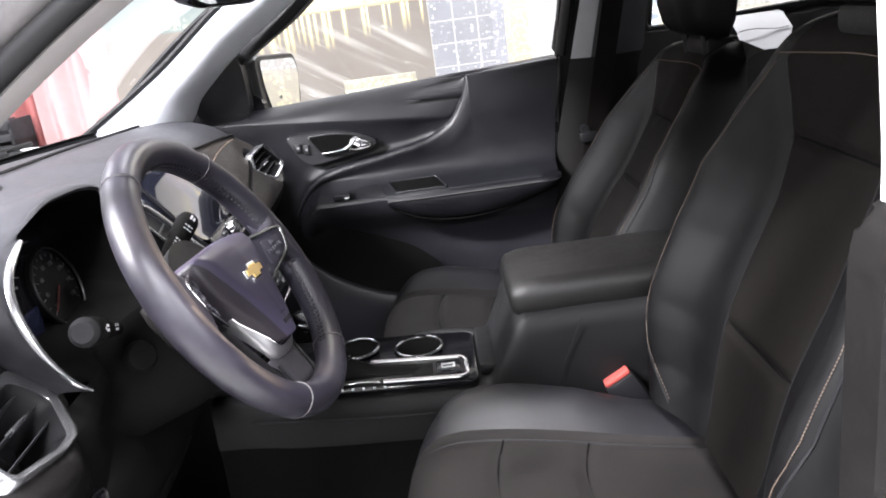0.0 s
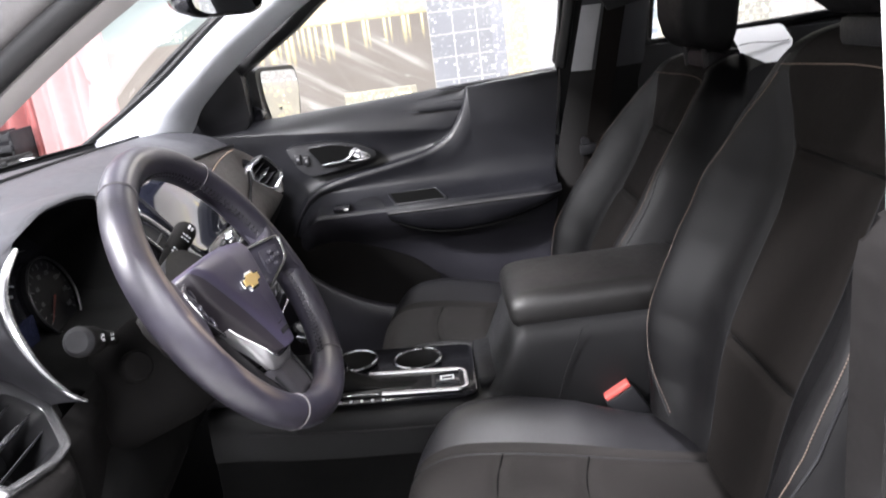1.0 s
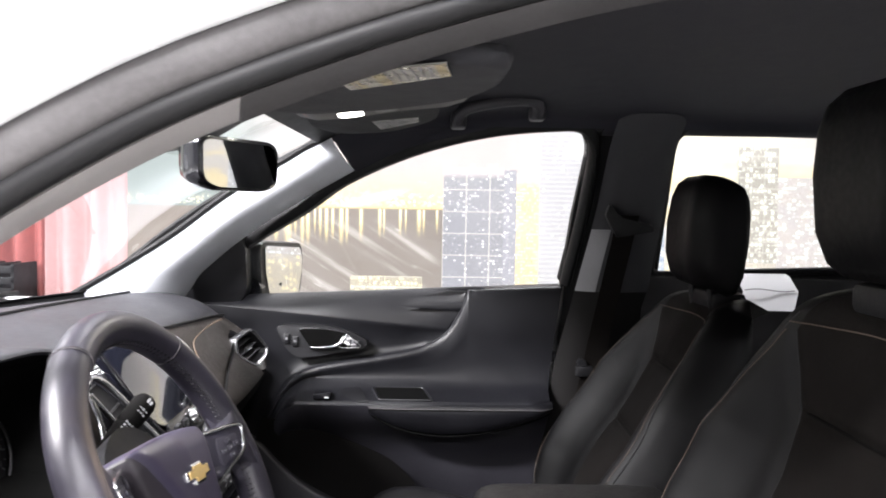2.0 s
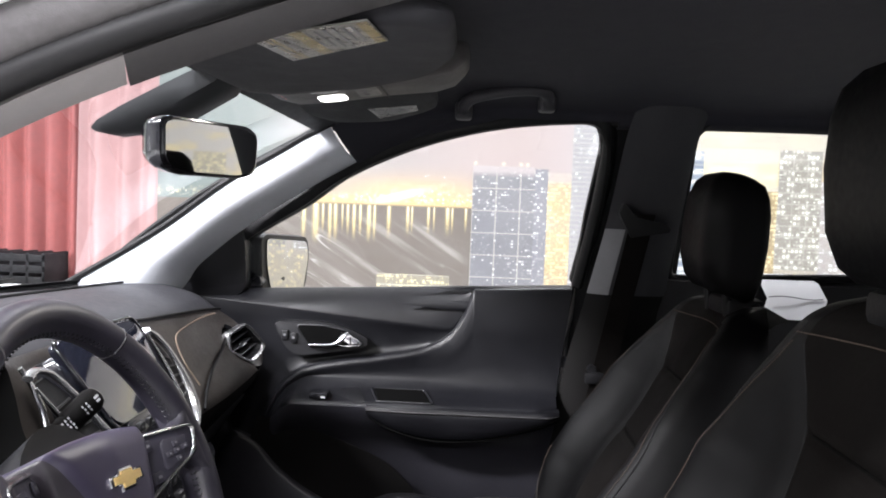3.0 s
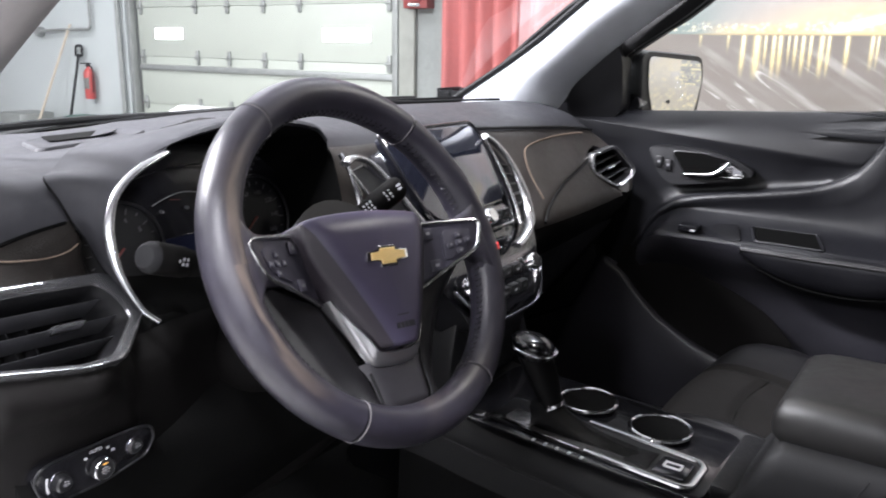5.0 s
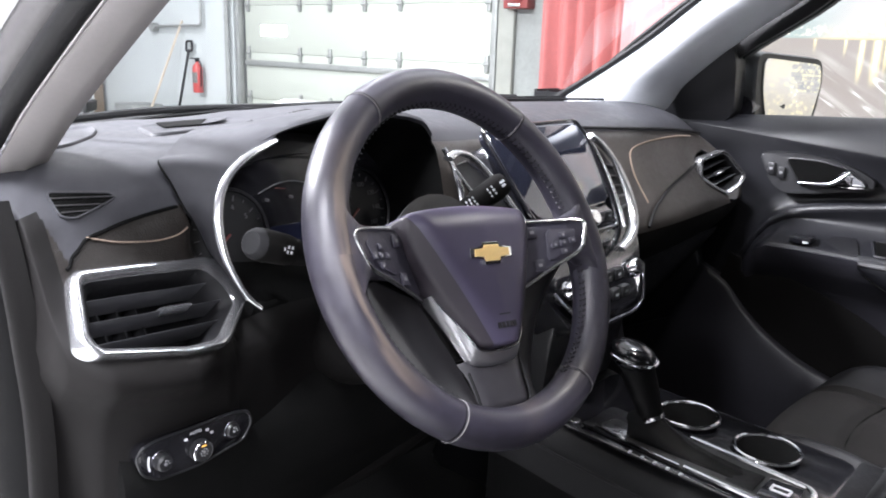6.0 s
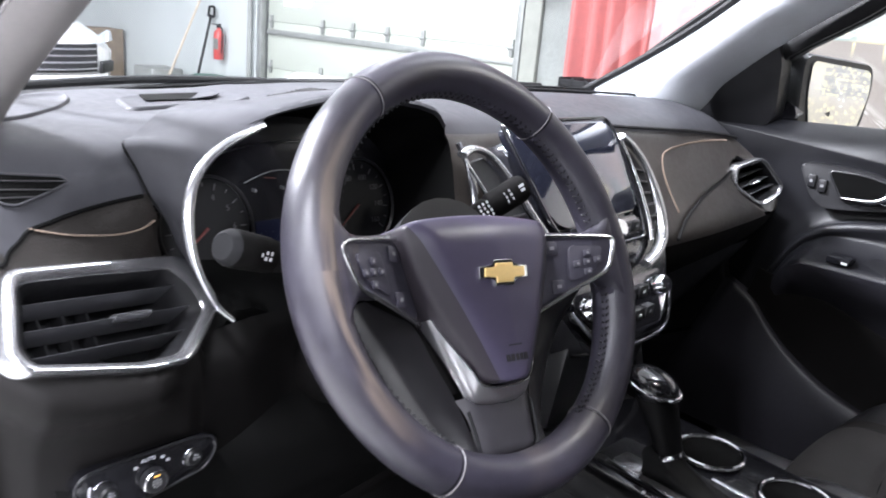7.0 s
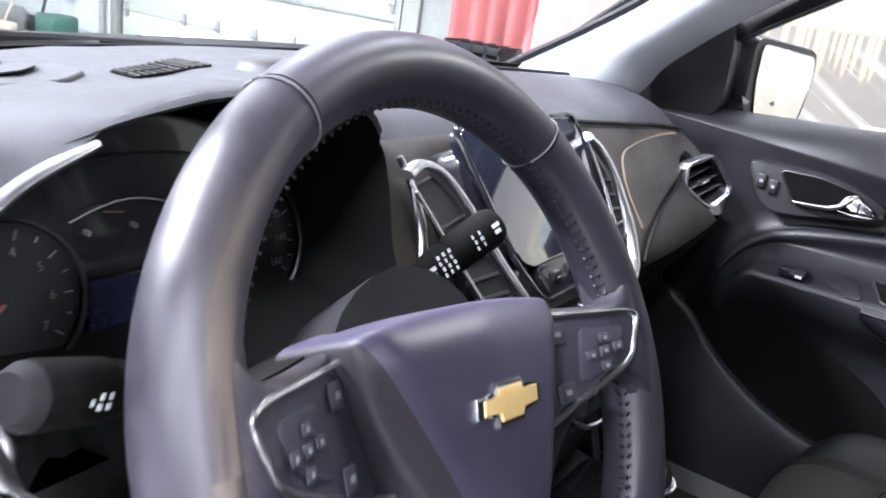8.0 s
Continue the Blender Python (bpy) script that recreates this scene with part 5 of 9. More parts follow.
part("release_lever", tube(B(), crom([(-0.036, by - 0.006, 0.9265), (-0.005, by - 0.010, 0.9285), (0.020, by - 0.010, 0.9315), (0.036, by - 0.009, 0.940), (0.048, by - 0.006, 0.952)], 6), [0.0026 + 0.0028 * min(1.0, i / 14) for i in range(25)], 12, flat=0.85), CHROME, bezel, "chrome release lever")
part("lever_pivot", prism(B(), rounded([(0.026, by - 0.004, 0.930), (0.038, by - 0.004, 0.954), (0.052, by - 0.004, 0.961), (0.060, by - 0.003, 0.952), (0.082, by - 0.002, 0.940), (0.085, by - 0.002, 0.930), (0.055, by - 0.003, 0.927)], 0.005), (0, -0.007, 0), 0.003), CHROME, bezel)
part("pivot_gap", box(B(), (0.058, by - 0.0112, 0.932), (0.061, by - 0.006, 0.949)), DARK, bezel)
for k in range(2):
    x, z = -0.092 + 0.020 * k, 0.947 - 0.006 * k
    part("lock_button", box(B(), (x - 0.0075, by - 0.006, z - 0.012), (x + 0.0075, by + 0.004, z + 0.012), 0.003), PLASTIC, bezel)
    part("lock_mark", box(B(), (x - 0.003, by - 0.0068, z - 0.002), (x + 0.003, by - 0.0056, z + 0.003)), GREYMARK, bezel)
# belt strip, window frame, glass
part("belt_strip", tube(B(), [(lerp(-0.28, 0.56, i / 16), 0.756 + 0.006 * i / 16, lerp(1.030, 1.070, i / 16)) for i in range(17)], 0.008, 8), RUBBER, pd)
win = [V(*p) for p in WTOP]
part("window_frame", tube(B(), [p + V(0.0, 0.008, 0.006) for p in crom(win, 4)], 0.012, 10, flat=1.6), RUBBER, pd, "black window frame")
part("outer_frame", tube(B(), [p + V(0.004, 0.035, 0.012) for p in crom(win, 4)], 0.020, 10, flat=1.2), DARK, pd)
pane = part("window_pane", prism(B(), [p + V(0, 0.018, 0) for p in crom(win, 3)] + [V(0.560, 0.765, 1.02), V(-0.22, 0.775, 1.0)], (0, 0.004, 0)), GLASS, pd, "clear side window pane")
pane.visible_shadow = False
# sail corner and door mirror
part("sail_corner", prism(B(), rounded([(-0.365, 0.682, 1.025), (-0.300, 0.676, 1.115), (-0.240, 0.668, 1.178), (-0.200, 0.664, 1.205), (-0.188, 0.684, 1.15), (-0.192, 0.712, 1.050), (-0.215, 0.716, 1.025)], 0.012), (0.0, 0.05, 0), 0.006), PLASTIC, pd, "black mirror sail corner")
SM = Matrix.Translation((-0.155, 0.885, 1.095)) @ Matrix.Rotation(radians(-16), 4, "Z")
rows = []
for x, w, h in ((-0.125, 0.045, 0.035), (-0.115, 0.075, 0.055), (-0.08, 0.095, 0.070), (-0.03, 0.105, 0.078), (0.01, 0.108, 0.080), (0.022, 0.104, 0.076)):
    rows.append([SM @ V(x, a, b) for a, b in [(q[0], q[1]) for q in rounded([(-w * 1.15, -h * 0.90, 0), (w * 0.85, -h * 0.95, 0), (w, h * 0.3, 0), (w * 0.88, h * 0.85, 0), (-w * 1.28, h, 0)], 0.03, 4)]])
house = part("mirror_housing", loft(B(), rows, closed=True, cap=True), PLASTIC, pd, "black door mirror housing", sharp=50)
part("mirror_glass", prism(B(), [SM @ V(0.0235, q[0], q[1]) for q in rounded([(-0.084, -0.068, 0), (0.070, -0.072, 0), (0.094, 0.01, 0), (0.084, 0.054, 0), (-0.112, 0.066, 0), (-0.108, 0.0, 0)], 0.016, 4)], (SM.to_3x3() @ V(0.002, 0, 0))), MIRROR, house, "door mirror glass")
part("mirror_foot", tube(B(), [(-0.20, 0.755, 1.058), (-0.19, 0.80, 1.062), (-0.175, 0.86, 1.06)], [0.035, 0.030, 0.040], 12, flat=0.7), GLOSS, house)
# map pocket and speaker grille low on the door
# Dark sheet that stands for the shade in the pocket's opening.
part("pocket_mouth", solid(loft(B(), [crom([(-0.140, 0.652, 0.770), (-0.070, 0.650, 0.754), (0.008, 0.650, 0.735), (0.10, 0.651, 0.702), (0.164, 0.653, 0.668), (0.215, 0.658, 0.618)], 5), crom([(-0.160, 0.655, 0.700), (-0.100, 0.655, 0.655), (-0.043, 0.655, 0.610), (0.030, 0.655, 0.570), (0.10, 0.657, 0.540), (0.215, 0.660, 0.52)], 5)]), 0.003), LOWSKIN, pd, "mouth of the map pocket, flat sheet with its shade in the colour", sharp=80)
rows = []
for a, b in zip(crom([(-0.200, 0.650, 0.735), (-0.142, 0.646, 0.708), (-0.098, 0.642, 0.662), (-0.043, 0.638, 0.618), (0.040, 0.636, 0.575), (0.15, 0.640, 0.545), (0.28, 0.652, 0.535)], 4), crom([(-0.33, 0.662, 0.42), (-0.27, 0.655, 0.42), (-0.20, 0.648, 0.42), (-0.10, 0.640, 0.42), (0.0, 0.638, 0.42), (0.15, 0.642, 0.42), (0.30, 0.655, 0.42)], 4)):
    rows.append([a + V(0, 0.020, 0.0), a, a.lerp(b, 0.04) + V(0, -0.004, 0), a.lerp(b, 0.3) + V(0, -0.010, 0), a.lerp(b, 0.7) + V(0, -0.006, 0), b])
part("map_pocket", solid(loft(B(), rows), 0.004), DOORLOW, pd, "black plastic map pocket", sharp=75)
part("frame_corner", box(B(), (0.602, 0.588, 1.432), (0.630, 0.660, 1.472), 0.006), RUBBER, car)


# ---- dashboard ----
dash = thing("dashboard", (-0.3, 0, 0.7), "black dashboard with chrome ringed vents and tan stitching", "dashboard")
# profile: (y, [(x, z) * 9]) from the windscreen base over the top to the underside
PROF = []


def section(y, *pts):
    PROF.append((y, pts))


section(-0.709, (-0.47, 1.028), (-0.39, 1.035), (-0.28, 1.025), (-0.230, 1.005), (-0.208, 0.980), (-0.185, 0.950), (-0.160, 0.912), (-0.190, 0.86), (-0.22, 0.74))
section(-0.700, (-0.44, 1.045), (-0.36, 1.055), (-0.25, 1.045), (-0.195, 1.025), (-0.175, 0.995), (-0.155, 0.960), (-0.130, 0.915), (-0.165, 0.86), (-0.20, 0.74))
section(-0.670, (-0.46, 1.045), (-0.36, 1.058), (-0.25, 1.055), (-0.205, 1.030), (-0.185, 0.998), (-0.160, 0.960), (-0.108, 0.905), (-0.140, 0.85), (-0.16, 0.73))
section(-0.600, (-0.49, 1.056), (-0.36, 1.060), (-0.25, 1.057), (-0.206, 1.038), (-0.198, 1.000), (-0.178, 0.960), (-0.112, 0.895), (-0.130, 0.85), (-0.15, 0.73))
section(-0.562, (-0.50, 1.058), (-0.36, 1.060), (-0.24, 1.058), (-0.202, 1.042), (-0.198, 1.010), (-0.188, 0.960), (-0.135, 0.900), (-0.130, 0.85), (-0.15, 0.73))
section(-0.545, (-0.505, 1.058), (-0.36, 1.060), (-0.24, 1.059), (-0.200, 1.044), (-0.200, 1.010), (-0.205, 0.970), (-0.150, 0.910), (-0.135, 0.85), (-0.15, 0.73))
section(-0.538, (-0.507, 1.058), (-0.36, 1.060), (-0.24, 1.060), (-0.200, 1.046), (-0.270, 1.020), (-0.275, 0.980), (-0.158, 0.905), (-0.135, 0.85), (-0.15, 0.73))
section(-0.500, (-0.52, 1.060), (-0.36, 1.060), (-0.23, 1.070), (-0.192, 1.060), (-0.285, 1.040), (-0.290, 0.960), (-0.140, 0.920), (-0.140, 0.85), (-0.15, 0.73))
section(-0.440, (-0.54, 1.060), (-0.36, 1.061), (-0.22, 1.086), (-0.185, 1.081), (-0.290, 1.055), (-0.295, 0.955), (-0.150, 0.915), (-0.150, 0.85), (-0.16, 0.73))
section(-0.370, (-0.56, 1.057), (-0.36, 1.062), (-0.22, 1.096), (-0.189, 1.089), (-0.290, 1.060), (-0.295, 0.955), (-0.160, 0.910), (-0.150, 0.85), (-0.17, 0.73))
section(-0.300, (-0.58, 1.057), (-0.36, 1.064), (-0.22, 1.094), (-0.188, 1.086), (-0.290, 1.055), (-0.295, 0.955), (-0.150, 0.915), (-0.150, 0.85), (-0.17, 0.73))
section(-0.250, (-0.60, 1.058), (-0.36, 1.066), (-0.22, 1.086), (-0.186, 1.076), (-0.285, 1.045), (-0.285, 0.955), (-0.145, 0.920), (-0.150, 0.85), (-0.17, 0.73))
section(-0.226, (-0.61, 1.058), (-0.36, 1.069), (-0.23, 1.076), (-0.190, 1.058), (-0.270, 1.020), (-0.270, 0.970), (-0.145, 0.920), (-0.150, 0.85), (-0.18, 0.73))
section(-0.214, (-0.61, 1.058), (-0.36, 1.071), (-0.24, 1.072), (-0.200, 1.052), (-0.185, 1.020), (-0.172, 0.970), (-0.145, 0.915), (-0.150, 0.85), (-0.18, 0.73))
section(-0.100, (-0.63, 1.059), (-0.38, 1.076), (-0.26, 1.066), (-0.222, 1.045), (-0.205, 1.010), (-0.175, 0.950), (-0.135, 0.880), (-0.130, 0.82), (-0.16, 0.73))
section(0.000, (-0.64, 1.059), (-0.38, 1.076), (-0.26, 1.066), (-0.222, 1.045), (-0.205, 1.010), (-0.175, 0.950), (-0.135, 0.880), (-0.130, 0.82), (-0.16, 0.73))
section(0.130, (-0.63, 1.059), (-0.38, 1.074), (-0.26, 1.062), (-0.215, 1.043), (-0.195, 1.010), (-0.165, 0.950), (-0.125, 0.885), (-0.130, 0.82), (-0.20, 0.74))
section(0.180, (-0.62, 1.055), (-0.38, 1.073), (-0.26, 1.060), (-0.210, 1.040), (-0.185, 1.005), (-0.150, 0.950), (-0.108, 0.890), (-0.140, 0.82), (-0.28, 0.74))
section(0.300, (-0.59, 1.054), (-0.38, 1.070), (-0.26, 1.055), (-0.208, 1.034), (-0.180, 1.000), (-0.145, 0.950), (-0.105, 0.890), (-0.150, 0.82), (-0.30, 0.74))
section(0.450, (-0.55, 1.052), (-0.37, 1.067), (-0.26, 1.050), (-0.212, 1.024), (-0.190, 0.995), (-0.155, 0.950), (-0.110, 0.890), (-0.160, 0.82), (-0.30, 0.74))
section(0.560, (-0.52, 1.051), (-0.37, 1.064), (-0.27, 1.046), (-0.220, 1.014), (-0.200, 0.985), (-0.172, 0.945), (-0.118, 0.890), (-0.170, 0.82), (-0.30, 0.74))
section(0.640, (-0.50, 1.048), (-0.38, 1.058), (-0.29, 1.040), (-0.235, 1.006), (-0.195, 0.980), (-0.150, 0.940), (-0.130, 0.890), (-0.180, 0.82), (-0.30, 0.74))
section(0.672, (-0.47, 1.042), (-0.40, 1.050), (-0.31, 1.032), (-0.255, 1.000), (-0.212, 0.975), (-0.168, 0.938), (-0.148, 0.890), (-0.200, 0.82), (-0.30, 0.74))


def tangents(xs, vs):
    """Slopes for a smooth run through the values without overshoot."""
    d = [(b - a) / (q - p) for a, b, p, q in zip(vs, vs[1:], xs, xs[1:])]
    return [d[0]] + [0.0 if a * b <= 0 else 2 * a * b / (a + b) for a, b in zip(d, d[1:])] + [d[-1]]


PY_ = [y for y, _ in PROF]
SLOPES = [[tangents(PY_, [row[i][c] for _, row in PROF]) for c in (0, 1)] for i in range(9)]


def dash_row(y, span, k=5):
    """The smoothed profile across the dashboard at y, between two profile points."""
    for j in range(len(PY_) - 1):
        if y <= PY_[j + 1] or j == len(PY_) - 2:
            h = PY_[j + 1] - PY_[j]
            t = (y - PY_[j]) / h
            break
    run = lambda a, b, m, n: a * (1 + 2 * t) * (1 - t) ** 2 + m * h * t * (1 - t) ** 2 + b * t * t * (3 - 2 * t) + n * h * t * t * (t - 1)
    pts = [V(run(PROF[j][1][i][0], PROF[j + 1][1][i][0], SLOPES[i][0][j], SLOPES[i][0][j + 1]), y, run(PROF[j][1][i][1], PROF[j + 1][1][i][1], SLOPES[i][1][j], SLOPES[i][1][j + 1])) for i in range(9)]
    cur = crom(pts, k)
    return cur[span[0] * k:span[1] * k + 1]


def dash_skin(y0, y1, span, n=40, k=5):
    ys = sorted({round(y, 4) for y, _ in PROF if y0 <= y <= y1} | {round(lerp(y0, y1, i / n), 4) for i in range(n + 1)})
    return loft(B(), [dash_row(y, span, k) for y in ys])


# outlines of the side vents, outer and inner, in y and z
VENTS = {
    -1: ([(-0.679, 0.982), (-0.614, 0.974), (-0.533, 0.963), (-0.519, 0.947), (-0.514, 0.925), (-0.560, 0.899), (-0.600, 0.904), (-0.687, 0.927), (-0.695, 0.937)],
         [(-0.671, 0.973), (-0.617, 0.9665), (-0.549, 0.957), (-0.537, 0.944), (-0.531, 0.926), (-0.570, 0.9065), (-0.601, 0.910), (-0.678, 0.9305), (-0.683, 0.940)]),
    1: ([(0.520, 0.972), (0.583, 0.9855), (0.598, 0.979), (0.643, 0.9345), (0.636, 0.920), (0.5925, 0.8985), (0.571, 0.904), (0.517, 0.933)],
        [(0.531, 0.9655), (0.585, 0.9775), (0.595, 0.9725), (0.6345, 0.934), (0.629, 0.923), (0.5905, 0.9055), (0.575, 0.911), (0.529, 0.9375)]),
}


def within(poly, y, z):
    hit = False
    for (a, b), (d, e) in zip(poly, poly[1:] + poly[:1]):
        if (b > z) != (e > z) and y < a + (z - b) / (e - b) * (d - a):
            hit = not hit
    return hit


def vent_x(y, z):
    """The planes in which the side vents lie."""
    if y > 0:
        return -0.143 + 0.33 * (y - 0.6) - 0.15 * (z - 0.93)
    return -0.14 + 0.9 * (0.955 - z) - 0.3 * (0.69 + y)


def swollen(poly, grow):
    cy, cz = sum(p[0] for p in poly) / len(poly), sum(p[1] for p in poly) / len(poly)
    return [(cy + (y - cy) * grow, cz + (z - cz) * grow) for y, z in poly]


def pierced(bm, side):
    """Opens a skin where the side vent sits."""
    outer = VENTS[side][0]
    for grow, lift in ((1.40, 0.010), (1.22, 0.004), (1.06, -0.003)):
        poly = swollen(outer, grow)
        for v in bm.verts:
            if within(poly, v.co.y, v.co.z):
                v.co.x = min(v.co.x, vent_x(v.co.y, v.co.z) + lift)
    poly = swollen(outer, 0.92)
    bmesh.ops.delete(bm, geom=[f for f in bm.faces if within(poly, *f.calc_center_median().yz)], context="FACES")
    return bm


def pad_top(y):
    """The seam above the stitched pad on the driver side."""
    return table(y, [(-0.709, 0.990), (-0.690, 0.987), (-0.680, 0.983), (-0.674, 0.983), (-0.668, 0.991), (-0.650, 1.0015), (-0.617, 1.009), (-0.559, 1.018)])


def hood_seam(z):
    """The seam between the corner and the instrument hood's side."""
    return table(z, [(0.900, -0.520), (0.965, -0.533), (1.004, -0.556), (1.018, -0.562), (1.040, -0.569), (1.060, -0.578)])


def sorted_faces(bm, keep):
    bmesh.ops.delete(bm, geom=[f for f in bm.faces if not keep(f.calc_center_median())], context="FACES")
    return bm


beside = lambda c: c.y < hood_seam(c.z) + 0.005
# The last term gives the corner's outer end the dark trim, as painted shade.
on_top = lambda c: c.z > pad_top(c.y) and beside(c) and c.z > 1.0 - 3 * (c.y + 0.676)
part("top_pad", dash_skin(-0.5451, 0.672, (0, 3)), TOPSKIN, dash, "soft black dashboard top", sharp=50)
part("top_corner", dash_skin(-0.709, -0.5451, (0, 3), 30, 10), TOPSKIN, dash, "soft black dashboard top", sharp=70)
part("corner_skin", sorted_faces(pierced(dash_skin(-0.709, -0.5451, (3, 8), 80, 20), -1), on_top), TOPSKIN, dash, "soft black dashboard corner", sharp=70)
on_pad = lambda c: c.z > 0.945 and -0.682 < c.y
part("pad", sorted_faces(pierced(dash_skin(-0.709, -0.5451, (3, 8), 80, 20), -1), lambda c: not on_top(c) and on_pad(c) and beside(c)), PADSKIN, dash, "dark perforated leatherette pad", sharp=70)
part("fascia", sorted_faces(pierced(dash_skin(-0.709, -0.5451, (3, 8), 80, 20), -1), lambda c: not on_top(c) and not on_pad(c) and beside(c)), LOWSKIN, dash, "smooth black vent housing", sharp=70)
part("instrument_hood", pierced(dash_skin(-0.545, -0.2141, (3, 6), 60, 10), -1), SHADEBLACK, dash, "instrument hood, shade put into its deep black", sharp=50)
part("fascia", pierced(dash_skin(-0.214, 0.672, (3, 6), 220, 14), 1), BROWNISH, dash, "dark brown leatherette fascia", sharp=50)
# Extra black below the dash: the footwell's shade is in the colour.
part("lower_panel", dash_skin(-0.5451, 0.672, (6, 8)), EDGEBLACK, dash, "lower dashboard, shade put into its black", sharp=50)
part("dash_end", prism(B(), rounded([(-0.47, -0.7075, 1.02), (-0.28, -0.7075, 1.02), (-0.215, -0.7075, 0.975), (-0.172, -0.7075, 0.91), (-0.20, -0.7075, 0.82), (-0.225, -0.7075, 0.66), (-0.42, -0.7075, 0.60)], 0.03), (0, 0.012, 0), 0.004), LOWSKIN, dash, "black side cover of the dashboard")
edge = crom([(-0.214, -0.7105, 1.04), (-0.196, -0.7105, 1.00), (-0.184, -0.7105, 0.96), (-0.178, -0.7105, 0.92), (-0.172, -0.7105, 0.88), (-0.172, -0.7105, 0.84), (-0.178, -0.7105, 0.78), (-0.188, -0.7105, 0.68), (-0.20, -0.7105, 0.56)], 6)
part("edge_strip", loft(B(), [[p + V(a, b, 0) for a, b in ((-0.020, 0.006), (-0.017, -0.003), (-0.008, -0.008), (0.004, -0.009), (0.013, -0.004), (0.016, 0.006))] for p in edge]), EDGEBLACK, dash, "soft black strip along the dashboard's end", sharp=70)
part("knee_panel", prism(B(), rounded([(-0.165, -0.66, 0.86), (-0.135, -0.66, 0.80), (-0.145, -0.66, 0.72), (-0.22, -0.66, 0.62), (-0.34, -0.66, 0.60), (-0.34, -0.66, 0.86)], 0.02), (0, 0.53, 0), 0.006), SHADEBLACK, dash, "knee panel below the steering column, shade put into its black")
part("knee_edge", tube(B(), crom([(-0.18, -0.20, 0.70), (-0.20, -0.30, 0.66), (-0.24, -0.42, 0.63), (-0.30, -0.52, 0.61)]), 0.018, 10), LOWSKIN, dash)
part("glove_box", prism(B(), rounded([(-0.155, 0.20, 0.83), (-0.155, 0.62, 0.83), (-0.27, 0.60, 0.66), (-0.27, 0.22, 0.66)], 0.02), (-0.03, 0, -0.02), 0.006), PLASTIC, dash, "black glove box lid")
part("footwell_side", prism(B(), rounded([(-0.10, 0.135, 0.70), (-0.14, 0.135, 0.84), (-0.30, 0.135, 0.80), (-0.50, 0.135, 0.36), (0.0, 0.135, 0.36)], 0.03), (0, 0.02, 0), 0.006), PLASTIC, dash)


def seam_line(pts, r, material, name, n=6, dash_len=None):
    """A sewn line: a groove or a row of short stitches."""
    cur = crom(pts, n)
    bm = B()
    if dash_len is None:
        return part(name, tube(bm, cur, r, 6), material, dash)
    for a, b in zip(cur[::2], cur[1::2]):
        tube(bm, [a, a.lerp(b, 0.5) + V(0, 0, r * 0.3), b], r, 6)
    ob = part(name, bm, material, dash)
    ob["kind"] = "stuff"
    return ob


def on_dash(y, f, lift=0.0045):
    """A point on the dashboard's skin: f counts profile points."""
    cur = dash_row(y, (0, 8))
    i = min(len(cur) - 2, int(f * 5))
    p = cur[i].lerp(cur[i + 1], f * 5 - i)
    d = (cur[i + 1] - cur[i]).normalized()
    return p + V(-d.z, 0, d.x).normalized() * lift


# tan stitching on both sides, dark seams between the pads


def dash_at(y, z, lift=0.003):
    """A point of the fascia at a given height."""
    f = min([2.2 + i / 40 for i in range(153)], key=lambda q: abs(on_dash(y, q, 0).z - z))
    return on_dash(y, f, lift)


seam_line([dash_at(y, z, 0.0012) for y, z in ((-0.650, 1.002), (-0.638, 0.998), (-0.619, 0.993), (-0.588, 0.989), (-0.566, 0.991), (-0.552, 0.995))], 0.0009, THREAD, "stitching", 22, 1)
seam_line([on_dash(y, f) for y, f in ((0.545, 3.30), (0.48, 3.38), (0.40, 3.50), (0.32, 3.66), (0.262, 3.90), (0.240, 4.3), (0.232, 4.8), (0.228, 5.4))], 0.0016, THREAD, "stitching", 30, 1)
seam_line([dash_at(y, pad_top(y) - 0.0005, 0.0005) for y in (-0.676, -0.672, -0.668, -0.660, -0.650, -0.633, -0.617, -0.590, -0.562)], 0.0017, CUPBLACK, "seam")
seam_line([on_dash(y, f) for y, f in ((0.130, 2.9), (0.18, 2.93), (0.30, 2.98), (0.45, 2.98), (0.56, 3.0), (0.63, 3.1))], 0.003, DARK, "seam")
seam_line([on_dash(y, f) for y, f in ((0.500, 4.75), (0.42, 4.95), (0.32, 5.2), (0.24, 5.55), (0.20, 5.9))], 0.003, DARK, "seam")
seam_line([on_dash(y, 0.75) for y in (0.0, 0.2, 0.4, 0.62)], 0.003, DARK, "seam")


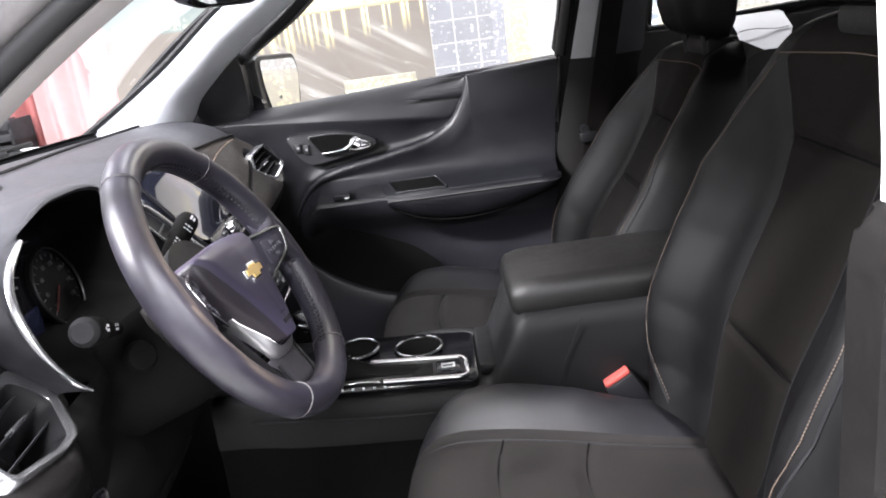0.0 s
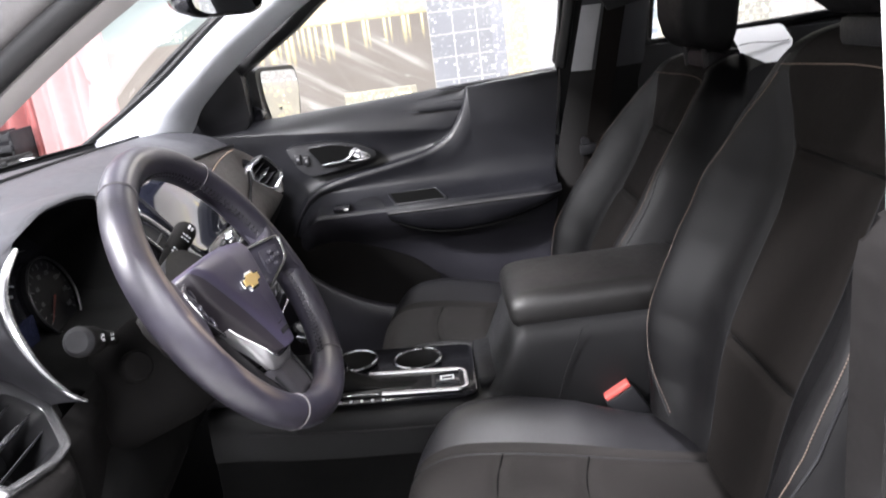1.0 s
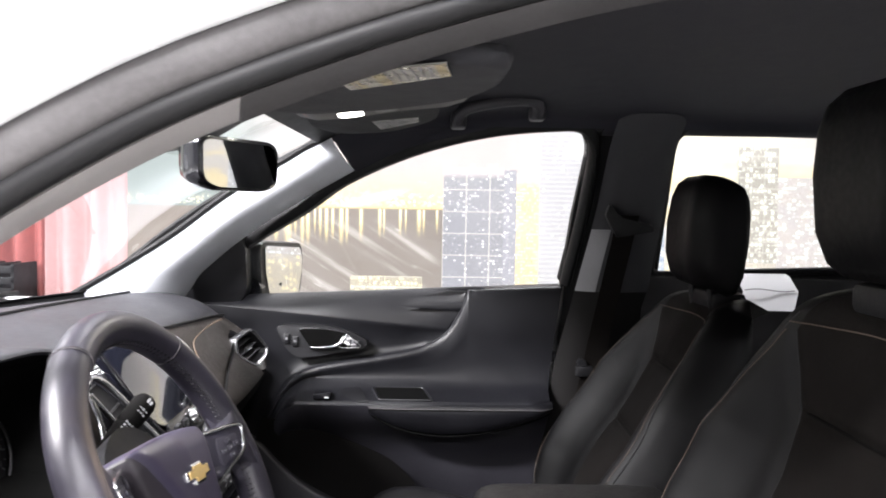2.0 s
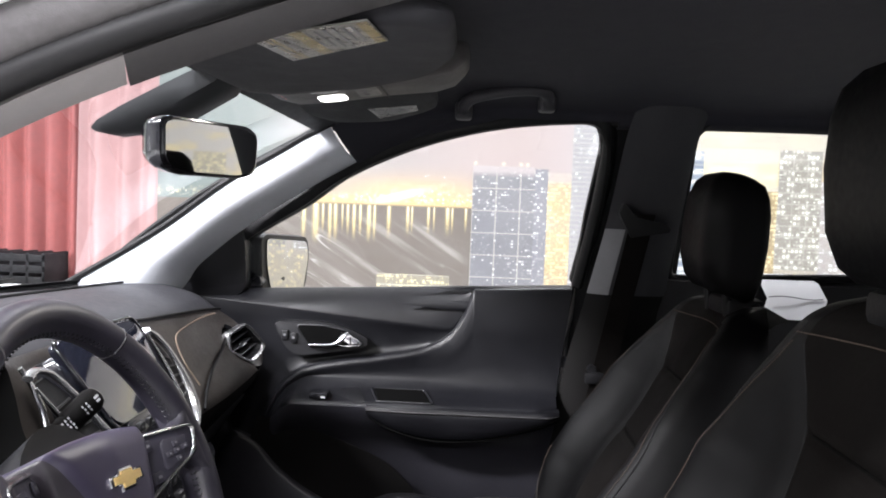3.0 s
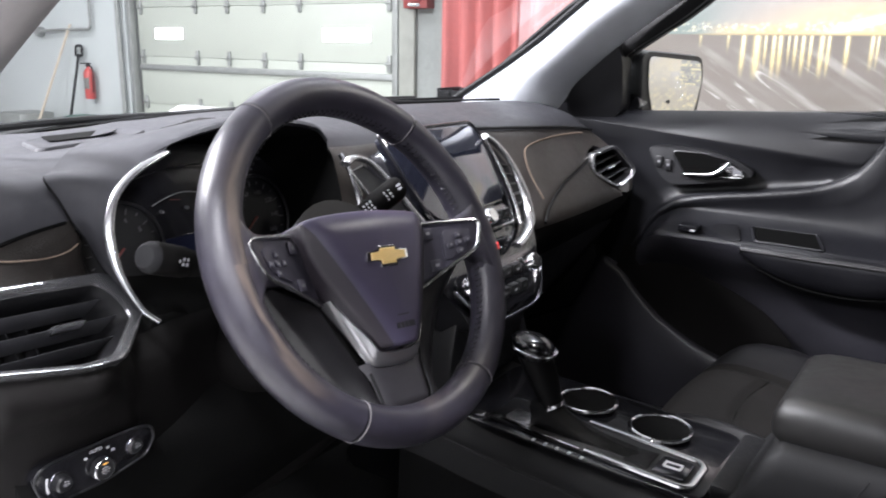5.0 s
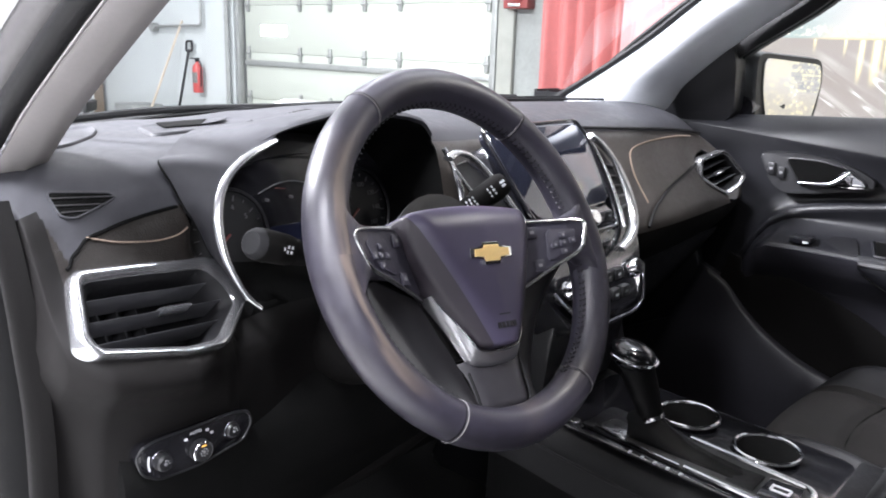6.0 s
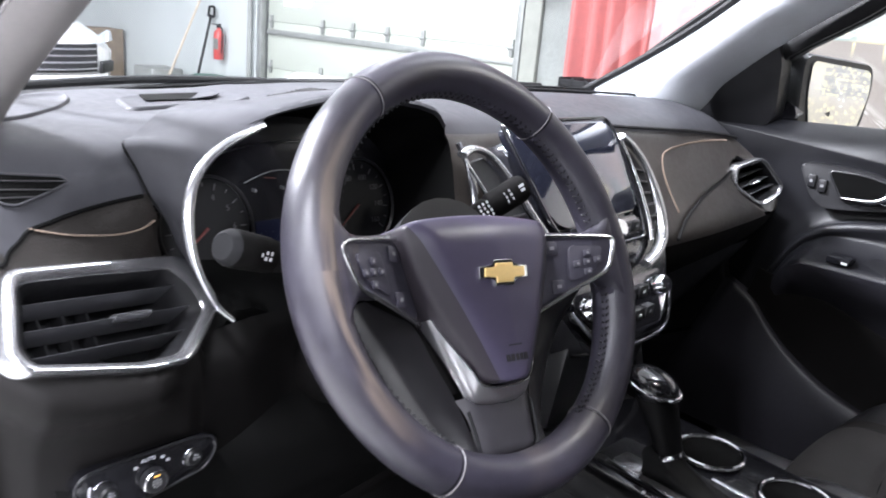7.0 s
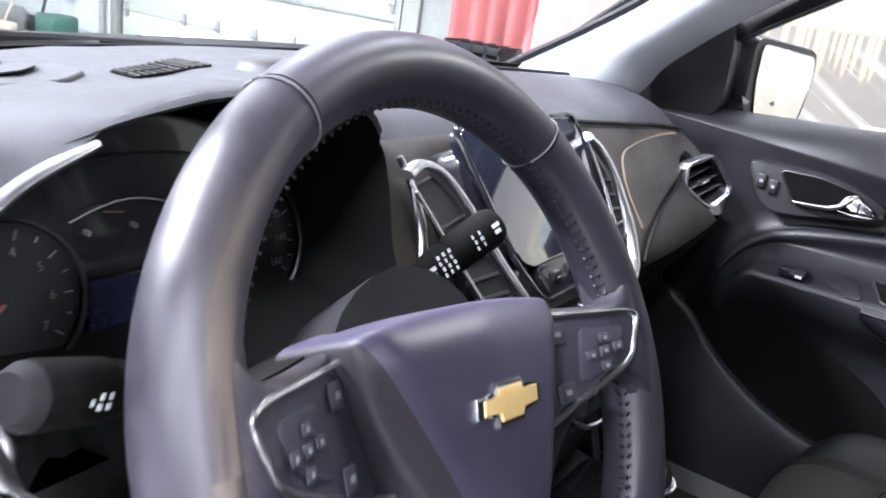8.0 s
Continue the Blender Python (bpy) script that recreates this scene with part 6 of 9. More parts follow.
# air outlets
def side_vent(side):
    outer, inner = VENTS[side]
    nrm = V(1, 0.3, 0.9).normalized() if side < 0 else V(1, -0.33, 0.15).normalized()
    at = lambda p, d=0.0: V(vent_x(*p), p[0], p[1]) + nrm * d
    o = rounded([at(p, 0.004) for p in outer], 0.010, 5)
    i = rounded([at(p, 0.002) for p in inner], 0.008, 5)
    core = rounded([at(p, -0.008) for p in swollen(inner, 0.90)], 0.008, 5)
    deep = [p - nrm * 0.045 for p in core]
    vent = part("air_vent", loft(B(), [i, core, deep], closed=True), DARK, dash, "side air vent with a chrome surround", sharp=60)
    bm = B()
    loft(bm, [[p - nrm * 0.014 for p in o], o, [a.lerp(b, 0.22) + nrm * 0.0034 for a, b in zip(o, i)], [a.lerp(b, 0.55) + nrm * 0.0036 for a, b in zip(o, i)], [a.lerp(b, 0.85) + nrm * 0.0012 for a, b in zip(o, i)], i, [p - nrm * 0.010 for p in i]], closed=True)
    part("surround", bm, SILVER, vent, "satin chrome vent surround", sharp=60)
    part("back", prism(B(), deep, nrm * -0.003), DARK, vent)
    ys, zs = [p[0] for p in inner], [p[1] for p in inner]
    y0, y1, z0, z1 = min(ys), max(ys), min(zs), max(zs)
    lean = -0.125 if side < 0 else 0.30

    def span(level, depth):
        """The ends of a slat that crosses the opening at a height, within the outline."""
        line = [(y, level + lean * (y - 0.5 * (y0 + y1))) for y in [lerp(y0, y1, k / 80) for k in range(81)]]
        inside = [p for p in line if within(inner, *p)]
        return (at(inside[0], depth), at(inside[-1], depth)) if len(inside) > 3 else None

    mid = 0.5 * (z0 + z1)
    gap = 0.0145 if side < 0 else 0.019
    for k in (-1, 0, 1):
        ends = span(mid + gap * k + (0.001 if side < 0 else 0.0), -0.010)
        if not ends:
            continue
        a, b = ends
        drop = V(0, 0, 1) - nrm * nrm.z
        rows = [[p + nrm * d + drop * h for d, h in ((0.004, 0.0009), (0.005, 0.0), (0.004, -0.0009), (-0.022, -0.0030), (-0.022, -0.0012))] for p in (a, b)]
        sl = part("slat", loft(B(), rows, closed=True, cap=True), SLATGREY, vent)
        if k == 0:
            m = a.lerp(b, 0.60 if side < 0 else 0.5)
            t = (b - a).normalized()
            half = 0.016 if side < 0 else 0.009
            part("thumb_tab", loft(B(), [[m + t * u + nrm * d + drop * h for d, h in ((0.008, 0.0022), (0.010, 0.0), (0.008, -0.0022), (-0.002, -0.0034), (-0.002, 0.0034))] for u in (-half, -half * 0.8, half * 0.8, half)], closed=True, cap=True), SILVER, sl, "grey thumb tab")
    for k in range(4):
        y = lerp(y0, y1, (k + 0.9) / (8.0 if side < 0 else 4.8))
        zz = [z for z in [lerp(z0, z1, q / 40) for q in range(41)] if within(swollen(inner, 0.92), y, z)]
        if len(zz) > 2:
            p, q = at((y, zz[0]), -0.034), at((y, zz[-1]), -0.034)
            part("vane", loft(B(), [[r + V(0, e, 0) + nrm * d for e, d in ((-0.0008, 0.004), (0.0008, 0.004), (0.0008, -0.012), (-0.0008, -0.012))] for r in (p, q)], closed=True, cap=True), DARK, vent)


for sd in (-1, 1):
    side_vent(sd)

# demister louvre at the dashboard's end
LOU = [(-0.6705, 1.0385), (-0.622, 1.035), (-0.6175, 1.031), (-0.632, 1.026), (-0.657, 1.0185), (-0.668, 1.0215)]
lou = part("demister", prism(B(), rounded([dash_at(y, z, 0.0008) for y, z in LOU], 0.005), (0.001, 0, 0.0013)), CUPBLACK, dash, "slatted demister outlet")
part("demister_rim", tube(B(), rounded([dash_at(y, z, 0.0022) for y, z in LOU], 0.005), 0.0010, 6, closed=True), TOPSKIN, lou)
for ya, za, yb, zb in ((-0.6695, 1.0335, -0.6190, 1.0315), (-0.6690, 1.0285, -0.6300, 1.0268), (-0.6665, 1.0240, -0.6430, 1.0232)):
    part("slat", tube(B(), [dash_at(ya, za, 0.0030), dash_at(yb, zb, 0.0030)], 0.0007, 6), SOFT, lou)


# speaker cover, sensor tray, louvres and light sensor on top
def top_pt(x, y, lift=0.0):
    """A point on the dashboard's top at x and y."""
    cur = dash_row(y, (0, 3))
    for a, b in zip(cur, cur[1:]):
        if a.x <= x <= b.x:
            return a.lerp(b, (x - a.x) / max(1e-6, b.x - a.x)) + V(0, 0, lift)
    return V(x, y, cur[-1].z + lift)


def slab(outline, lift, rim, material, parent, name, label="", r=0.012):
    """A raised field on the dashboard top with a soft edge and a flat or hollow middle."""
    ring = rounded([(x, y, 0) for x, y in outline], r, 4)
    c = sum(ring, V(0, 0, 0)) / len(ring)
    rows = [[top_pt(lerp(c.x, p.x, k), lerp(c.y, p.y, k), h) for p in ring] for k, h in ((1.0, 0.0), (0.985, lift * 0.7), (0.96, lift), (0.93, lift), (0.90, rim), (0.6, rim), (0.3, rim), (0.05, rim))]
    bm = loft(B(), rows, closed=True)
    bm.faces.new([bm.verts.new(p) for p in rows[-1]])
    return part(name, bm, material, parent, label, sharp=60)


slab([(-0.30, -0.645), (-0.325, -0.60), (-0.385, -0.547), (-0.44, -0.515), (-0.485, -0.50), (-0.488, -0.53), (-0.44, -0.60), (-0.38, -0.65)], 0.0030, 0.0010, TOPSKIN, dash, "speaker_cover", "slightly raised speaker cover", 0.02)
tray = slab([(-0.360, -0.496), (-0.352, -0.488), (-0.398, -0.345), (-0.440, -0.300), (-0.498, -0.300), (-0.480, -0.400), (-0.440, -0.470)], 0.0040, 0.0030, TOPSKIN, dash, "top_tray", "raised sensor tray on the dashboard top", 0.016)
hole = rounded([(-0.403, -0.454, 0), (-0.417, -0.396, 0), (-0.482, -0.347, 0), (-0.456, -0.435, 0)], 0.005, 3)
# Thin black plate on the tray: painted shade of a hollow.
part("hollow", prism(B(), [top_pt(p.x, p.y, 0.0045) for p in hole], (0, 0, 0.0006)), CUPBLACK, tray)
part("hollow_side", solid(loft(B(), [[top_pt(x, y, 0.0048) for x, y in ((-0.418, -0.397), (-0.450, -0.372), (-0.480, -0.349))], [top_pt(x, y, 0.0075) for x, y in ((-0.424, -0.365), (-0.448, -0.340), (-0.468, -0.330))]]), 0.001), TOPSKIN, tray, "pale sloping side of the hollow")
GRL = [(-0.408, -0.280), (-0.422, -0.186), (-0.474, -0.186), (-0.446, -0.278)]
grl = part("centre_louvre", prism(B(), rounded([top_pt(x, y, 0.0008) for x, y in GRL], 0.005), (0, 0, 0.001)), CUPBLACK, dash, "demister grille on the dashboard top")
for k in range(10):
    t = (k + 0.5) / 10
    part("slat", tube(B(), [top_pt(lerp(-0.408, -0.420, t), lerp(-0.278, -0.188, t), 0.0020), top_pt(lerp(-0.446, -0.472, t), lerp(-0.276, -0.188, t), 0.0020)], 0.0014, 6), LOWSKIN, grl)
part("grille_bar", tube(B(), [top_pt(lerp(-0.424, -0.440, t), lerp(-0.278, -0.188, t), 0.0022) for t in (0, 0.5, 1)], 0.0012, 6), LOWSKIN, grl)
rows = []
for k, h in ((1.0, 0.0), (0.92, 0.006), (0.75, 0.011), (0.5, 0.0135), (0.2, 0.0145)):
    rows.append([top_pt(-0.392 + 0.030 * k * math.cos(a), -0.146 + 0.034 * k * math.sin(a), h * 0.8) for a in [2 * math.pi * i / 20 for i in range(20)]])
part("light_sensor", loft(B(), rows, closed=True, cap=True), SOFT, dash, "domed light sensor", sharp=60)

# instrument cluster
face_x = lambda z: -0.262 + 0.25 * (1.0 - z)
cl = part("cluster_face", prism(B(), rounded([(face_x(z), y, z) for y, z in ((-0.528, 1.015), (-0.49, 1.048), (-0.37, 1.066), (-0.27, 1.048), (-0.232, 1.01), (-0.24, 0.945), (-0.52, 0.945))], 0.02), (-0.01, 0, 0)), GLOSS, dash, "dark instrument cluster with two dials")


def dial(cy, cz, r, marks, a0, a1, needle, words):
    c = V(face_x(cz) + 0.003, cy, cz)
    up, side = V(-0.243, 0, 0.97), V(0, 1, 0)
    d = part("dial", cyl(B(), c, c + V(0.006, 0, 0.0015), r, 36), DARK, cl)
    ring = [c + V(0.010, 0, 0.002) + (side * math.sin(a) + up * math.cos(a)) * r * 1.04 for a in [2 * math.pi * i / 40 for i in range(40)]]
    part("ring", tube(B(), ring, 0.0016, 6, closed=True, up=(1, 0, 0)), PLASTIC, d)
    bm = B()
    for i in range(marks):
        a = radians(lerp(a0, a1, i / (marks - 1)))
        w = side * math.sin(a) + up * math.cos(a)
        q = c + V(0.0078, 0, 0.002) + w * r * 0.90
        tube(bm, [q, q - w * r * (0.13 if i % 2 == 0 else 0.07)], 0.0007, 4)
    part("scale_marks", bm, DIALMARK, d)["kind"] = "stuff"
    for i, tx in enumerate(words):
        a = radians(lerp(a0, a1, i / (len(words) - 1)))
        q = c + V(0.0085, 0, 0.002) + (side * math.sin(a) + up * math.cos(a)) * r * 0.62
        writing(tx, q, side, up, r * 0.17, DIALMARK, d)
    a = radians(needle)
    w = side * math.sin(a) + up * math.cos(a)
    part("needle", tube(B(), [c + V(0.010, 0, 0.002), c + V(0.010, 0, 0.002) + w * r * 0.82], [0.0016, 0.0006], 6), NEEDLE, d, "red needle")


def writing(text, at, right, up, size, material, parent, name="writing"):
    cu = bpy.data.curves.new(name, "FONT")
    cu.body, cu.size, cu.align_x, cu.align_y, cu.extrude = text, size, "CENTER", "CENTER", 0.0002
    tmp = bpy.data.objects.new(name, cu)
    me = bpy.data.meshes.new_from_object(tmp)
    bpy.data.objects.remove(tmp)
    me.name = name
    right, up = Vector(right).normalized(), Vector(up).normalized()
    out = right.cross(up)
    m = Matrix.Translation(at) @ Matrix((right, up, out)).transposed().to_4x4()
    root = parent
    while root.parent:
        root = root.parent
    me.transform(ROOTS[root.name].inverted() @ m)
    me.materials.clear()
    me.materials.append(material)
    ob = new(name, me)
    ob.parent = parent
    return ob


dial(-0.478, 0.967, 0.046, 15, -130, 130, -128, ("0", "1", "2", "3", "4", "5", "6", "7"))
dial(-0.296, 0.970, 0.048, 17, -130, 130, -128, ("20", "40", "60", "80", "100", "120", "140", "160"))
part("info_screen", box(B(), (face_x(0.952) + 0.002, -0.425, 0.935), (face_x(0.952) + 0.006, -0.350, 0.968), 0.001), surface("dim_blue_screen", (0.010, 0.012, 0.028), 0.2, vary=0.1), cl, "dim blue information screen")
part("fuel_gauge", tube(B(), [(face_x(1.005) + 0.006, lerp(-0.43, -0.35, i / 8), 1.004 + 0.010 * math.sin(math.pi * i / 8)) for i in range(9)], 0.0007, 5), GREYMARK, cl)
part("gauge_needle", tube(B(), [(face_x(1.005) + 0.007, -0.408, 1.008), (face_x(1.005) + 0.007, -0.394, 1.006)], 0.0006, 5), NEEDLE, cl)
for y in (-0.418, -0.385, -0.362):
    part("gauge_mark", box(B(), (face_x(1.012) + 0.004, y - 0.001, 0.994), (face_x(1.012) + 0.010, y + 0.001, 0.997)), GREYMARK, cl)
part("lens_arc", tube(B(), crom([(face_x(0.985) + 0.012, -0.52, 1.012), (face_x(1.02) + 0.012, -0.45, 1.036), (face_x(1.03) + 0.012, -0.38, 1.043), (face_x(1.02) + 0.012, -0.31, 1.036)]), 0.0007, 6), PLASTIC, cl)
# bright strip round the cluster's outer side and right side
strip = crom([(-0.183, -0.463, 1.071), (-0.176, -0.505, 1.057), (-0.168, -0.533, 1.038), (-0.157, -0.548, 1.012), (-0.143, -0.551, 0.978), (-0.128, -0.543, 0.946), (-0.120, -0.530, 0.930)], 8)
# the hood's shell: from the seam on the corner and the crease on the top to the bright strip and the lip
lip = crom([(-0.120, -0.530, 0.930), (-0.128, -0.543, 0.946), (-0.143, -0.551, 0.978), (-0.150, -0.551, 0.995), (-0.157, -0.548, 1.012), (-0.163, -0.541, 1.025), (-0.168, -0.533, 1.038), (-0.172, -0.520, 1.048), (-0.176, -0.505, 1.057), (-0.183, -0.463, 1.071), on_dash(-0.42, 3, 0.001), on_dash(-0.36, 3, 0.001)], 5)
crease = crom([(-0.168, -0.512, 0.922), (-0.182, -0.518, 0.945), (-0.195, -0.530, 0.967), (-0.194, -0.541, 0.990), (-0.193, -0.550, 1.006), (-0.192, -0.559, 1.019), (-0.194, -0.569, 1.041), (-0.203, -0.574, 1.058), top_pt(-0.232, -0.547), top_pt(-0.272, -0.506), top_pt(-0.325, -0.452), top_pt(-0.39, -0.37)], 5)
rows = []
for i, (a, b) in enumerate(zip(crease, lip)):
    top = max(0.0, min(1.0, (i - 30) / 10))
    row = [a - V(0, 0, 0.004)]
    for k in range(9):
        t = k / 8
        p = a.lerp(b, t)
        swell = 4 * t * (1 - t)
        p += V(0, -0.0035, 0.004) * swell
        if top > 0:
            p.z = lerp(p.z, max(p.z, top_pt(p.x, p.y).z + 0.0035 * (1 - t)), top)
        row.append(p + V(0, -0.0015 * (1 - top), 0.0025 * top) * (1 - t))
    rows.append(row)
part("hood_side", loft(B(), rows), TOPSKIN, dash, "soft outer side of the instrument hood", sharp=60)
part("seam", tube(B(), [p + V(0.0005, -0.0012, 0.0) for p in crease[6:37]], 0.0010, 6), CUPBLACK, dash)
part("bright_strip", tube(B(), [p + V(0.003, 0, 0.001) for p in strip], [table(i / (len(strip) - 1), [(0.0, 0.0030), (0.12, 0.0046), (0.55, 0.0048), (0.75, 0.0036), (1.0, 0.0024)]) for i in range(len(strip))], 10, flat=0.8), SILVER, dash, "satin chrome strip round the instrument hood")
strip = crom([(-0.176, -0.222, 1.046), (-0.164, -0.214, 1.020), (-0.150, -0.216, 0.990), (-0.138, -0.226, 0.955), (-0.13, -0.236, 0.93)], 6)
part("bright_strip", tube(B(), [p + V(0.003, 0, 0.001) for p in strip], 0.0045, 10, flat=0.7), SATIN, dash)

# centre stack: screen, vents in chrome arcs, controls
sx = lambda z: -0.178 + 0.58 * (1.05 - z)
stack = thing("centre_stack", (-0.14, 0.0, 0.8), "black centre stack with a touch screen and chrome arcs", "centre console")
part("stack_body", prism(B(), rounded([(sx(z) - 0.008, y, z) for y, z in ((-0.135, 1.045), (0.09, 1.045), (0.150, 0.95), (0.145, 0.89), (0.08, 0.81), (-0.10, 0.81), (-0.135, 0.87), (-0.135, 0.93))], 0.02), (-0.05, 0, -0.025), 0.004), GLOSS, stack, "gloss black stack body")
part("screen", prism(B(), rounded([(sx(z) + 0.006, y, z) for y, z in ((-0.140, 1.062), (0.078, 1.062), (0.089, 1.046), (0.092, 0.966), (0.080, 0.953), (-0.085, 0.949), (-0.104, 0.960))], 0.012), (-0.012, 0, -0.007), 0.002), SCREEN, stack, "dark glossy touch screen")
part("screen_rim", tube(B(), rounded([(sx(z) + 0.005, y, z) for y, z in ((-0.143, 1.065), (0.081, 1.065), (0.093, 1.047), (0.096, 0.960), (0.084, 0.920), (-0.080, 0.920), (-0.108, 0.955))], 0.012), 0.0028, 8, closed=True, up=(1, 0, 0)), GLOSS, stack)


def arc_vent(side):
    """A tall vent in a chrome arc beside the screen."""
    s = side
    out = [(0.100, 1.042), (0.122, 1.029), (0.140, 1.003), (0.144, 0.970), (0.137, 0.940), (0.121, 0.916), (0.090, 0.900), (0.058, 0.892)]
    inn = [(0.099, 1.038), (0.105, 1.007), (0.107, 0.975), (0.103, 0.941), (0.094, 0.916)]
    if s < 0:
        out = [(0.226, 1.036), (0.205, 1.041), (0.180, 1.032), (0.158, 1.005), (0.134, 0.960), (0.112, 0.928)]
        inn = [(0.220, 1.024), (0.207, 0.998), (0.192, 0.968), (0.176, 0.940)]
    P = lambda y, z, d=0.0: V(sx(z) + 0.004 + d, s * y, z)
    v = part("arc_vent", tube(B(), [P(y, z, 0.004) for y, z in [(p.x, p.y) for p in crom([(a, b, 0) for a, b in out], 6)]], 0.0086 if s > 0 else 0.0066, 12, flat=0.6), SILVER, stack, "tall air vent in a chrome arc")
    part("arc", tube(B(), [P(y, z, 0.004) for y, z in [(p.x, p.y) for p in crom([(a, b, 0) for a, b in inn], 6)]], 0.0032, 12, flat=0.6), SILVER, v)
    if s > 0:
        hole = [(0.104, 1.030), (0.121, 1.018), (0.135, 0.995), (0.138, 0.968), (0.130, 0.940), (0.112, 0.916), (0.100, 0.918), (0.107, 0.950), (0.109, 0.985)]
    else:
        hole = [(0.215, 1.026), (0.190, 1.030), (0.165, 1.008), (0.142, 0.965), (0.122, 0.935), (0.175, 0.935), (0.200, 0.985)]
    part("throat", prism(B(), [P(y, z, 0.0) for y, z in hole], (-0.004, 0, 0)), DARK, v)
    for k in range(5):
        t = 0.15 + 0.17 * k
        a, b = P(lerp(0.108, 0.106, t) if s > 0 else lerp(0.175, 0.128, t), lerp(1.015, 0.925, t), 0.003), P(lerp(0.130, 0.130, t) if s > 0 else lerp(0.208, 0.182, t), lerp(1.008, 0.930, t), 0.003)
        part("slat", tube(B(), [a, b], 0.0018, 6), PLASTIC, v)


for sd in (1, -1):
    arc_vent(sd)
# buttons below the screen, hazard switch, climate panel
bar = part("button_bar", prism(B(), rounded([(sx(z) + 0.006, y, z) for y, z in ((-0.078, 0.948), (0.078, 0.948), (0.084, 0.936), (0.074, 0.921), (-0.068, 0.921))], 0.008), (-0.01, 0, -0.005), 0.002), GLOSS, stack)
c = V(sx(0.936) + 0.006, 0.016, 0.936)
part("volume_knob", cyl(B(), c, c + V(0.012, 0, 0.007), 0.013, 24, 0.0115, 0.002), CHROME, bar, "chrome volume knob")
for y in (-0.050, -0.020, 0.044, 0.066):
    part("button", box(B(), (sx(0.936) + 0.002, y - 0.009, 0.929), (sx(0.936) + 0.010, y + 0.009, 0.943), 0.003), PLASTIC, bar)
    part("button_mark", box(B(), (sx(0.936) + 0.0095, y - 0.003, 0.935), (sx(0.936) + 0.0108, y + 0.003, 0.937)), GREYMARK, bar)
hz = part("hazard_switch", box(B(), (sx(0.900) + 0.0, -0.03, 0.892), (sx(0.900) + 0.010, 0.040, 0.909), 0.003), GLOSS, stack)
part("hazard_mark", prism(B(), [(sx(0.900) + 0.0125, -0.004, 0.896), (sx(0.900) + 0.0125, 0.010, 0.896), (sx(0.900) + 0.0125, 0.003, 0.907)], (-0.004, 0, 0)), glowing("hazard_red", (0.8, 0.05, 0.05), 0.3), hz, "red hazard triangle")
cp = part("climate_panel", prism(B(), rounded([(sx(z) + 0.008, y, z) for y, z in ((-0.115, 0.884), (0.090, 0.884), (0.098, 0.864), (0.055, 0.826), (-0.080, 0.826), (-0.122, 0.860))], 0.012), (-0.014, 0, -0.008), 0.003), GLOSS, stack, "gloss black climate panel")
part("panel_rim", tube(B(), crom([(sx(z) + 0.009, y, z) for y, z in ((-0.128, 0.868), (-0.085, 0.823), (-0.012, 0.816), (0.060, 0.823), (0.104, 0.866))], 8), 0.0025, 8), SMOKE, cp)
for y in (0.070, -0.096):
    c = V(sx(0.866) + 0.008, y, 0.864)
    k = part("temperature_knob", cyl(B(), c, c + V(0.014, 0, 0.008), 0.014, 28, 0.012, 0.002), CHROME, cp, "chrome temperature knob")
    part("knob_face", cyl(B(), c + V(0.013, 0, 0.0075), c + V(0.0146, 0, 0.0084), 0.0098, 24), GLOSS, k)
for j in range(2):
    for i in range(4):
        y, z = -0.052 + 0.026 * i, 0.866 - 0.022 * j
        part("button", box(B(), (sx(z) + 0.004, y - 0.010, z - 0.008), (sx(z) + 0.0145, y + 0.010, z + 0.008), 0.002), PLASTIC, cp)
        part("button_mark", box(B(), (sx(z) + 0.014, y - 0.003, z - 0.0015), (sx(z) + 0.0153, y + 0.003, z + 0.0015)), WHITEMARK if (i + j) % 2 else GREYMARK, cp)
part("lower_trim", prism(B(), rounded([(-0.070, -0.11, 0.825), (-0.070, 0.09, 0.825), (-0.10, 0.10, 0.69), (-0.10, -0.09, 0.69)], 0.01), (-0.10, 0, 0), 0.004), PLASTIC, stack)

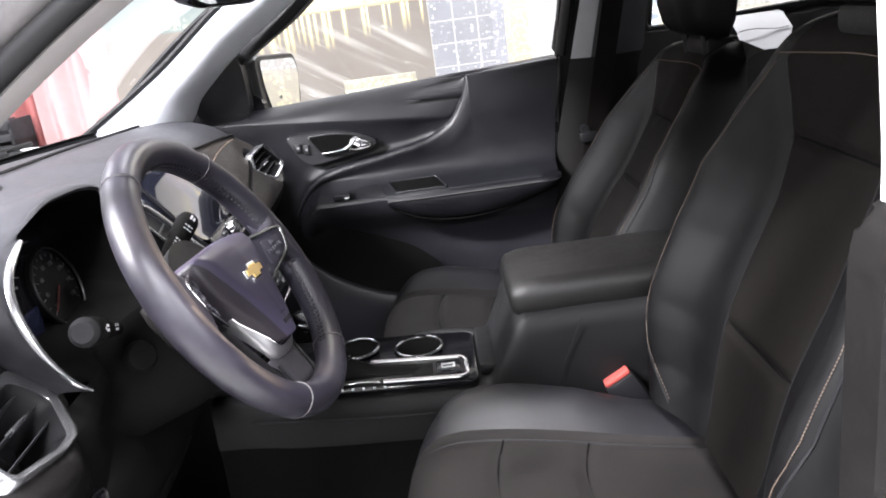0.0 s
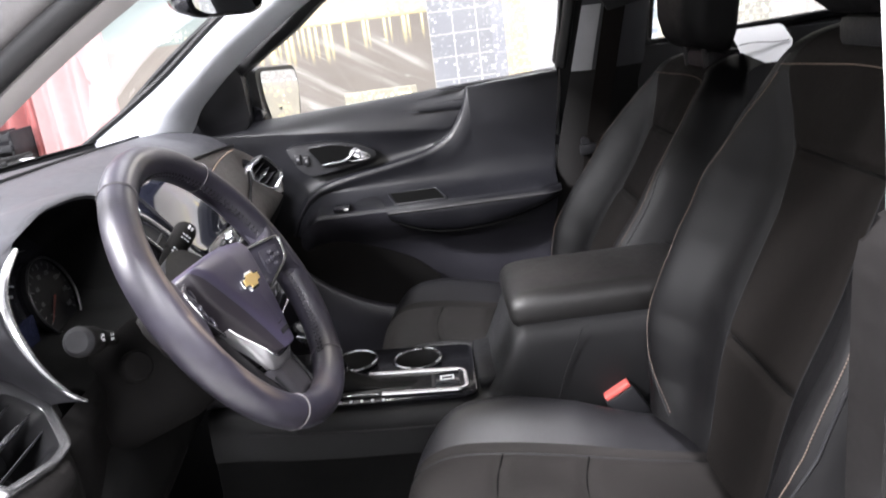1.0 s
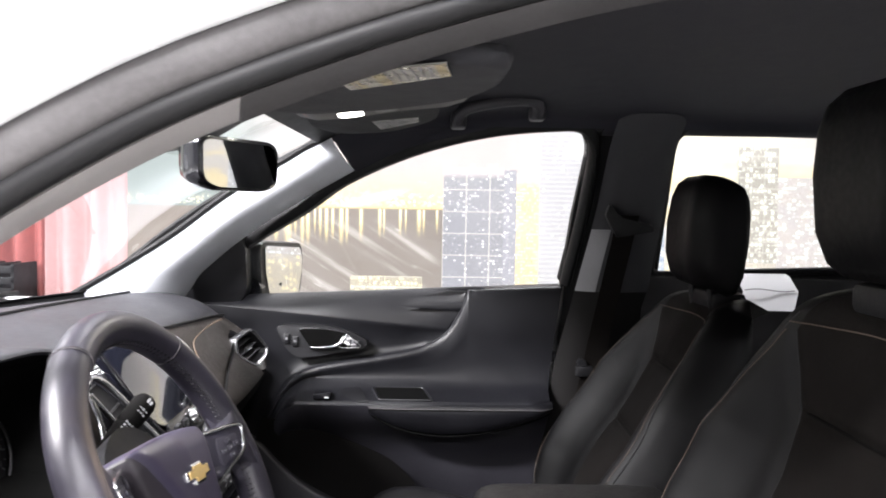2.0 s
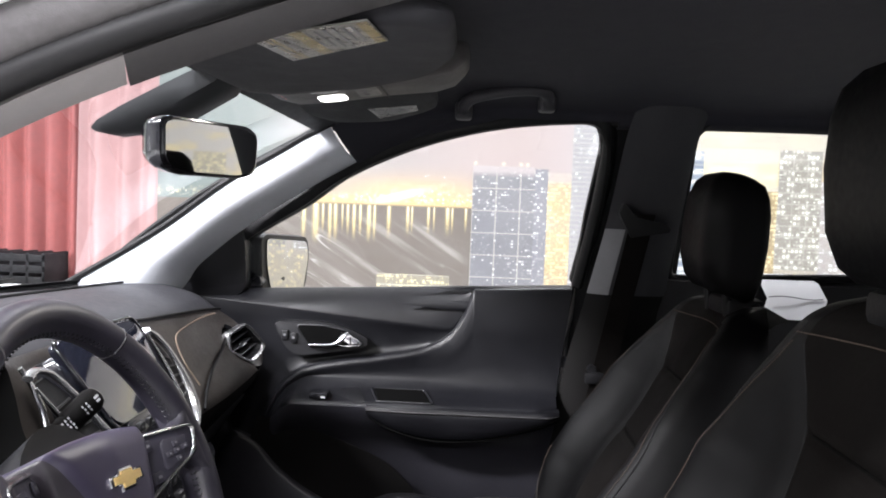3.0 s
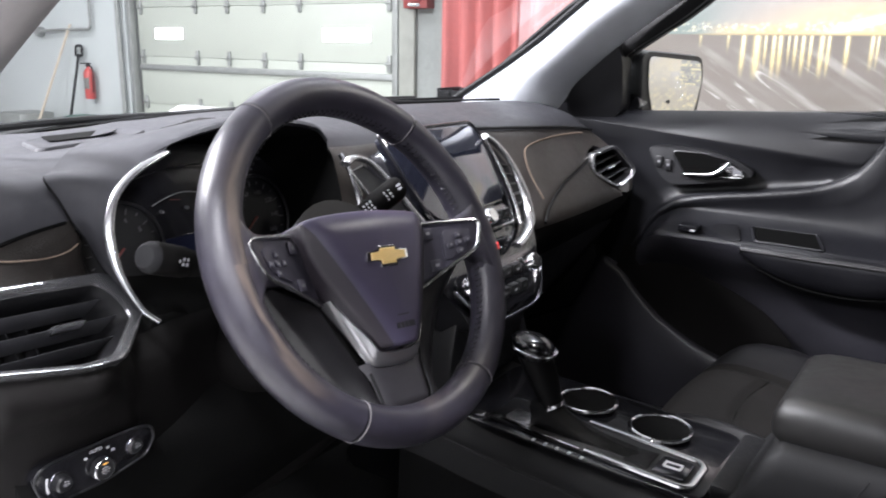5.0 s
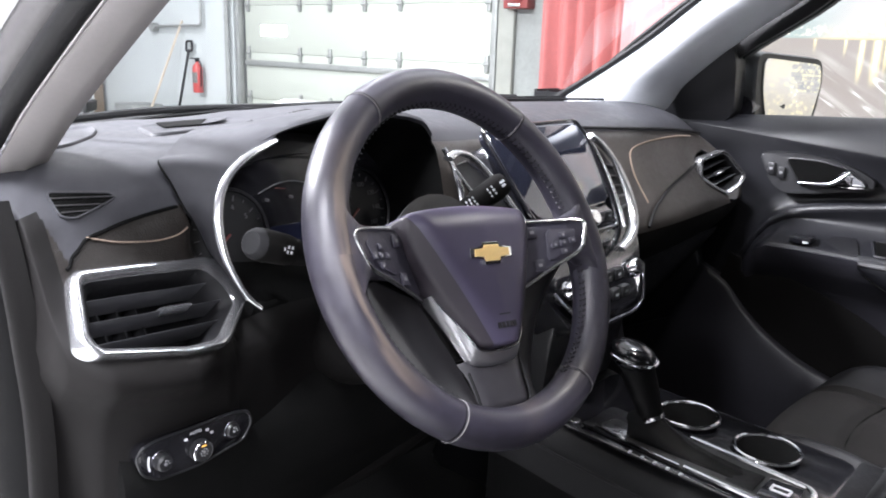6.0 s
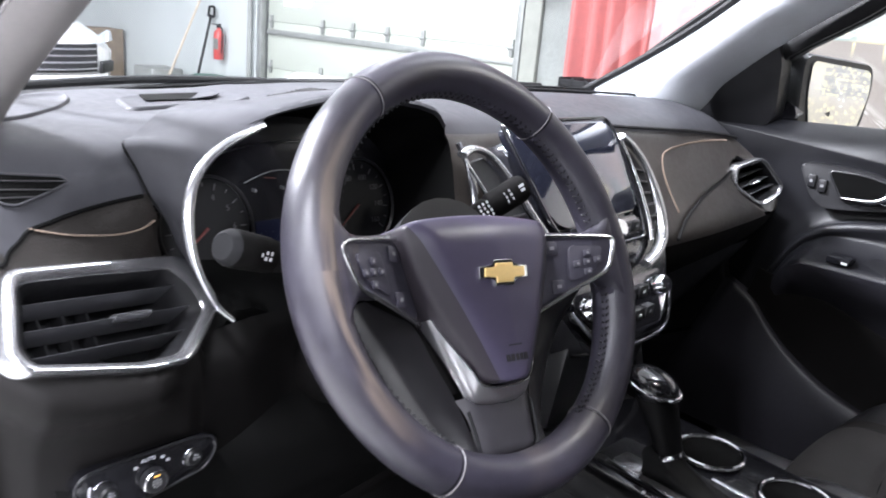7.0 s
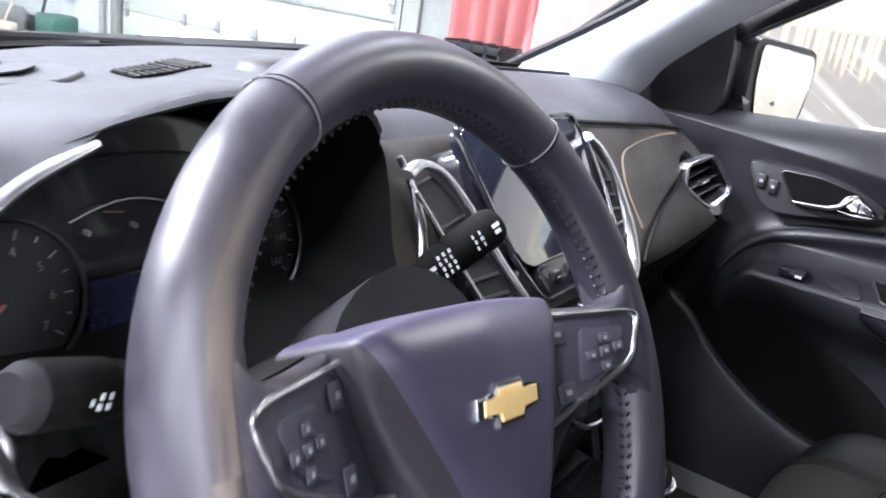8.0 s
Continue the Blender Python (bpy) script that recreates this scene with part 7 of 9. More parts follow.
# light switch panel
PANEL = [(-0.128, y, z) for y, z in ((-0.653, 0.822), (-0.648, 0.831), (-0.634, 0.834), (-0.592, 0.834), (-0.560, 0.834), (-0.541, 0.830), (-0.537, 0.818), (-0.547, 0.803), (-0.593, 0.795), (-0.632, 0.796), (-0.648, 0.806))]
ls = part("light_panel", prism(B(), rounded(PANEL, 0.006), (-0.02, 0, 0), 0.003), GLOSS, dash, "black headlight switch panel")
part("panel_rim", tube(B(), rounded(PANEL, 0.006), 0.0012, 6, closed=True, up=(1, 0, 0)), PLASTIC, ls)
for y, z, r, f, kind in ((-0.631, 0.814, 0.0078, -0.119, 0), (-0.594, 0.811, 0.0100, -0.119, 1), (-0.559, 0.8165, 0.0072, -0.1245, 2)):
    k = part("light_knob", cyl(B(), (-0.129, y, z), (f, y, z), r, 28, r * 0.94, 0.0015), PLASTIC, ls)
    part("knob_ring", tube(B(), [(f - 0.001 if kind == 1 else -0.1275, y + r * (0.93 if kind == 1 else 1.12) * math.cos(a), z + r * (0.93 if kind == 1 else 1.12) * math.sin(a)) for a in [2 * math.pi * i / 28 for i in range(28)]], 0.0007, 6, closed=True, up=(1, 0, 0)), CHROME if kind == 1 else SMOKE, k)
    part("knob_mark", cyl(B(), (f - 0.001, y, z), (f + 0.0004, y, z), 0.0016, 12), GREYMARK, k)
    for i in range(8 if kind == 1 else 3):
        a = math.pi * i / 4
        c = (y + 0.0033 * math.cos(a), z + 0.0033 * math.sin(a))
        part("knob_mark", box(B(), (f - 0.001, c[0] - 0.0004, c[1] - 0.0004), (f + 0.0004, c[0] + 0.0004, c[1] + 0.0004)), WHITEMARK, k)
    if kind == 1:
        part("indicator", box(B(), (f - 0.001, y - 0.0022, z + 0.0058), (f + 0.0004, y + 0.0022, z + 0.0067)), AMBER, k)
writing("AUTO", (-0.1273, -0.5965, 0.8285), (0, 1, 0), (0, 0, 1), 0.0042, WHITEMARK, ls)
for y, z in ((-0.6065, 0.8245), (-0.5850, 0.8265), (-0.5805, 0.8225)):
    part("lamp_mark", box(B(), (-0.1279, y - 0.0013, z - 0.0010), (-0.1271, y + 0.0013, z + 0.0010)), WHITEMARK, ls)
part("dimmer_mark", tube(B(), [(-0.1273, -0.6425 + 0.002 * (1 - math.cos(a)), 0.815 + 0.008 * math.sin(a)) for a in (-1, -0.5, 0, 0.5, 1)], 0.0009, 6), WHITEMARK, ls)

# ---- steering wheel ----
tl, yw, st = radians(29), radians(-2.5), radians(-6.5)
BASE = Matrix(((0, -math.sin(tl), math.cos(tl)), (1, 0, 0), (0, math.cos(tl), math.sin(tl)))).to_4x4()
WM = Matrix.Translation((0, -0.37, 0.98)) @ Matrix.Rotation(yw, 4, "Z") @ BASE @ Matrix.Rotation(st, 4, "Z")
wheel = thing("steering_wheel", WM, "worn black leather steering wheel with silver keypad trims", "steering wheel")
RC, RR = 0.1665, 0.0182


def wp(name, bm, material, parent, label="", sharp=38):
    return part(name, bm, material, parent, label, True, sharp)


def rim_arc(a0, a1, n, grow=1.0):
    pts = []
    rad = []
    for i in range(n + 1):
        a = radians(lerp(a0, a1, i / n))
        pts.append(V(RC * math.sin(a), RC * math.cos(a), 0))
        rad.append(RR * grow * (1 + 0.05 * math.cos(4 * (a - radians(90)) * 0.5) ** 2))
    return tube(B(), pts, rad, 20, up=(0, 0, 1), flat=1.08)


for a0, a1 in ((-35, 37), (37.6, 148), (148.6, 209), (209.6, 324.4)):
    wp("rim_cover", rim_arc(a0, a1, 36), RIM, wheel, "scuffed black leather rim section", 60)
for a in (37.3, 148.3, 209.3, -35.3):
    wp("rim_seam", rim_arc(a - 0.25, a + 0.25, 2, 0.99), DARK, wheel)
    r = radians(a)
    c = V(RC * math.sin(r), RC * math.cos(r), 0)
    e, t = V(math.sin(r), math.cos(r), 0), V(math.cos(r), -math.sin(r), 0)
    wp("seam_thread", tube(B(), [c + (e * math.cos(q) + V(0, 0, 1.08) * math.sin(q)) * RR * 1.03 - t * 0.0022 for q in [2 * math.pi * i / 24 for i in range(24)]], 0.0007, 5, closed=True), THREAD_GREY, wheel)
bm = B()
for i in range(120):
    a = radians(lerp(-150, 150, i / 119))
    rr = RC - RR * 1.0
    for s in (-1, 1):
        p = V(rr * math.sin(a), rr * math.cos(a), 0.0040 * s + 0.004)
        q = V(rr * math.sin(a + 0.012), rr * math.cos(a + 0.012), 0.0040 * s * 0.3 + 0.004)
        tube(bm, [p, p.lerp(q, 0.5) - V(math.sin(a), math.cos(a), 0) * 0.0012, q], 0.0009, 4)
wp("rim_stitching", bm, DARK, wheel, "black cross stitching inside the rim")["kind"] = "stuff"
def flare(s):
    """The leather web that runs from the rim onto a side spoke."""
    rows = []
    for x, hi, lo, th, z in ((0.170, 0.088, -0.080, 0.013, 0.000), (0.161, 0.064, -0.058, 0.0155, 0.002), (0.154, 0.045, -0.040, 0.0145, 0.005), (0.147, 0.034, -0.027, 0.0120, 0.0065), (0.139, 0.0285, -0.0195, 0.010, 0.0045), (0.128, 0.0278, -0.0185, 0.008, 0.0005), (0.110, 0.0295, -0.018, 0.008, -0.0075), (0.090, 0.0325, -0.018, 0.008, -0.0165), (0.076, 0.0335, -0.016, 0.007, -0.024)):
        rows.append([V(s * min(x, math.sqrt(max(0.0, 0.1655 ** 2 - q.x ** 2))), q.x, z + q.y) for q in rounded([(lo, -th, 0), (hi, -th, 0), (hi, th, 0), (lo, th, 0)], th * 0.95, 4)])
    return loft(B(), rows, closed=True, cap=True)


for s in (-1, 1):
    wp("spoke_flare", flare(s), RIM, wheel, "scuffed black leather web between rim and spoke", 70)

# spoke backing and centre cover
back = rounded([(-0.146, 0.024, 0), (-0.10, 0.030, 0), (-0.05, 0.038, 0), (0.05, 0.038, 0), (0.10, 0.030, 0), (0.146, 0.024, 0), (0.138, -0.012, 0), (0.085, -0.040, 0), (0.046, -0.095, 0), (-0.046, -0.095, 0), (-0.085, -0.040, 0), (-0.138, -0.012, 0)], 0.012, 4)
bm = prism(B(), [p + V(0, 0, -0.054) for p in back], (0, 0, 0.036), 0.006, 3)
for v in bm.verts:
    v.co.z += 0.40 * (abs(v.co.x) - 0.115) if v.co.y > -0.06 else -0.012
wp("spoke_backing", bm, LOWSKIN, wheel, "black plastic spoke backing")
wp("hub_boss", cyl(B(), (0, 0, -0.09), (0, 0, -0.035), 0.055, 28, 0.07), PLASTIC, wheel)
COVER = [(-0.081, 0.030), (-0.078, 0.0365), (-0.066, 0.0395), (-0.035, 0.0425), (0.0, 0.0435), (0.035, 0.0425), (0.066, 0.0395), (0.078, 0.0365), (0.081, 0.030), (0.080, 0.014), (0.072, -0.010), (0.058, -0.036), (0.042, -0.063), (0.031, -0.082), (0.025, -0.0895), (0.014, -0.0925), (0.0, -0.093), (-0.014, -0.0925), (-0.025, -0.0895), (-0.031, -0.082), (-0.042, -0.063), (-0.058, -0.036), (-0.072, -0.010), (-0.080, 0.014)]
ring = crom([(x, y, 0) for x, y in COVER], 4, closed=True)


def cover_z(x, y):
    """The cover's face: flat in the middle, with a broad bevel down each side and a soft roll at the top."""
    bend = abs(x) - table(y, [(-0.095, 0.006), (-0.060, 0.026), (0.0, 0.054), (0.044, 0.072)])
    fall = 0.5 * (bend + math.sqrt(bend * bend + 0.000012))
    roll = max(0.0, (y - 0.018) / 0.026)
    return 0.018 - 0.62 * fall - 0.012 * roll * roll - 0.00055 * (abs(x) / 0.01) - 0.05 * max(0.0, -0.03 - y)


rows = []
for sc, dz in ((1.0, -0.050), (1.0, -0.0045), (0.992, -0.0018), (0.978, -0.0004), (0.955, 0.0), (0.92, 0.0), (0.87, 0.0), (0.81, 0.0), (0.74, 0.0), (0.66, 0.0), (0.57, 0.0), (0.47, 0.0), (0.36, 0.0), (0.24, 0.0), (0.12, 0.0)):
    rows.append([V(p.x * sc, lerp(-0.015, p.y, sc), -0.052 if dz < -0.04 else cover_z(p.x * sc, lerp(-0.015, p.y, sc)) + dz) for p in ring])
bm = B()
loft(bm, rows, closed=True)
bm.faces.new([bm.verts.new(p) for p in rows[-1]])
bmesh.ops.remove_doubles(bm, verts=bm.verts, dist=1e-6)
# Cut along the bevel, so that its sides take the shaded colour.
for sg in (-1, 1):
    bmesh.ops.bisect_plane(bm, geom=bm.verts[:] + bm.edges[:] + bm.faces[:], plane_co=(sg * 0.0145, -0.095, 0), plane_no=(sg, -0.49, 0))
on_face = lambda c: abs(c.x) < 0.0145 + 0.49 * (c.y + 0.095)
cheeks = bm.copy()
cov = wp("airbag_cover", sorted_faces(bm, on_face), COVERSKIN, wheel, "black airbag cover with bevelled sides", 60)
wp("cover_side", sorted_faces(cheeks, lambda c: not on_face(c)), SHADED_CHEEK, cov, "grained bevel of the cover, shade put into its darker colour", 60)
# gold cross emblem with a chrome edge
EMB = [(-0.0285, -0.0035), (-0.0265, 0.0062), (-0.0115, 0.0062), (-0.0100, 0.0112), (0.0125, 0.0112), (0.0112, 0.0062), (0.0285, 0.0062), (0.0265, -0.0045), (0.0108, -0.0045), (0.0092, -0.0102), (-0.0128, -0.0102), (-0.0115, -0.0035)]
em = wp("emblem", prism(B(), [V(x, y - 0.0085, 0.0155) for x, y in EMB], (0, 0, 0.0042), 0.0012), CHROME, cov, "plain gold cross emblem with a chrome edge")
wp("emblem_face", prism(B(), [V(x * 0.83, y * 0.74 - 0.0085, 0.0190) for x, y in EMB], (0, 0, 0.0018), 0.0006), GOLD, em)
wp("cover_mark", box(B(), (-0.007, -0.066, 0.0145), (0.007, -0.0648, 0.0165)), SOFT, cov)
for k in range(5):
    wp("cover_mark", box(B(), (-0.0115 + 0.0050 * k, -0.078, 0.0130), (-0.0080 + 0.0050 * k, -0.0725, 0.0160)), SOFT, cov)
# silver band under the lower cover, its bright lip, the side webs and the lower spoke
LOWER = [p for p in ring if p.y < -0.032]
LOWER.sort(key=lambda p: math.atan2(p.x, -(p.y + 0.02)))


def band(grow, z, bottom=0.0):
    """A line that follows the lower cover at a distance."""
    out = []
    for p in LOWER:
        d = V(p.x, (p.y + 0.030) * 0.75, 0).normalized()
        q = max(0.0, min(1.0, (-p.y - 0.070) / 0.02))
        side = max(0.20, min(1.0, (-p.y - 0.036) / 0.042))
        out.append(p + d * grow * side + V(0, -bottom * q, z - 0.012 * (1 - side)))
    return out


wp("lower_trim", loft(B(), [band(0.0015, -0.016), band(0.0018, -0.003), band(0.0030, -0.0015), band(0.0062, -0.006, 0.0045), band(0.0078, -0.010, 0.0075), band(0.0078, -0.018, 0.0075)]), TRIMSILVER, wheel, "satin silver band under the cover", 50)
wp("trim_lip", tube(B(), band(0.0025, -0.0012), 0.0011, 6), CHROME, wheel, "bright chrome lip")
for s in (-1, 1):
    inner = crom([(s * 0.122, -0.0185, -0.006), (s * 0.094, -0.030, -0.012), (s * 0.074, -0.040, -0.015), (s * 0.058, -0.070, -0.017), (s * 0.044, -0.097, -0.018), (s * 0.037, -0.120, -0.016), (s * 0.034, -0.146, -0.010)], 5)
    outer = crom([(s * 0.131, -0.0205, -0.010), (s * 0.112, -0.042, -0.019), (s * 0.096, -0.061, -0.024), (s * 0.080, -0.088, -0.028), (s * 0.066, -0.113, -0.028), (s * 0.054, -0.135, -0.023), (s * 0.047, -0.151, -0.015)], 5)
    rows = [[a.lerp(b, t) + V(0, 0, 0.004 * math.sin(math.pi * t)) for a, b in zip(inner, outer)] for t in [i / 6 for i in range(7)]]
    rows.append([b + V(0, 0, -0.018) for b in outer])
    wp("spoke_web", loft(B(), rows), WEBBLACK, wheel, "black plastic web beside the lower spoke", 70)
rows = []
for y, w, z in ((-0.098, 0.042, -0.014), (-0.106, 0.0385, -0.0115), (-0.116, 0.0355, -0.0095), (-0.128, 0.0340, -0.0085), (-0.140, 0.0335, -0.0075), (-0.147, 0.0300, -0.0085), (-0.150, 0.022, -0.013)):
    rows.append([V(w * u, y - 0.002 * u * u, z - 0.006 * abs(u) ** 6) for u in [i / 8 for i in range(-8, 9)]])
wp("lower_spoke", loft(B(), rows), SPOKEGREY, wheel, "smoked grey lower spoke cover", 60)
wp("spoke_rim", tube(B(), crom([(s_x, s_y, s_z) for s_x, s_y, s_z in ((-0.0365, -0.110, -0.0125), (-0.0345, -0.130, -0.0105), (-0.0325, -0.1445, -0.0100), (-0.022, -0.1505, -0.0110), (0.0, -0.152, -0.011), (0.022, -0.1505, -0.0110), (0.0325, -0.1445, -0.0100), (0.0345, -0.130, -0.0105), (0.0365, -0.110, -0.0125))], 4), 0.0016, 6), DARK, wheel)

# keypads
def keypad(s):
    """One spoke's switch pad, tilted a little towards the driver."""
    def kpart(name, bm, *rest):
        for v in bm.verts:
            v.co.z += 0.004 + 0.40 * (abs(v.co.x) - 0.115)
        return wp(name, bm, *rest)

    o = [(s * x, y, -0.006) for x, y in ((0.149, 0.018), (0.082, 0.026), (0.076, -0.005), (0.066, -0.037), (0.137, -0.010))]
    kp = kpart("keypad", prism(B(), rounded(o, 0.008, 4), (0, 0, 0.006), 0.002), KEYGREY, wheel, "black keypad with a silver edge")
    edge = crom([(s * x, y, 0.001) for x, y in ((0.083, 0.0275), (0.120, 0.0235), (0.146, 0.0200), (0.152, 0.0140), (0.147, 0.001), (0.139, -0.0115), (0.105, -0.0245), (0.068, -0.0395))], 5)
    kpart("silver_edge", tube(B(), edge, 0.0021, 8), SATIN, kp)
    pad = kpart("pad", prism(B(), rounded([(s * x, y, 0.0) for x, y in ((0.141, 0.012), (0.108, 0.016), (0.102, -0.018), (0.131, -0.008))], 0.006), (0, 0, 0.0022), 0.001), KEYGREY, kp)
    for dx, dy in ((0, 0), (0.010, 0.001), (-0.010, -0.001), (0.001, 0.008), (-0.001, -0.009)):
        k = kpart("key", box(B(), (s * 0.122 + dx - 0.0038, -0.001 + dy - 0.003, 0.002), (s * 0.122 + dx + 0.0038, -0.001 + dy + 0.003, 0.0042), 0.0012), KEYGREY, pad)
        kpart("key_mark", box(B(), (s * 0.122 + dx - 0.0012, -0.001 + dy - 0.0011, 0.0041), (s * 0.122 + dx + 0.0012, -0.001 + dy + 0.0011, 0.0045)), GREYMARK, pad)
    for y in (0.015, -0.020):
        kpart("key", box(B(), (s * 0.091 - 0.006, y - 0.006, 0.0), (s * 0.091 + 0.006, y + 0.006, 0.0030), 0.002), KEYGREY, kp)
        kpart("key_mark", box(B(), (s * 0.091 - 0.002, y - 0.0015, 0.0029), (s * 0.091 + 0.002, y + 0.0015, 0.0034)), GREYMARK, kp)


for sd in (-1, 1):
    keypad(sd)

# ---- steering column with stalks ----
col = thing("steering_column", (-0.12, -0.37, 0.85), "black steering column shroud with two control stalks", "steering column")
ax = V(math.cos(tl), 0, math.sin(tl))
rows = []
for d, w, h in ((-0.24, 0.060, 0.050), (-0.20, 0.075, 0.060), (-0.12, 0.085, 0.068), (-0.075, 0.080, 0.064), (-0.065, 0.070, 0.055)):
    c = V(0, -0.37, 0.965) + ax * d
    up = V(-math.sin(tl), 0, math.cos(tl))
    rows.append([c + V(0, 1, 0) * w * math.cos(a) + up * h * (math.sin(a) - 0.25) for a in [2 * math.pi * i / 28 for i in range(28)]])
part("shroud", loft(B(), rows, closed=True, cap=True), EDGEBLACK, col, "black column shroud", sharp=50)


def stalk(p0, p1, tip, marks):
    p0, p1 = V(*p0), V(*p1)
    d = (p1 - p0).normalized()
    pts = [p0, p0.lerp(p1, 0.35), p0.lerp(p1, 0.60), p0.lerp(p1, 0.63), p0.lerp(p1, 0.66), p0.lerp(p1, 0.95), p1]
    s = part("stalk", tube(B(), pts, [0.008, 0.010, 0.013, 0.0115, 0.0142, 0.0148, 0.0125], 16), EDGEBLACK, col, "black control stalk")
    if tip:
        part("stalk_tip", cyl(B(), p1 - d * 0.004, p1 + d * 0.005, 0.0142, 18, 0.012, 0.002), surface("grey_stalk_tip", (0.010, 0.010, 0.011), 0.6, spec=0.12), s, "grey stalk end")
    eye = V(0.35, -0.80, 1.13)
    for f, w, h in marks:
        p = p0.lerp(p1, f)
        n = (eye - p)
        n = (n - d * n.dot(d)).normalized()
        t = n.cross(d)
        q = p + n * 0.0146
        for k in range(max(1, round(h / 0.0022))):
            o = t * (0.0044 * (k - (round(h / 0.0022) - 1) / 2)) + d * (0.0006 * (k % 2))
            bw, bh = w * (0.8 + 0.2 * (k % 2)), min(h, 0.0014)
            part("stalk_mark", prism(B(), [q + o + d * bw + t * bh, q + o - d * bw + t * bh, q + o - d * bw - t * bh, q + o + d * bw - t * bh], n * 0.0006), WHITEMARK, s)
    return s


stalk((-0.125, -0.43, 0.955), (-0.100, -0.548, 0.998), True, ((0.74, 0.0012, 0.0035), (0.78, 0.0012, 0.0045), (0.82, 0.0010, 0.0030), (0.50, 0.0010, 0.0045), (0.46, 0.0025, 0.0010), (0.43, 0.0010, 0.0045)))
stalk((-0.125, -0.31, 0.955), (-0.094, -0.205, 1.014), False, ((0.93, 0.003, 0.004), (0.82, 0.0015, 0.002), (0.82, 0.0008, 0.007), (0.77, 0.0008, 0.007), (0.60, 0.001, 0.008), (0.56, 0.001, 0.008), (0.52, 0.001, 0.008), (0.45, 0.004, 0.004), (0.38, 0.004, 0.005)))
part("tilt_cover", cyl(B(), (-0.100, -0.446, 0.925), (-0.092, -0.456, 0.930), 0.018, 24, 0.016, 0.002), EDGEBLACK, col)

# ---- pedals ----
ped = thing("brake_pedal", (-0.42, -0.30, 0.42), "black rubber brake pedal", "pedal")
part("pad", box(B(), (-0.43, -0.36, 0.48), (-0.40, -0.26, 0.55), 0.01), RUBBER, ped)
part("lever", tube(B(), [(-0.42, -0.31, 0.52), (-0.47, -0.31, 0.68)], 0.012, 8), DARK, ped)


# ---- centre console ----
con = thing("floor_console", (0.15, 0, 0.35), "black floor console with shifter, cup holders and padded armrest", "console")
top = [(-0.16, 0.690), (-0.10, 0.686), (-0.04, 0.676), (0.05, 0.667), (0.16, 0.661), (0.262, 0.656), (0.290, 0.675), (0.315, 0.725), (0.335, 0.762), (0.38, 0.770), (0.62, 0.770)]
rows = []
for p in crom([(x, 0, z) for x, z in top], 5):
    w = 0.118 - 0.006 * math.sin(min(1, max(0, (p.x + 0.1) / 0.4)) * math.pi)
    dep = table(p.x, [(0.20, 0.075), (0.33, 0.20)])
    rows.append([V(p.x, y, z) for y, z in ((-w - 0.004, p.z - dep), (-w - 0.003, p.z - 0.06), (-w, p.z - 0.03), (-w + 0.004, p.z - 0.008), (-w + 0.014, p.z), (0, p.z + 0.002), (w - 0.014, p.z), (w - 0.004, p.z - 0.008), (w, p.z - 0.03), (w + 0.003, p.z - 0.06), (w + 0.004, p.z - dep))])
for sgn in (-1, 1):
    part("console_side", loft(B(), [[V(r[0].x, sgn * (abs(r[0].y) + d), lerp(r[0].z + 0.004, 0.345, f)) for d, f in ((-0.004, 0.0), (0.0, 0.3), (0.004, 0.7), (0.008, 1.0))] for r in rows]), SHADEBLACK, con, "console side, footwell shade put into its black", sharp=60)
part("console_body", loft(B(), rows, cap=True), RUBBER, con, "black console body", sharp=50)
part("console_seam", tube(B(), [(0.43, -0.1235, 0.765), (0.395, -0.125, 0.69), (0.37, -0.127, 0.60), (0.36, -0.129, 0.50)], 0.0008, 6), DARK, con)
part("console_seam", tube(B(), crom([(-0.10, -0.1225, 0.655), (0.05, -0.1215, 0.640), (0.20, -0.1215, 0.632), (0.28, -0.122, 0.640)]), 0.0018, 6), DARK, con)
part("top_plate", prism(B(), rounded([(-0.085, -0.100, 0.6825), (-0.085, 0.100, 0.6825), (0.262, 0.098, 0.6615), (0.262, -0.098, 0.6615)], 0.02), (0, 0, 0.006), 0.002), GLOSS, con, "gloss black console top")


def con_z(x):
    return table(x, [(-0.085, 0.6885), (0.262, 0.6675)])


gate = part("shift_gate", prism(B(), rounded([(x, y, con_z(x)) for x, y in ((-0.03, -0.088), (0.238, -0.088), (0.246, -0.070), (0.246, -0.026), (0.235, -0.012), (-0.03, -0.012))], 0.01), (0, 0, 0.003), 0.001), PLASTIC, con)
for pts in ([(0.105, -0.086), (0.17, -0.087), (0.236, -0.087), (0.246, -0.078), (0.246, -0.026), (0.238, -0.014), (0.16, -0.012), (0.08, -0.011)],):
    part("chrome_edge", tube(B(), [(p.x, p.y, con_z(p.x) + 0.004) for p in rounded([(a, b, 0) for a, b in pts], 0.006, 3)[3:-3]], 0.0050, 8, flat=0.6), CHROME, gate, "chrome gate edge")
part("chrome_edge", tube(B(), [(x, -0.087 + 0.006 * (x < -0.0), con_z(x) + 0.004) for x in (-0.02, 0.03, 0.07, 0.105)], 0.0028, 8, flat=0.6), CHROME, gate)
part("bright_plate", prism(B(), rounded([(x, y, con_z(x) + 0.003) for x, y in ((-0.010, -0.080), (0.030, -0.084), (0.032, -0.050), (-0.006, -0.048))], 0.004), (0, 0, 0.004), 0.001), SATIN, gate, "bright metal plate")
part("brake_switch", box(B(), (0.195, -0.076, con_z(0.2) + 0.001), (0.236, -0.030, con_z(0.22) + 0.008), 0.003), GLOSS, gate)
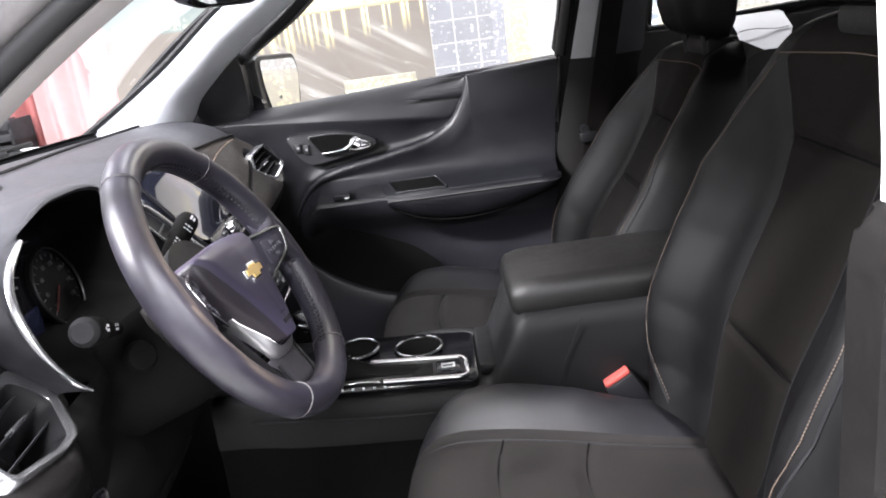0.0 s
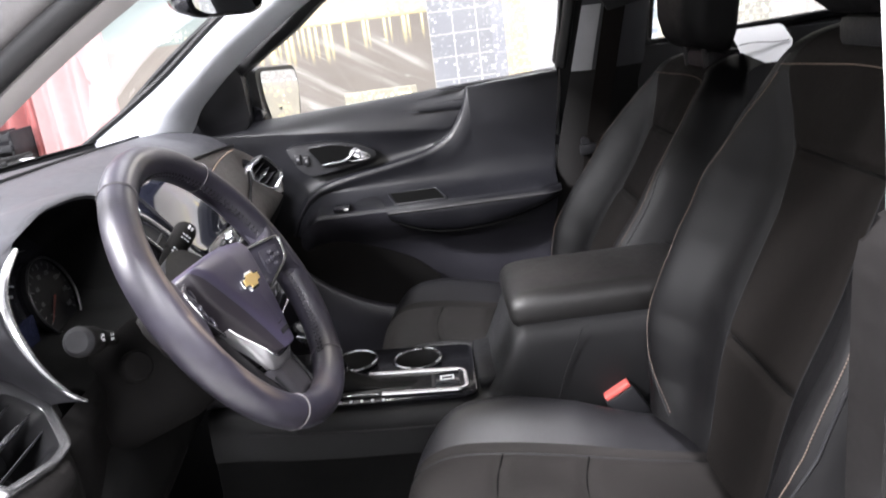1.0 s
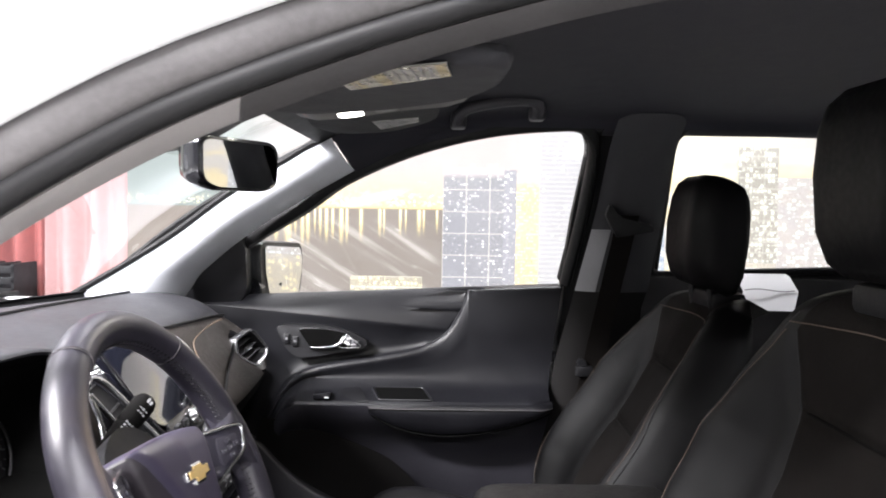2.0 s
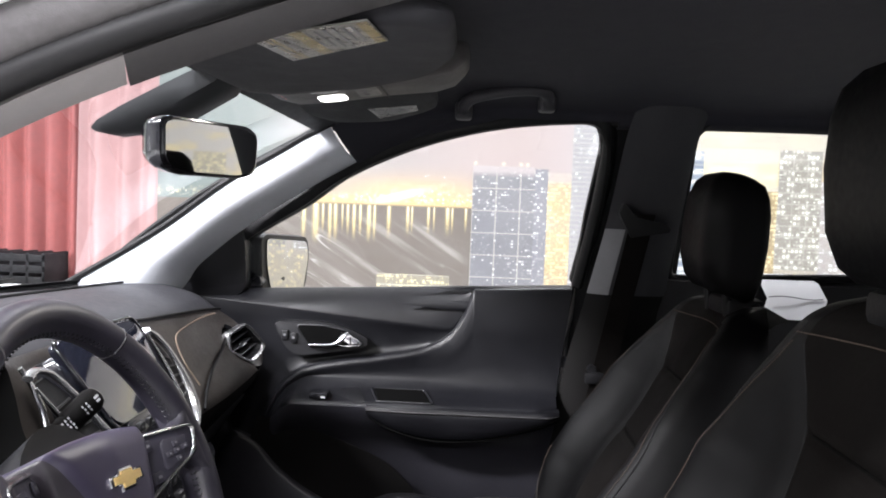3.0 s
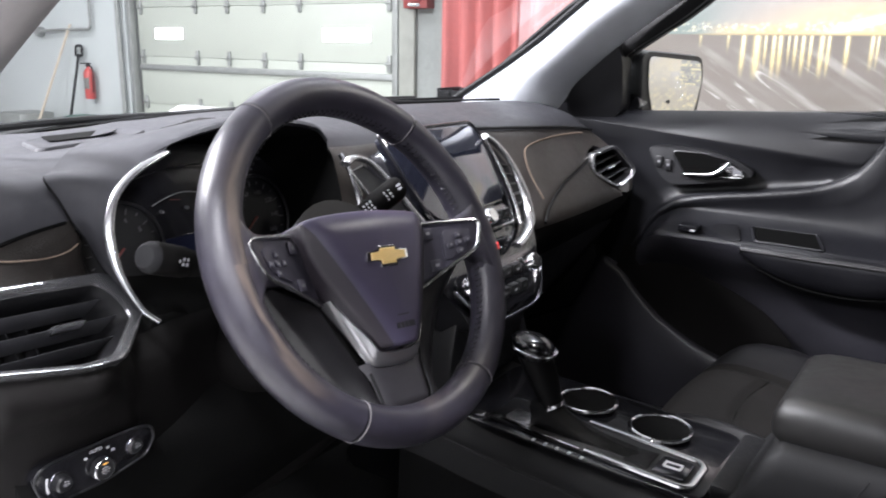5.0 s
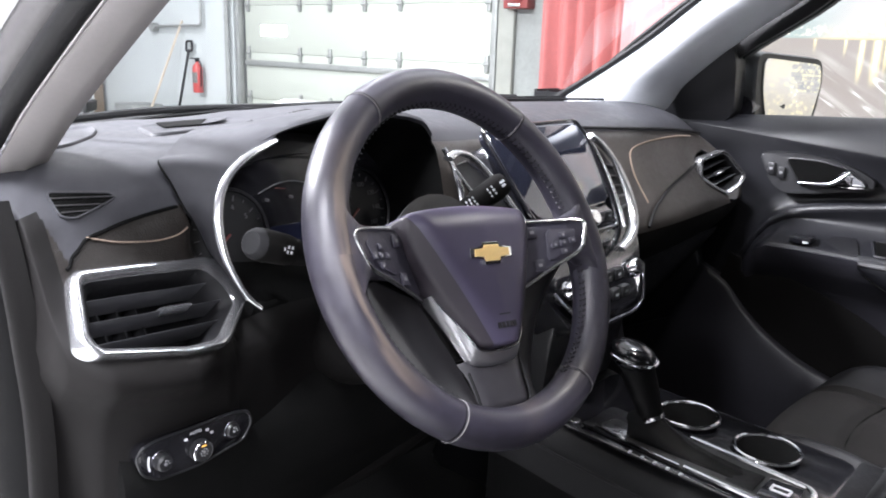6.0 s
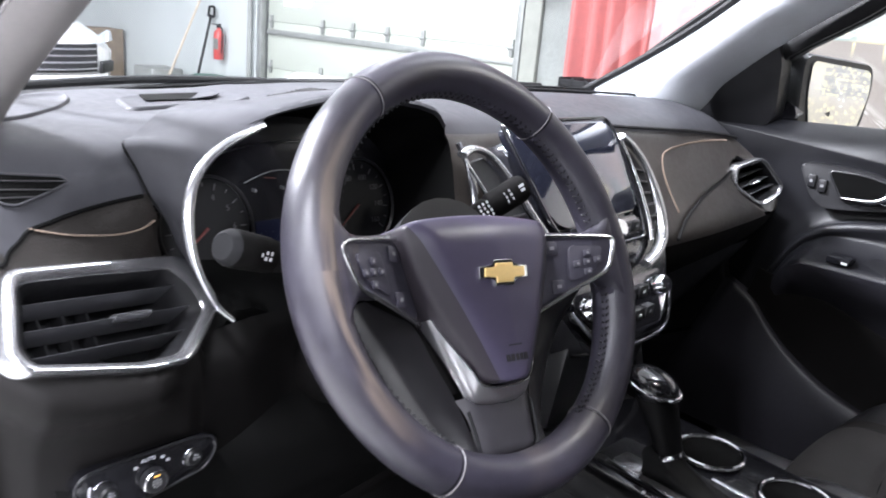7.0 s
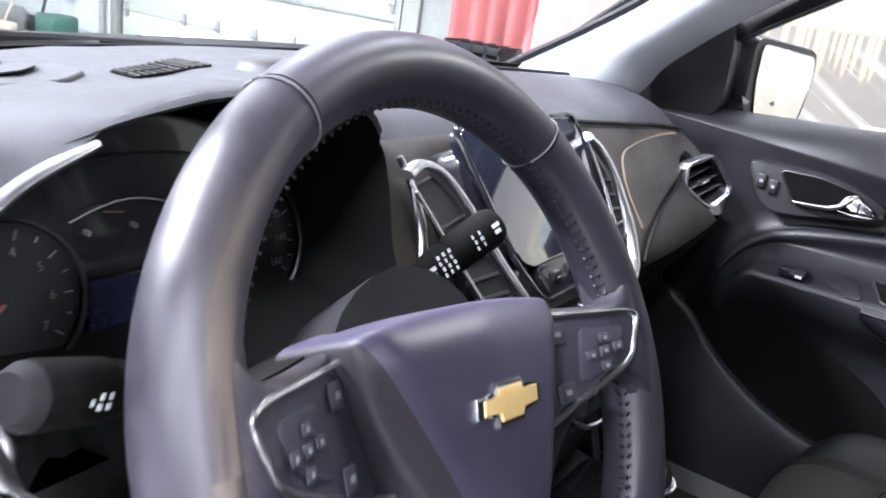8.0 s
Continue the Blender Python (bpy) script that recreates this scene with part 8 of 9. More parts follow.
for k, (a, b, c, d) in enumerate(((0.206, -0.062, 0.226, -0.058), (0.206, -0.050, 0.226, -0.046), (0.204, -0.060, 0.207, -0.046), (0.224, -0.060, 0.227, -0.046))):
    part("switch_mark", box(B(), (a, b, con_z(a) + 0.0078), (c, d, con_z(a) + 0.0086)), WHITEMARK, gate)
part("open_tray", box(B(), (0.150, -0.074, con_z(0.17) + 0.0015), (0.190, -0.030, con_z(0.17) + 0.0038), 0.002), DARK, gate)
for k in range(5):
    x = 0.045 + 0.017 * k
    part("gear_mark", box(B(), (x - 0.002, -0.1005, con_z(x) - 0.0012), (x + 0.002, -0.0955, con_z(x) + 0.0003)), WHITEMARK, gate)
for k in range(3):
    part("socket", box(B(), (-0.075 + 0.022 * k, -0.098 + 0.004 * k, 0.687), (-0.058 + 0.022 * k, -0.086 + 0.004 * k, 0.6905), 0.0015), SATIN if k == 1 else DARK, con)
for cx, cy in ((0.056, 0.046), (0.167, 0.038)):
    # The well isn't sunk: a black disc carries its shade.
    cup = part("cup_holder", cyl(B(), (cx, cy, con_z(cx) - 0.004), (cx, cy, con_z(cx) + 0.0022), 0.039, 32), CUPBLACK, con, "cup holder, flat disc with the well's shade in its black")
    part("cup_ring", tube(B(), [(cx + 0.0405 * math.cos(a), cy + 0.0405 * math.sin(a), con_z(cx) + 0.004) for a in [2 * math.pi * i / 40 for i in range(40)]], 0.0032, 8, closed=True), CHROME, cup, "chrome cup holder ring")
part("front_bin", box(B(), (0.265, -0.075, 0.661), (0.300, 0.085, 0.682), 0.006), DARK, con)
# shifter
sh = part("shifter", tube(B(), crom([(0.044, -0.045, 0.708), (0.030, -0.045, 0.742), (0.013, -0.045, 0.778)], 5), [0.0165, 0.0165, 0.0168, 0.0175, 0.0185, 0.0195, 0.0205, 0.0215, 0.0225, 0.0235, 0.0240], 20), LEATHER, con, "black leather shift lever", sharp=60)
rows = []
for z, r, dx in ((0.773, 0.0235, 0.0), (0.778, 0.0262, 0.0), (0.786, 0.0275, -0.001), (0.793, 0.0262, -0.002), (0.798, 0.020, -0.003), (0.800, 0.010, -0.003)):
    rows.append([V(0.011 + dx + r * 1.12 * math.cos(a), -0.045 + r * math.sin(a), z - 0.18 * r * math.cos(a)) for a in [2 * math.pi * i / 28 for i in range(28)]])
part("knob_top", loft(B(), rows, closed=True, cap=True), GLOSS, sh, "gloss black knob top", sharp=60)
part("knob_band", tube(B(), [(0.011 + 0.0312 * math.cos(a), -0.045 + 0.0279 * math.sin(a), 0.7835 - 0.005 * math.cos(a)) for a in [radians(-130 + 260 * i / 28) for i in range(29)]], 0.0022, 8), CHROME, sh)
part("collar", cyl(B(), (0.0445, -0.045, 0.704), (0.041, -0.045, 0.712), 0.0185, 24, 0.0178, 0.002), CHROME, sh)
rows = []
for t in [i / 14 for i in range(15)]:
    x = lerp(0.022, 0.165, t)
    h = 0.024 * math.exp(-((t - 0.12) / 0.28) ** 2) + 0.010 * (1 - t) + 0.002
    w = 0.026 * (1 - 0.3 * t)
    fold = 0.0022 * math.sin(26 * t) * (1 - t)
    rows.append([V(x + 0.004 * math.sin(5 * a), -0.047 + w * math.cos(a), con_z(x) + 0.002 + (h + fold * math.cos(2 * a)) * math.sin(a)) for a in [math.pi * i / 12 for i in range(13)]])
part("boot", solid(loft(B(), rows), 0.002), LEATHER, sh, "black leather shifter boot", sharp=60)
# armrest lid
rows = []
for x, s in ((0.326, 0.30), (0.329, 0.55), (0.337, 0.78), (0.352, 0.93), (0.375, 1.0), (0.45, 1.0), (0.56, 1.0), (0.615, 0.97), (0.625, 0.8)):
    zc, hz, hy = 0.784, 0.031 * s, 0.101 * (0.80 + 0.20 * s)
    rows.append([V(x, 0.004 + q.x, zc + q.y + 0.006 * (1 - (q.x / hy) ** 2) * (q.y > 0)) for q in rounded([(-hy, -hz, 0), (hy, -hz, 0), (hy, hz, 0), (-hy, hz, 0)], 0.030 * s, 6)])
arm = part("armrest_lid", loft(B(), rows, closed=True, cap=True), ARMSKIN, con, "black padded armrest lid", sharp=60)
part("lid_shadow_gap", box(B(), (0.345, -0.092, 0.7495), (0.62, 0.100, 0.7555)), CUPBLACK, arm)
part("latch", box(B(), (0.334, -0.03, 0.752), (0.346, 0.03, 0.764), 0.004), PLASTIC, arm)

# ---- front seats ----
WID = [(0.0, 0.225), (0.10, 0.255), (0.25, 0.276), (0.45, 0.276), (0.62, 0.258), (0.76, 0.228), (0.88, 0.192), (0.95, 0.160), (1.0, 0.115)]
# where the insert ends and where the stitching runs, as shares of the half width
INS = [(0.0, 0.35), (0.26, 0.34), (0.58, 0.355), (0.70, 0.42), (0.79, 0.56), (0.86, 0.69), (1.0, 0.70)]
STI = [(0.0, 0.60), (0.08, 0.72), (0.16, 0.82), (0.30, 0.86), (0.52, 0.85), (0.68, 0.80), (0.82, 0.75), (1.0, 0.735)]
SIDE = crom([(0.115, 0, 0.43), (0.078, 0, 0.49), (0.068, 0, 0.540), (0.084, 0, 0.580), (0.125, 0, 0.602), (0.20, 0, 0.600), (0.30, 0, 0.584), (0.42, 0, 0.560), (0.56, 0, 0.540)], 6)


def front_seat(yc, base_x, base_z, recline, dx, dz, ln, head, tucks, label):
    """A bucket seat: its backrest leans by recline degrees and is ln long, its cushion is set back and raised by dx, dz."""
    seat = thing("front_seat", (0.35 + dx, yc, 0.345), label, "seat", "front seats")
    rc = radians(recline)
    upv, nrm = V(math.sin(rc), 0, math.cos(rc)), V(-math.cos(rc), 0, math.sin(rc))
    base = V(base_x, yc, base_z)

    def back_front(s, y):
        """A point of the backrest's front: s up the seat, y across from its middle."""
        w = table(s, WID)
        bol = 0.058 * math.exp(-((abs(y) - w * 0.80) / 0.050) ** 2) * table(s, [(0.0, 0.75), (0.2, 1.0), (0.6, 0.95), (0.8, 0.55), (1.0, 0.15)])
        edge = max(0.0, abs(y) / w - 0.86) / 0.14
        lumb = 0.018 * math.exp(-((s - 0.28) / 0.2) ** 2)
        tuck = 0.0
        for sk in tucks:
            if abs(y) < w * table(s, INS):
                tuck += 0.008 * math.exp(-((s - sk) / 0.012) ** 2)
        groove = 0.006 * math.exp(-((abs(y) - w * table(s, INS)) / 0.008) ** 2) * max(0.0, min(1.0, (0.90 - s) / 0.06))
        wrinkle = 0.0016 * noise.noise((y * 22, s * 9, yc * 5)) + 0.0022 * noise.noise((y * 7, s * 4, yc * 9))
        topdrop = 0.05 * max(0, (s - 0.90) / 0.10) ** 2
        return base + upv * (ln * s) + V(0, y, 0) + nrm * (bol + lumb + wrinkle - tuck - groove - 0.042 * edge ** 2 - topdrop)

    def stitch_row(f, n, r, material, name="bolster_stitching"):
        bm = B()
        for i in range(n):
            tube(bm, [f(i / n), f((i + 0.62) / n)], r, 5)
        part(name, bm, material, seat)["kind"] = "stuff"

    ns, nc, ins0, ins1 = 120, 60, 16, 44
    rows = []
    for i in range(ns + 1):
        s = i / ns
        w = table(s, WID)
        b = w * table(s, INS)
        ys = [lerp(-w, -b, j / ins0) for j in range(ins0)] + [lerp(-b, b, (j - ins0) / (ins1 - ins0)) for j in range(ins0, ins1)] + [lerp(b, w, (j - ins1) / (nc - ins1)) for j in range(ins1, nc + 1)]
        fr = [back_front(s, y) for y in ys]
        bk = table(s, [(0.0, 0.10), (0.5, 0.105), (0.85, 0.085), (1.0, 0.055)])
        c = base + upv * (ln * s)
        rear = [c + V(0, w * q, 0) - nrm * (bk * (1 - 0.35 * abs(q) ** 3)) for q in (1.0, 0.9, 0.5, 0.0, -0.5, -0.9, -1.0)]
        rows.append(fr + rear)
    bm = B()
    loft(bm, [r[ins1:] + r[:ins0 + 1] for r in rows])
    bm.faces.new([bm.verts.new(p) for p in rows[-1]])
    bmesh.ops.remove_doubles(bm, verts=bm.verts, dist=1e-5)
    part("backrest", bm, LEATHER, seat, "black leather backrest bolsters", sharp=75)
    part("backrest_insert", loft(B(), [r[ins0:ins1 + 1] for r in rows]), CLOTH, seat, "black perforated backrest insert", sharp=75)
    for sk in tucks:
        part("insert_seam", tube(B(), [back_front(sk, lerp(-1, 1, i / 16) * table(sk, WID) * table(sk, INS) * 0.97) + nrm * 0.0004 for i in range(17)], 0.0018, 5), CUPBLACK, seat)
    for sgn in (-1, 1):
        stitch_row(lambda t: back_front(lerp(0.03, 0.86, t), sgn * table(lerp(0.03, 0.86, t), WID) * table(lerp(0.03, 0.86, t), STI)) + nrm * 0.0010, 130, 0.0007, SEATTHREAD)
        part("bolster_piping", tube(B(), [back_front(lerp(0.02, 0.90, i / 40), sgn * table(lerp(0.02, 0.90, i / 40), WID) * (table(lerp(0.02, 0.90, i / 40), STI) + 0.025)) - nrm * 0.0006 for i in range(41)], 0.0018, 6), DARK, seat)
        part("insert_piping", tube(B(), [back_front(lerp(0.04, 0.86, i / 40), sgn * table(lerp(0.04, 0.86, i / 40), INS) * table(lerp(0.04, 0.86, i / 40), WID)) - nrm * 0.0004 for i in range(41)], 0.0016, 6), DARK, seat)
    stitch_row(lambda t: back_front(0.875 + 0.02 * math.sin(math.pi * t), lerp(-0.15, 0.15, t)) + nrm * 0.0015, 60, 0.0009, SEATTHREAD)

    def cush(t, y):
        """A point of the cushion: t from its front edge to the rear."""
        f = t * (len(SIDE) - 1)
        i = min(len(SIDE) - 2, int(f))
        p = SIDE[i].lerp(SIDE[i + 1], f - i)
        flat = max(0.0, min(1.0, (t - 0.30) / 0.15))
        bol = (0.042 if yc > 0 else 0.046) * math.exp(-((abs(y) - 0.190) / 0.050) ** 2) * table(t, [(0.0, 0.0), (0.28, 0.10), (0.42, 0.45), (0.56, 0.90), (0.66, 1.0), (0.78, 0.95), (0.88, 0.60), (1.0, 0.30)])
        edge = max(0.0, abs(y) / 0.262 - 0.84) / 0.16
        groove = 0.007 * math.exp(-((abs(y) - 0.119) / 0.008) ** 2) * flat
        for sk in (0.62, 0.765):
            if abs(y) < 0.119:
                groove += 0.007 * math.exp(-((t - sk - 0.02 * (abs(y) / 0.119) ** 2) / 0.010) ** 2)
        wrinkle = 0.002 * noise.noise((y * 12, t * 8, yc * 7))
        x = p.x + 0.125 * (abs(y) / 0.262) ** 3 * (1 - t) ** 1.4 + 0.02 * edge * (1 - flat)
        corner = 0.050 * (abs(y) / 0.262) ** 4 * max(0.0, (0.62 - t) / 0.62) ** 0.8
        return V(x + dx, yc + y, p.z + dz + bol + wrinkle - groove - corner - 0.045 * edge ** 2)

    rows = []
    for i in range(97):
        r = [cush(i / 96, lerp(-0.262, 0.262, j / 44)) for j in range(45)]
        lo = V(r[0].x, r[0].y - 0.004, min(r[0].z, 0.43)), V(r[-1].x, r[-1].y + 0.004, min(r[-1].z, 0.43))
        rows.append([lo[0]] + r + [lo[1]])
    # Cushions take the lit copies, backrests the dark leather and cloth.
    part("cushion", loft(B(), [r[:13] for r in rows]), LITLEATHER, seat, "black leather cushion bolster, light put into its colour", sharp=75)
    part("cushion", loft(B(), [r[34:] for r in rows]), LITLEATHER, seat, "black leather cushion bolster, light put into its colour", sharp=75)
    part("cushion_insert", loft(B(), [r[12:35] for r in rows]), LITCLOTH, seat, "cloth cushion insert, light put into its colour", sharp=75)
    for sgn in (-1, 1):
        part("cushion_seam", tube(B(), [cush(lerp(0.25, 0.95, i / 30), sgn * 0.119) + V(0, 0, 0.0004) for i in range(31)], 0.0016, 5), DARK, seat)
    for sk in (0.62, 0.765):
        part("cushion_seam", tube(B(), [cush(sk + 0.02 * (abs(i - 8) / 8) ** 2, lerp(-0.119, 0.119, i / 16)) + V(0, 0, 0.0006) for i in range(17)], 0.0013, 5), CUPBLACK, seat)
    stitch_row(lambda q: cush(lerp(0.30, 0.93, q), -0.124) + V(0, 0, 0.0012), 70, 0.0006, THREAD_GREY, "cushion_stitching")
    part("seat_base", box(B(), (0.13 + dx, yc - 0.24, 0.36), (0.60 + dx, yc + 0.24, 0.46), 0.03), PLASTIC, seat, "black plastic seat base")
    for y in (-0.20, 0.20):
        part("seat_rail", box(B(), (0.05 + dx, yc + y - 0.02, 0.346), (0.66 + dx, yc + y + 0.02, 0.375), 0.004), STEEL, seat)
    # headrest
    hb, hn, hu = base + upv * ln + V(*head), V(-0.93, 0, 0.367), V(0.16, 0, 0.987)
    if recline < 25:
        hn, hu = V(-0.985, 0, 0.17), V(0.06, 0, 0.998)
    shape = ((-0.004, 0.080, 0.030, 0.036), (0.008, 0.098, 0.046, 0.044), (0.04, 0.108, 0.060, 0.047), (0.10, 0.112, 0.068, 0.044), (0.150, 0.110, 0.068, 0.038), (0.178, 0.104, 0.062, 0.032), (0.196, 0.092, 0.048, 0.024), (0.203, 0.070, 0.028, 0.010))
    rows = []
    for s, w, f, b in shape:
        c = hb + hu * s
        pts = rounded([(-w, -b, 0), (w, -b, 0), (w, f * 0.55, 0), (w * 0.70, f, 0), (-w * 0.70, f, 0), (-w, f * 0.55, 0)], 0.019, 5)
        rows.append([c + V(0, q.x, 0) + hn * q.y for q in pts])
    hr = part("headrest", loft(B(), rows, closed=True, cap=True), LEATHER, seat, "black leather headrest", sharp=60)
    for sgn in (-1, 1):
        foot = base + upv * (ln - 0.06) + V(0, sgn * 0.055, 0) - nrm * 0.02
        part("headrest_post", cyl(B(), foot, hb + V(0, sgn * 0.055, 0.02), 0.007, 12), DARK, hr)
    c = base + upv * ln - nrm * 0.02
    part("headrest_sleeve", box(B(), c + V(-0.035, -0.07, -0.035), c + V(0.03, 0.07, 0.0), 0.01), DARK, hr)


front_seat(0.37, 0.505, 0.575, 28, 0.0, 0.0, 0.615, (-0.021, 0, 0.0), (0.467, 0.705), "black front passenger seat with leather bolsters and tan stitching")
front_seat(-0.37, 0.553, 0.633, 18, 0.07, 0.05, 0.585, (0.0, 0, -0.002), (0.29, 0.715), "black driver seat with leather bolsters and tan stitching")
buckle = thing("belt_buckle", (0.47, -0.125, 0.60), "black seat belt buckle with a red release button", "seat belt")
part("stem", tube(B(), [(0.535, -0.130, 0.550), (0.510, -0.130, 0.590), (0.494, -0.130, 0.622)], 0.014, 10, flat=1.5), PLASTIC, buckle)
bk_m = Matrix.Translation((0.470, -0.132, 0.664)) @ Matrix.Rotation(radians(-30), 4, "Y")
part("case", box(B(), (-0.025, -0.012, -0.068), (0.025, 0.012, -0.008), 0.005, m=bk_m), PLASTIC, buckle)
part("release_button", box(B(), (-0.022, -0.010, -0.009), (0.022, 0.010, -0.001), 0.003, m=bk_m), REDMARK, buckle, "red release button")

# ---- overhead: visors, lamp console, mirror ----
def visor(side, label, base, lean, rear, outline, lab_box):
    """A folded visor: its underside rises by lean towards the middle of the car and by rear towards the back."""
    t = thing("sun_visor", (0.17, side * 0.40, base), label, "sun visor", "sun visors")
    under = lambda x, y: base + lean * (0.57 - y) + rear * (x - 0.07)
    ring = rounded([(x, y, 0) for x, y in outline], 0.035, 5)
    c = sum(ring, V(0, 0, 0)) / len(ring)
    rows = []
    for k, h in ((0.90, 0.020), (0.985, 0.017), (1.0, 0.010), (0.985, 0.003), (0.95, 0.0005), (0.80, -0.001), (0.5, -0.0015), (0.1, -0.0015)):
        rows.append([V(lerp(c.x, p.x, k), side * lerp(c.y, p.y, k), under(lerp(c.x, p.x, k), lerp(c.y, p.y, k)) + h) for p in ring])
    part("flap", loft(B(), rows, closed=True, cap=True), VISOR, t, "dark cloth visor flap", sharp=60)

    def slip(name, u0, u1, v0, v1, drop, thick, material, parent, label=""):
        (ax, ay), (bx, by_), (cx, cy), (dx, dy) = lab_box
        pts = []
        for u, v in ((u0, v0), (u1, v0), (u1, v1), (u0, v1)):
            x = lerp(lerp(ax, bx, u), lerp(dx, cx, u), v)
            y = lerp(lerp(ay, by_, u), lerp(dy, cy, u), v)
            pts.append((x, side * y, under(x, y) - 0.0022 - drop))
        return part(name, prism(B(), pts, (0, 0, thick)), material, parent, label)

    lab = slip("warning_label", 0, 1, 0, 1, 0.0, 0.0012, LABELWHITE, t, "printed warning label with yellow bands" if side < 0 else "plain pale warning label")
    if side < 0:
        for v0, v1 in ((0.10, 0.20), (0.36, 0.47)):
            slip("label_band", 0.05, 0.97, v0, v1, 0.0004, 0.0003, LABELYELLOW, lab)
        slip("label_band", 0.05, 0.95, 0.91, 0.99, 0.0004, 0.0003, LABELYELLOW, lab)
    for k in range(11):
        v = 0.13 + 0.072 * k
        if side > 0 or not 0.33 < v < 0.45:
            slip("text_bar", 0.08, 0.94 - 0.09 * (k * 7 % 4), v, v + 0.018, 0.0007, 0.0003, GREYMARK, lab)
    part("hinge_arm", tube(B(), [(0.05, side * 0.545, base + 0.012), (0.045, side * 0.57, base + 0.03), (0.05, side * 0.575, base + 0.05)], 0.007, 8), PLASTIC, t)


DVISOR = [(0.055, 0.56), (0.320, 0.575), (0.318, 0.43), (0.288, 0.315), (0.205, 0.195), (0.090, 0.105), (0.048, 0.125), (0.055, 0.30)]
DLABEL = [(0.167, 0.515), (0.177, 0.413), (0.271, 0.521), (0.266, 0.590)]
PVISOR = [(0.010, 0.20), (0.262, 0.22), (0.258, 0.36), (0.165, 0.465), (0.060, 0.475), (0.012, 0.40)]
PLABEL = [(0.132, 0.336), (0.221, 0.316), (0.221, 0.358), (0.144, 0.418)]
visor(-1, "dark cloth driver sun visor folded up, with warning label", 1.364, 0.03, 0.0, DVISOR, DLABEL)
visor(1, "dark cloth passenger sun visor folded up, with warning label", 1.398, 0.09, 0.05, PVISOR, PLABEL)
oc = thing("overhead_console", (0.2, 0, 1.40), "taupe overhead console with a lit map lamp", "overhead console")
rows = []
for x, w, d in ((0.035, 0.070, 0.002), (0.045, 0.092, 0.012), (0.07, 0.104, 0.022), (0.12, 0.106, 0.028), (0.20, 0.104, 0.030), (0.27, 0.096, 0.028), (0.298, 0.085, 0.022), (0.312, 0.065, 0.010), (0.318, 0.045, 0.002)):
    zt = table(x, [(0.03, 1.412), (0.10, 1.428), (0.20, 1.446), (0.35, 1.456)])
    rows.append([V(x, q.x, zt - 0.008 + q.y) for q in rounded([(-w, 0.016, 0), (-w, -d * 0.45, 0), (-w * 0.80, -d, 0), (w * 0.80, -d, 0), (w, -d * 0.45, 0), (w, 0.016, 0)], 0.012, 3)])
part("housing", loft(B(), rows, closed=True, cap=True), OVERHEAD, oc, "taupe plastic lamp housing", sharp=60)
hz_ = lambda x: table(x, [(0.03, 1.402), (0.07, 1.3925), (0.12, 1.3955), (0.20, 1.4075), (0.27, 1.4165), (0.30, 1.423)])
for y, mt, lb in ((-0.042, surface("unlit_lens", (0.5, 0.5, 0.5), 0.3), "unlit lamp lens"), (0.034, LAMPGLOW, "lit lamp lens")):
    part("lamp_lens", prism(B(), rounded([(x, y + e, hz_(x) - 0.0015) for x, e in ((0.108, -0.026), (0.108, 0.026), (0.146, 0.024), (0.146, -0.024))], 0.012), (0, 0, 0.006), 0.001), mt, oc, lb)
part("display_window", prism(B(), rounded([(x, y, hz_(x) - 0.001) for x, y in ((0.050, -0.045), (0.050, 0.060), (0.080, 0.066), (0.080, -0.050))], 0.008), (0, 0, 0.004), 0.001), GLOSS, oc, "dark indicator window")
for k in range(3):
    part("indicator_mark", box(B(), (0.060, -0.02 + 0.022 * k, hz_(0.062) - 0.0018), (0.067, -0.008 + 0.022 * k, hz_(0.062) - 0.0005)), REDMARK, oc)
part("switch_row", prism(B(), rounded([(x, y, hz_(x) - 0.0012) for x, y in ((0.164, -0.05), (0.164, 0.05), (0.196, 0.05), (0.196, -0.05))], 0.008), (0, 0, 0.004), 0.001), PLASTIC, oc)
part("glasses_lid", prism(B(), rounded([(x, y, hz_(x) - 0.0010) for x, y in ((0.206, -0.070), (0.206, 0.070), (0.290, 0.058), (0.290, -0.058))], 0.02), (0, 0, 0.004), 0.0015), OVERHEAD, oc)
part("lid_joint", tube(B(), [(0.201, y, hz_(0.201) - 0.0002) for y in (-0.082, 0.0, 0.082)], 0.0012, 6), DARK, oc)
for k in range(3):
    part("switch_mark", box(B(), (0.172, -0.03 + 0.028 * k, hz_(0.176) - 0.0020), (0.180, -0.022 + 0.028 * k, hz_(0.176) - 0.0008)), GREYMARK, oc)
la = bpy.data.lights.new("map_lamp", "AREA")
la.shape, la.size, la.size_y, la.energy, la.color = "RECTANGLE", 0.05, 0.045, MAPWATTS, (1.0, 0.96, 0.90)
ob = new("map_lamp", la)
ob.location = (0.122, 0.034, 1.388)

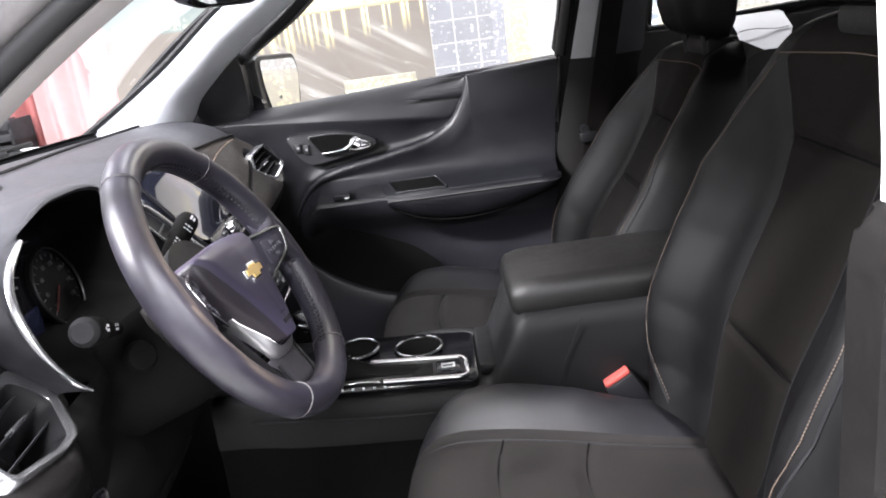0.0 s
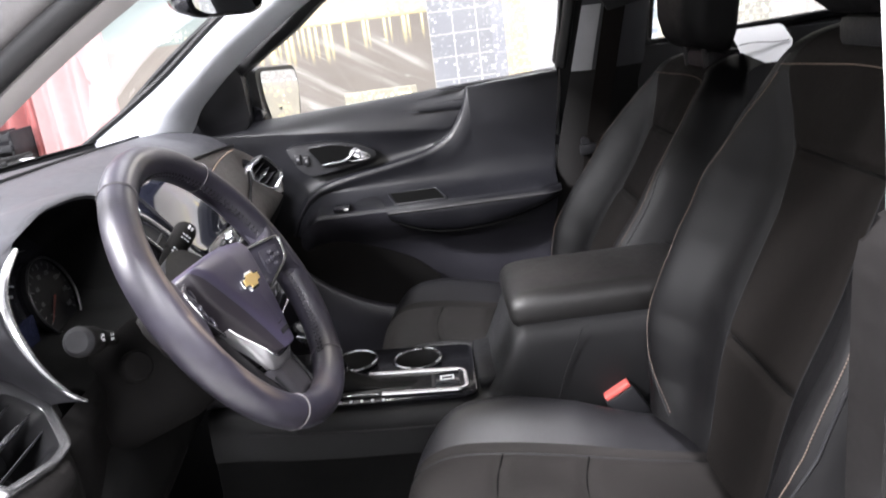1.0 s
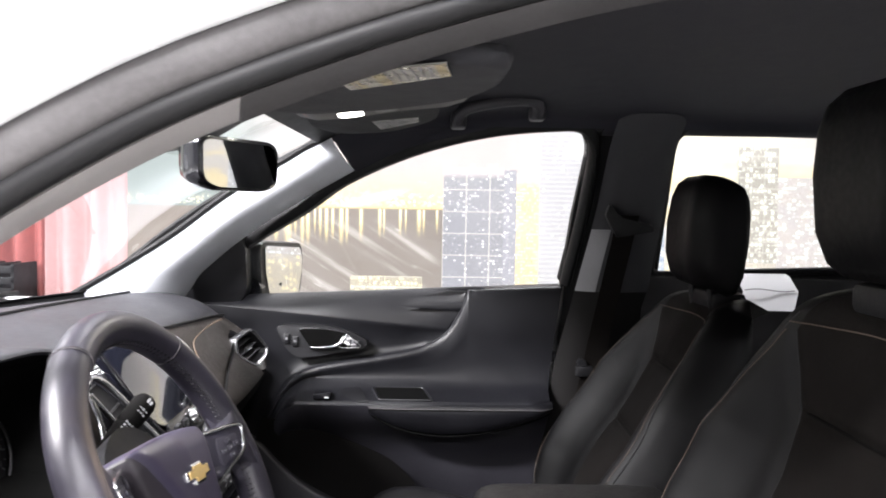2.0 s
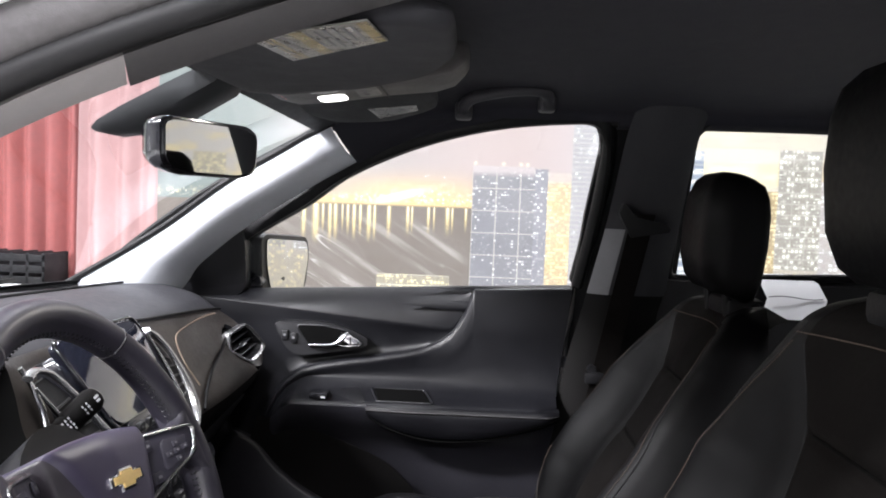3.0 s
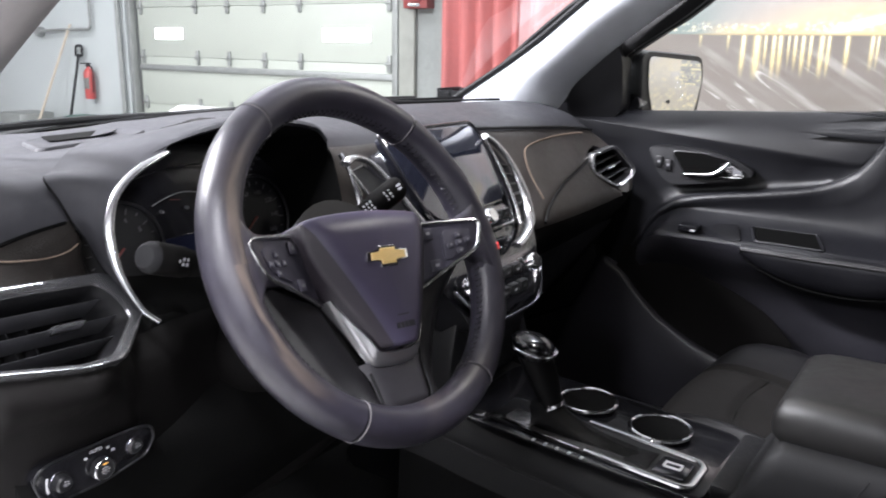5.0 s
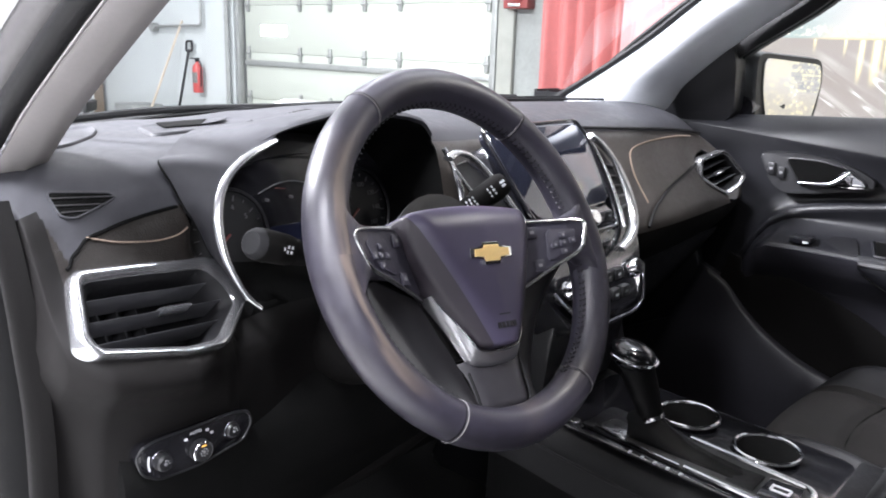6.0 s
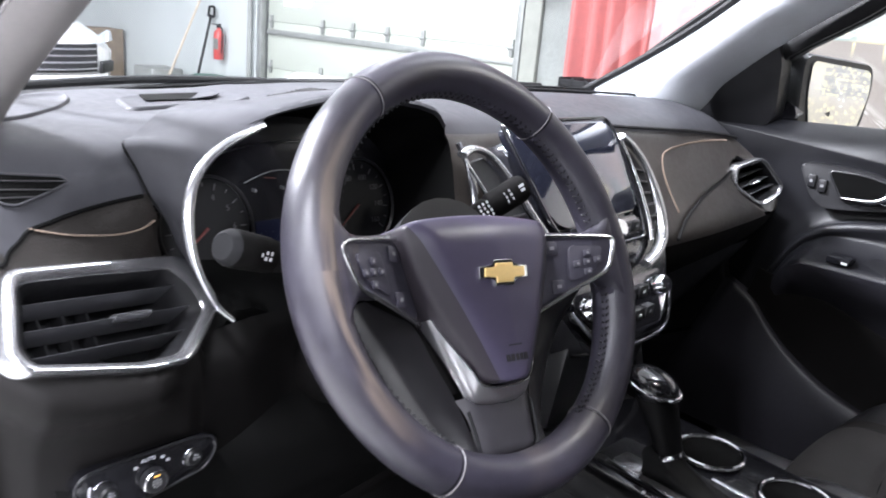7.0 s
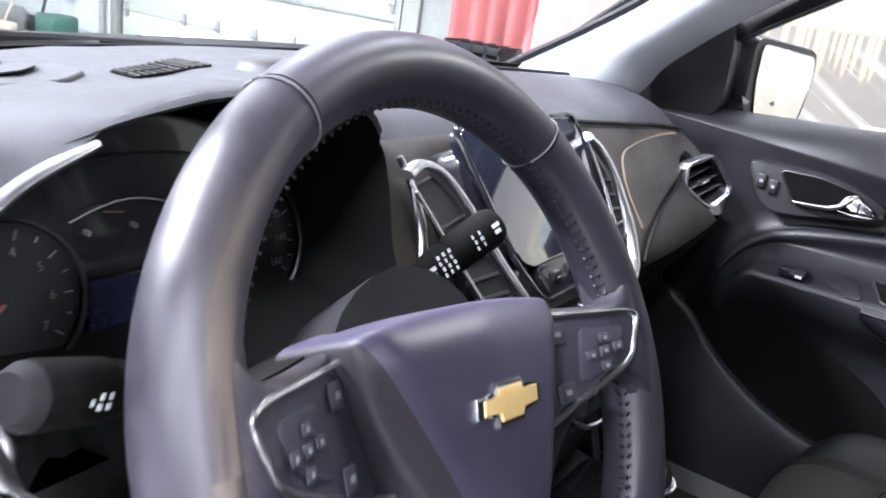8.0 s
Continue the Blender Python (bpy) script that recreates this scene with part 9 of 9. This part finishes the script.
rv = thing("rearview_mirror", (-0.05, -0.03, 1.31), "black rearview mirror on the windscreen", "mirror")
a = radians(RVTURN)
RM = Matrix.Translation(RVPOS) @ Matrix.Rotation(-a, 4, "Z") @ Matrix.Rotation(radians(RVTILT), 4, "Y")
shape = [V(p.x, p.y * 0.88, p.z) for p in rounded([(0, -0.122, 0.030), (0, -0.105, 0.036), (0, 0.09, 0.040), (0, 0.120, 0.030), (0, 0.118, -0.026), (0, 0.07, -0.036), (0, -0.08, -0.037), (0, -0.118, -0.026)], 0.018, 4)]
rows = []
for x, s in ((-0.045, 0.45), (-0.038, 0.75), (-0.020, 0.95), (-0.004, 1.0), (0.004, 0.995), (0.006, 0.96)):
    rows.append([RM @ V(x, p.y * (0.3 + 0.7 * s) if s < 0.9 else p.y * s, p.z * s) for p in shape])
hs = part("mirror_shell", loft(B(), rows, closed=True, cap=True), GLOSS, rv, "black mirror shell", sharp=50)
part("mirror_face", prism(B(), [RM @ V(0.0064, p.y * 0.93, p.z * 0.86) for p in shape], RM.to_3x3() @ V(0.0012, 0, 0)), MIRROR, hs, "mirror face")
part("mirror_stem", tube(B(), [RM @ V(-0.04, 0.01, 0.0), RM @ V(-0.065, 0.01, 0.02), screen_point(0.02, 0.80) + V(0.01, 0, -0.005)], [0.014, 0.012, 0.016], 10), DARK, rv)
rows = []
for v, w, d in ((0.71, 0.022, 0.006), (0.735, 0.040, 0.022), (0.79, 0.050, 0.036), (0.87, 0.055, 0.042), (0.96, 0.058, 0.036), (1.0, 0.056, 0.020)):
    c = screen_point(0.06, v)
    n = V(0.56, 0, -0.83)
    rows.append([c + V(0, y, 0) + n * (0.004 + e) for y, e in ((-w, 0.0), (-w * 0.9, d * 0.7), (-w * 0.5, d), (w * 0.5, d), (w * 0.9, d * 0.7), (w, 0.0))])
part("sensor_cover", loft(B(), rows, closed=True, cap=True), surface("grey_sensor_cover", (0.022, 0.024, 0.026), 0.6), rv, "dark sensor cover behind the mirror", sharp=50)
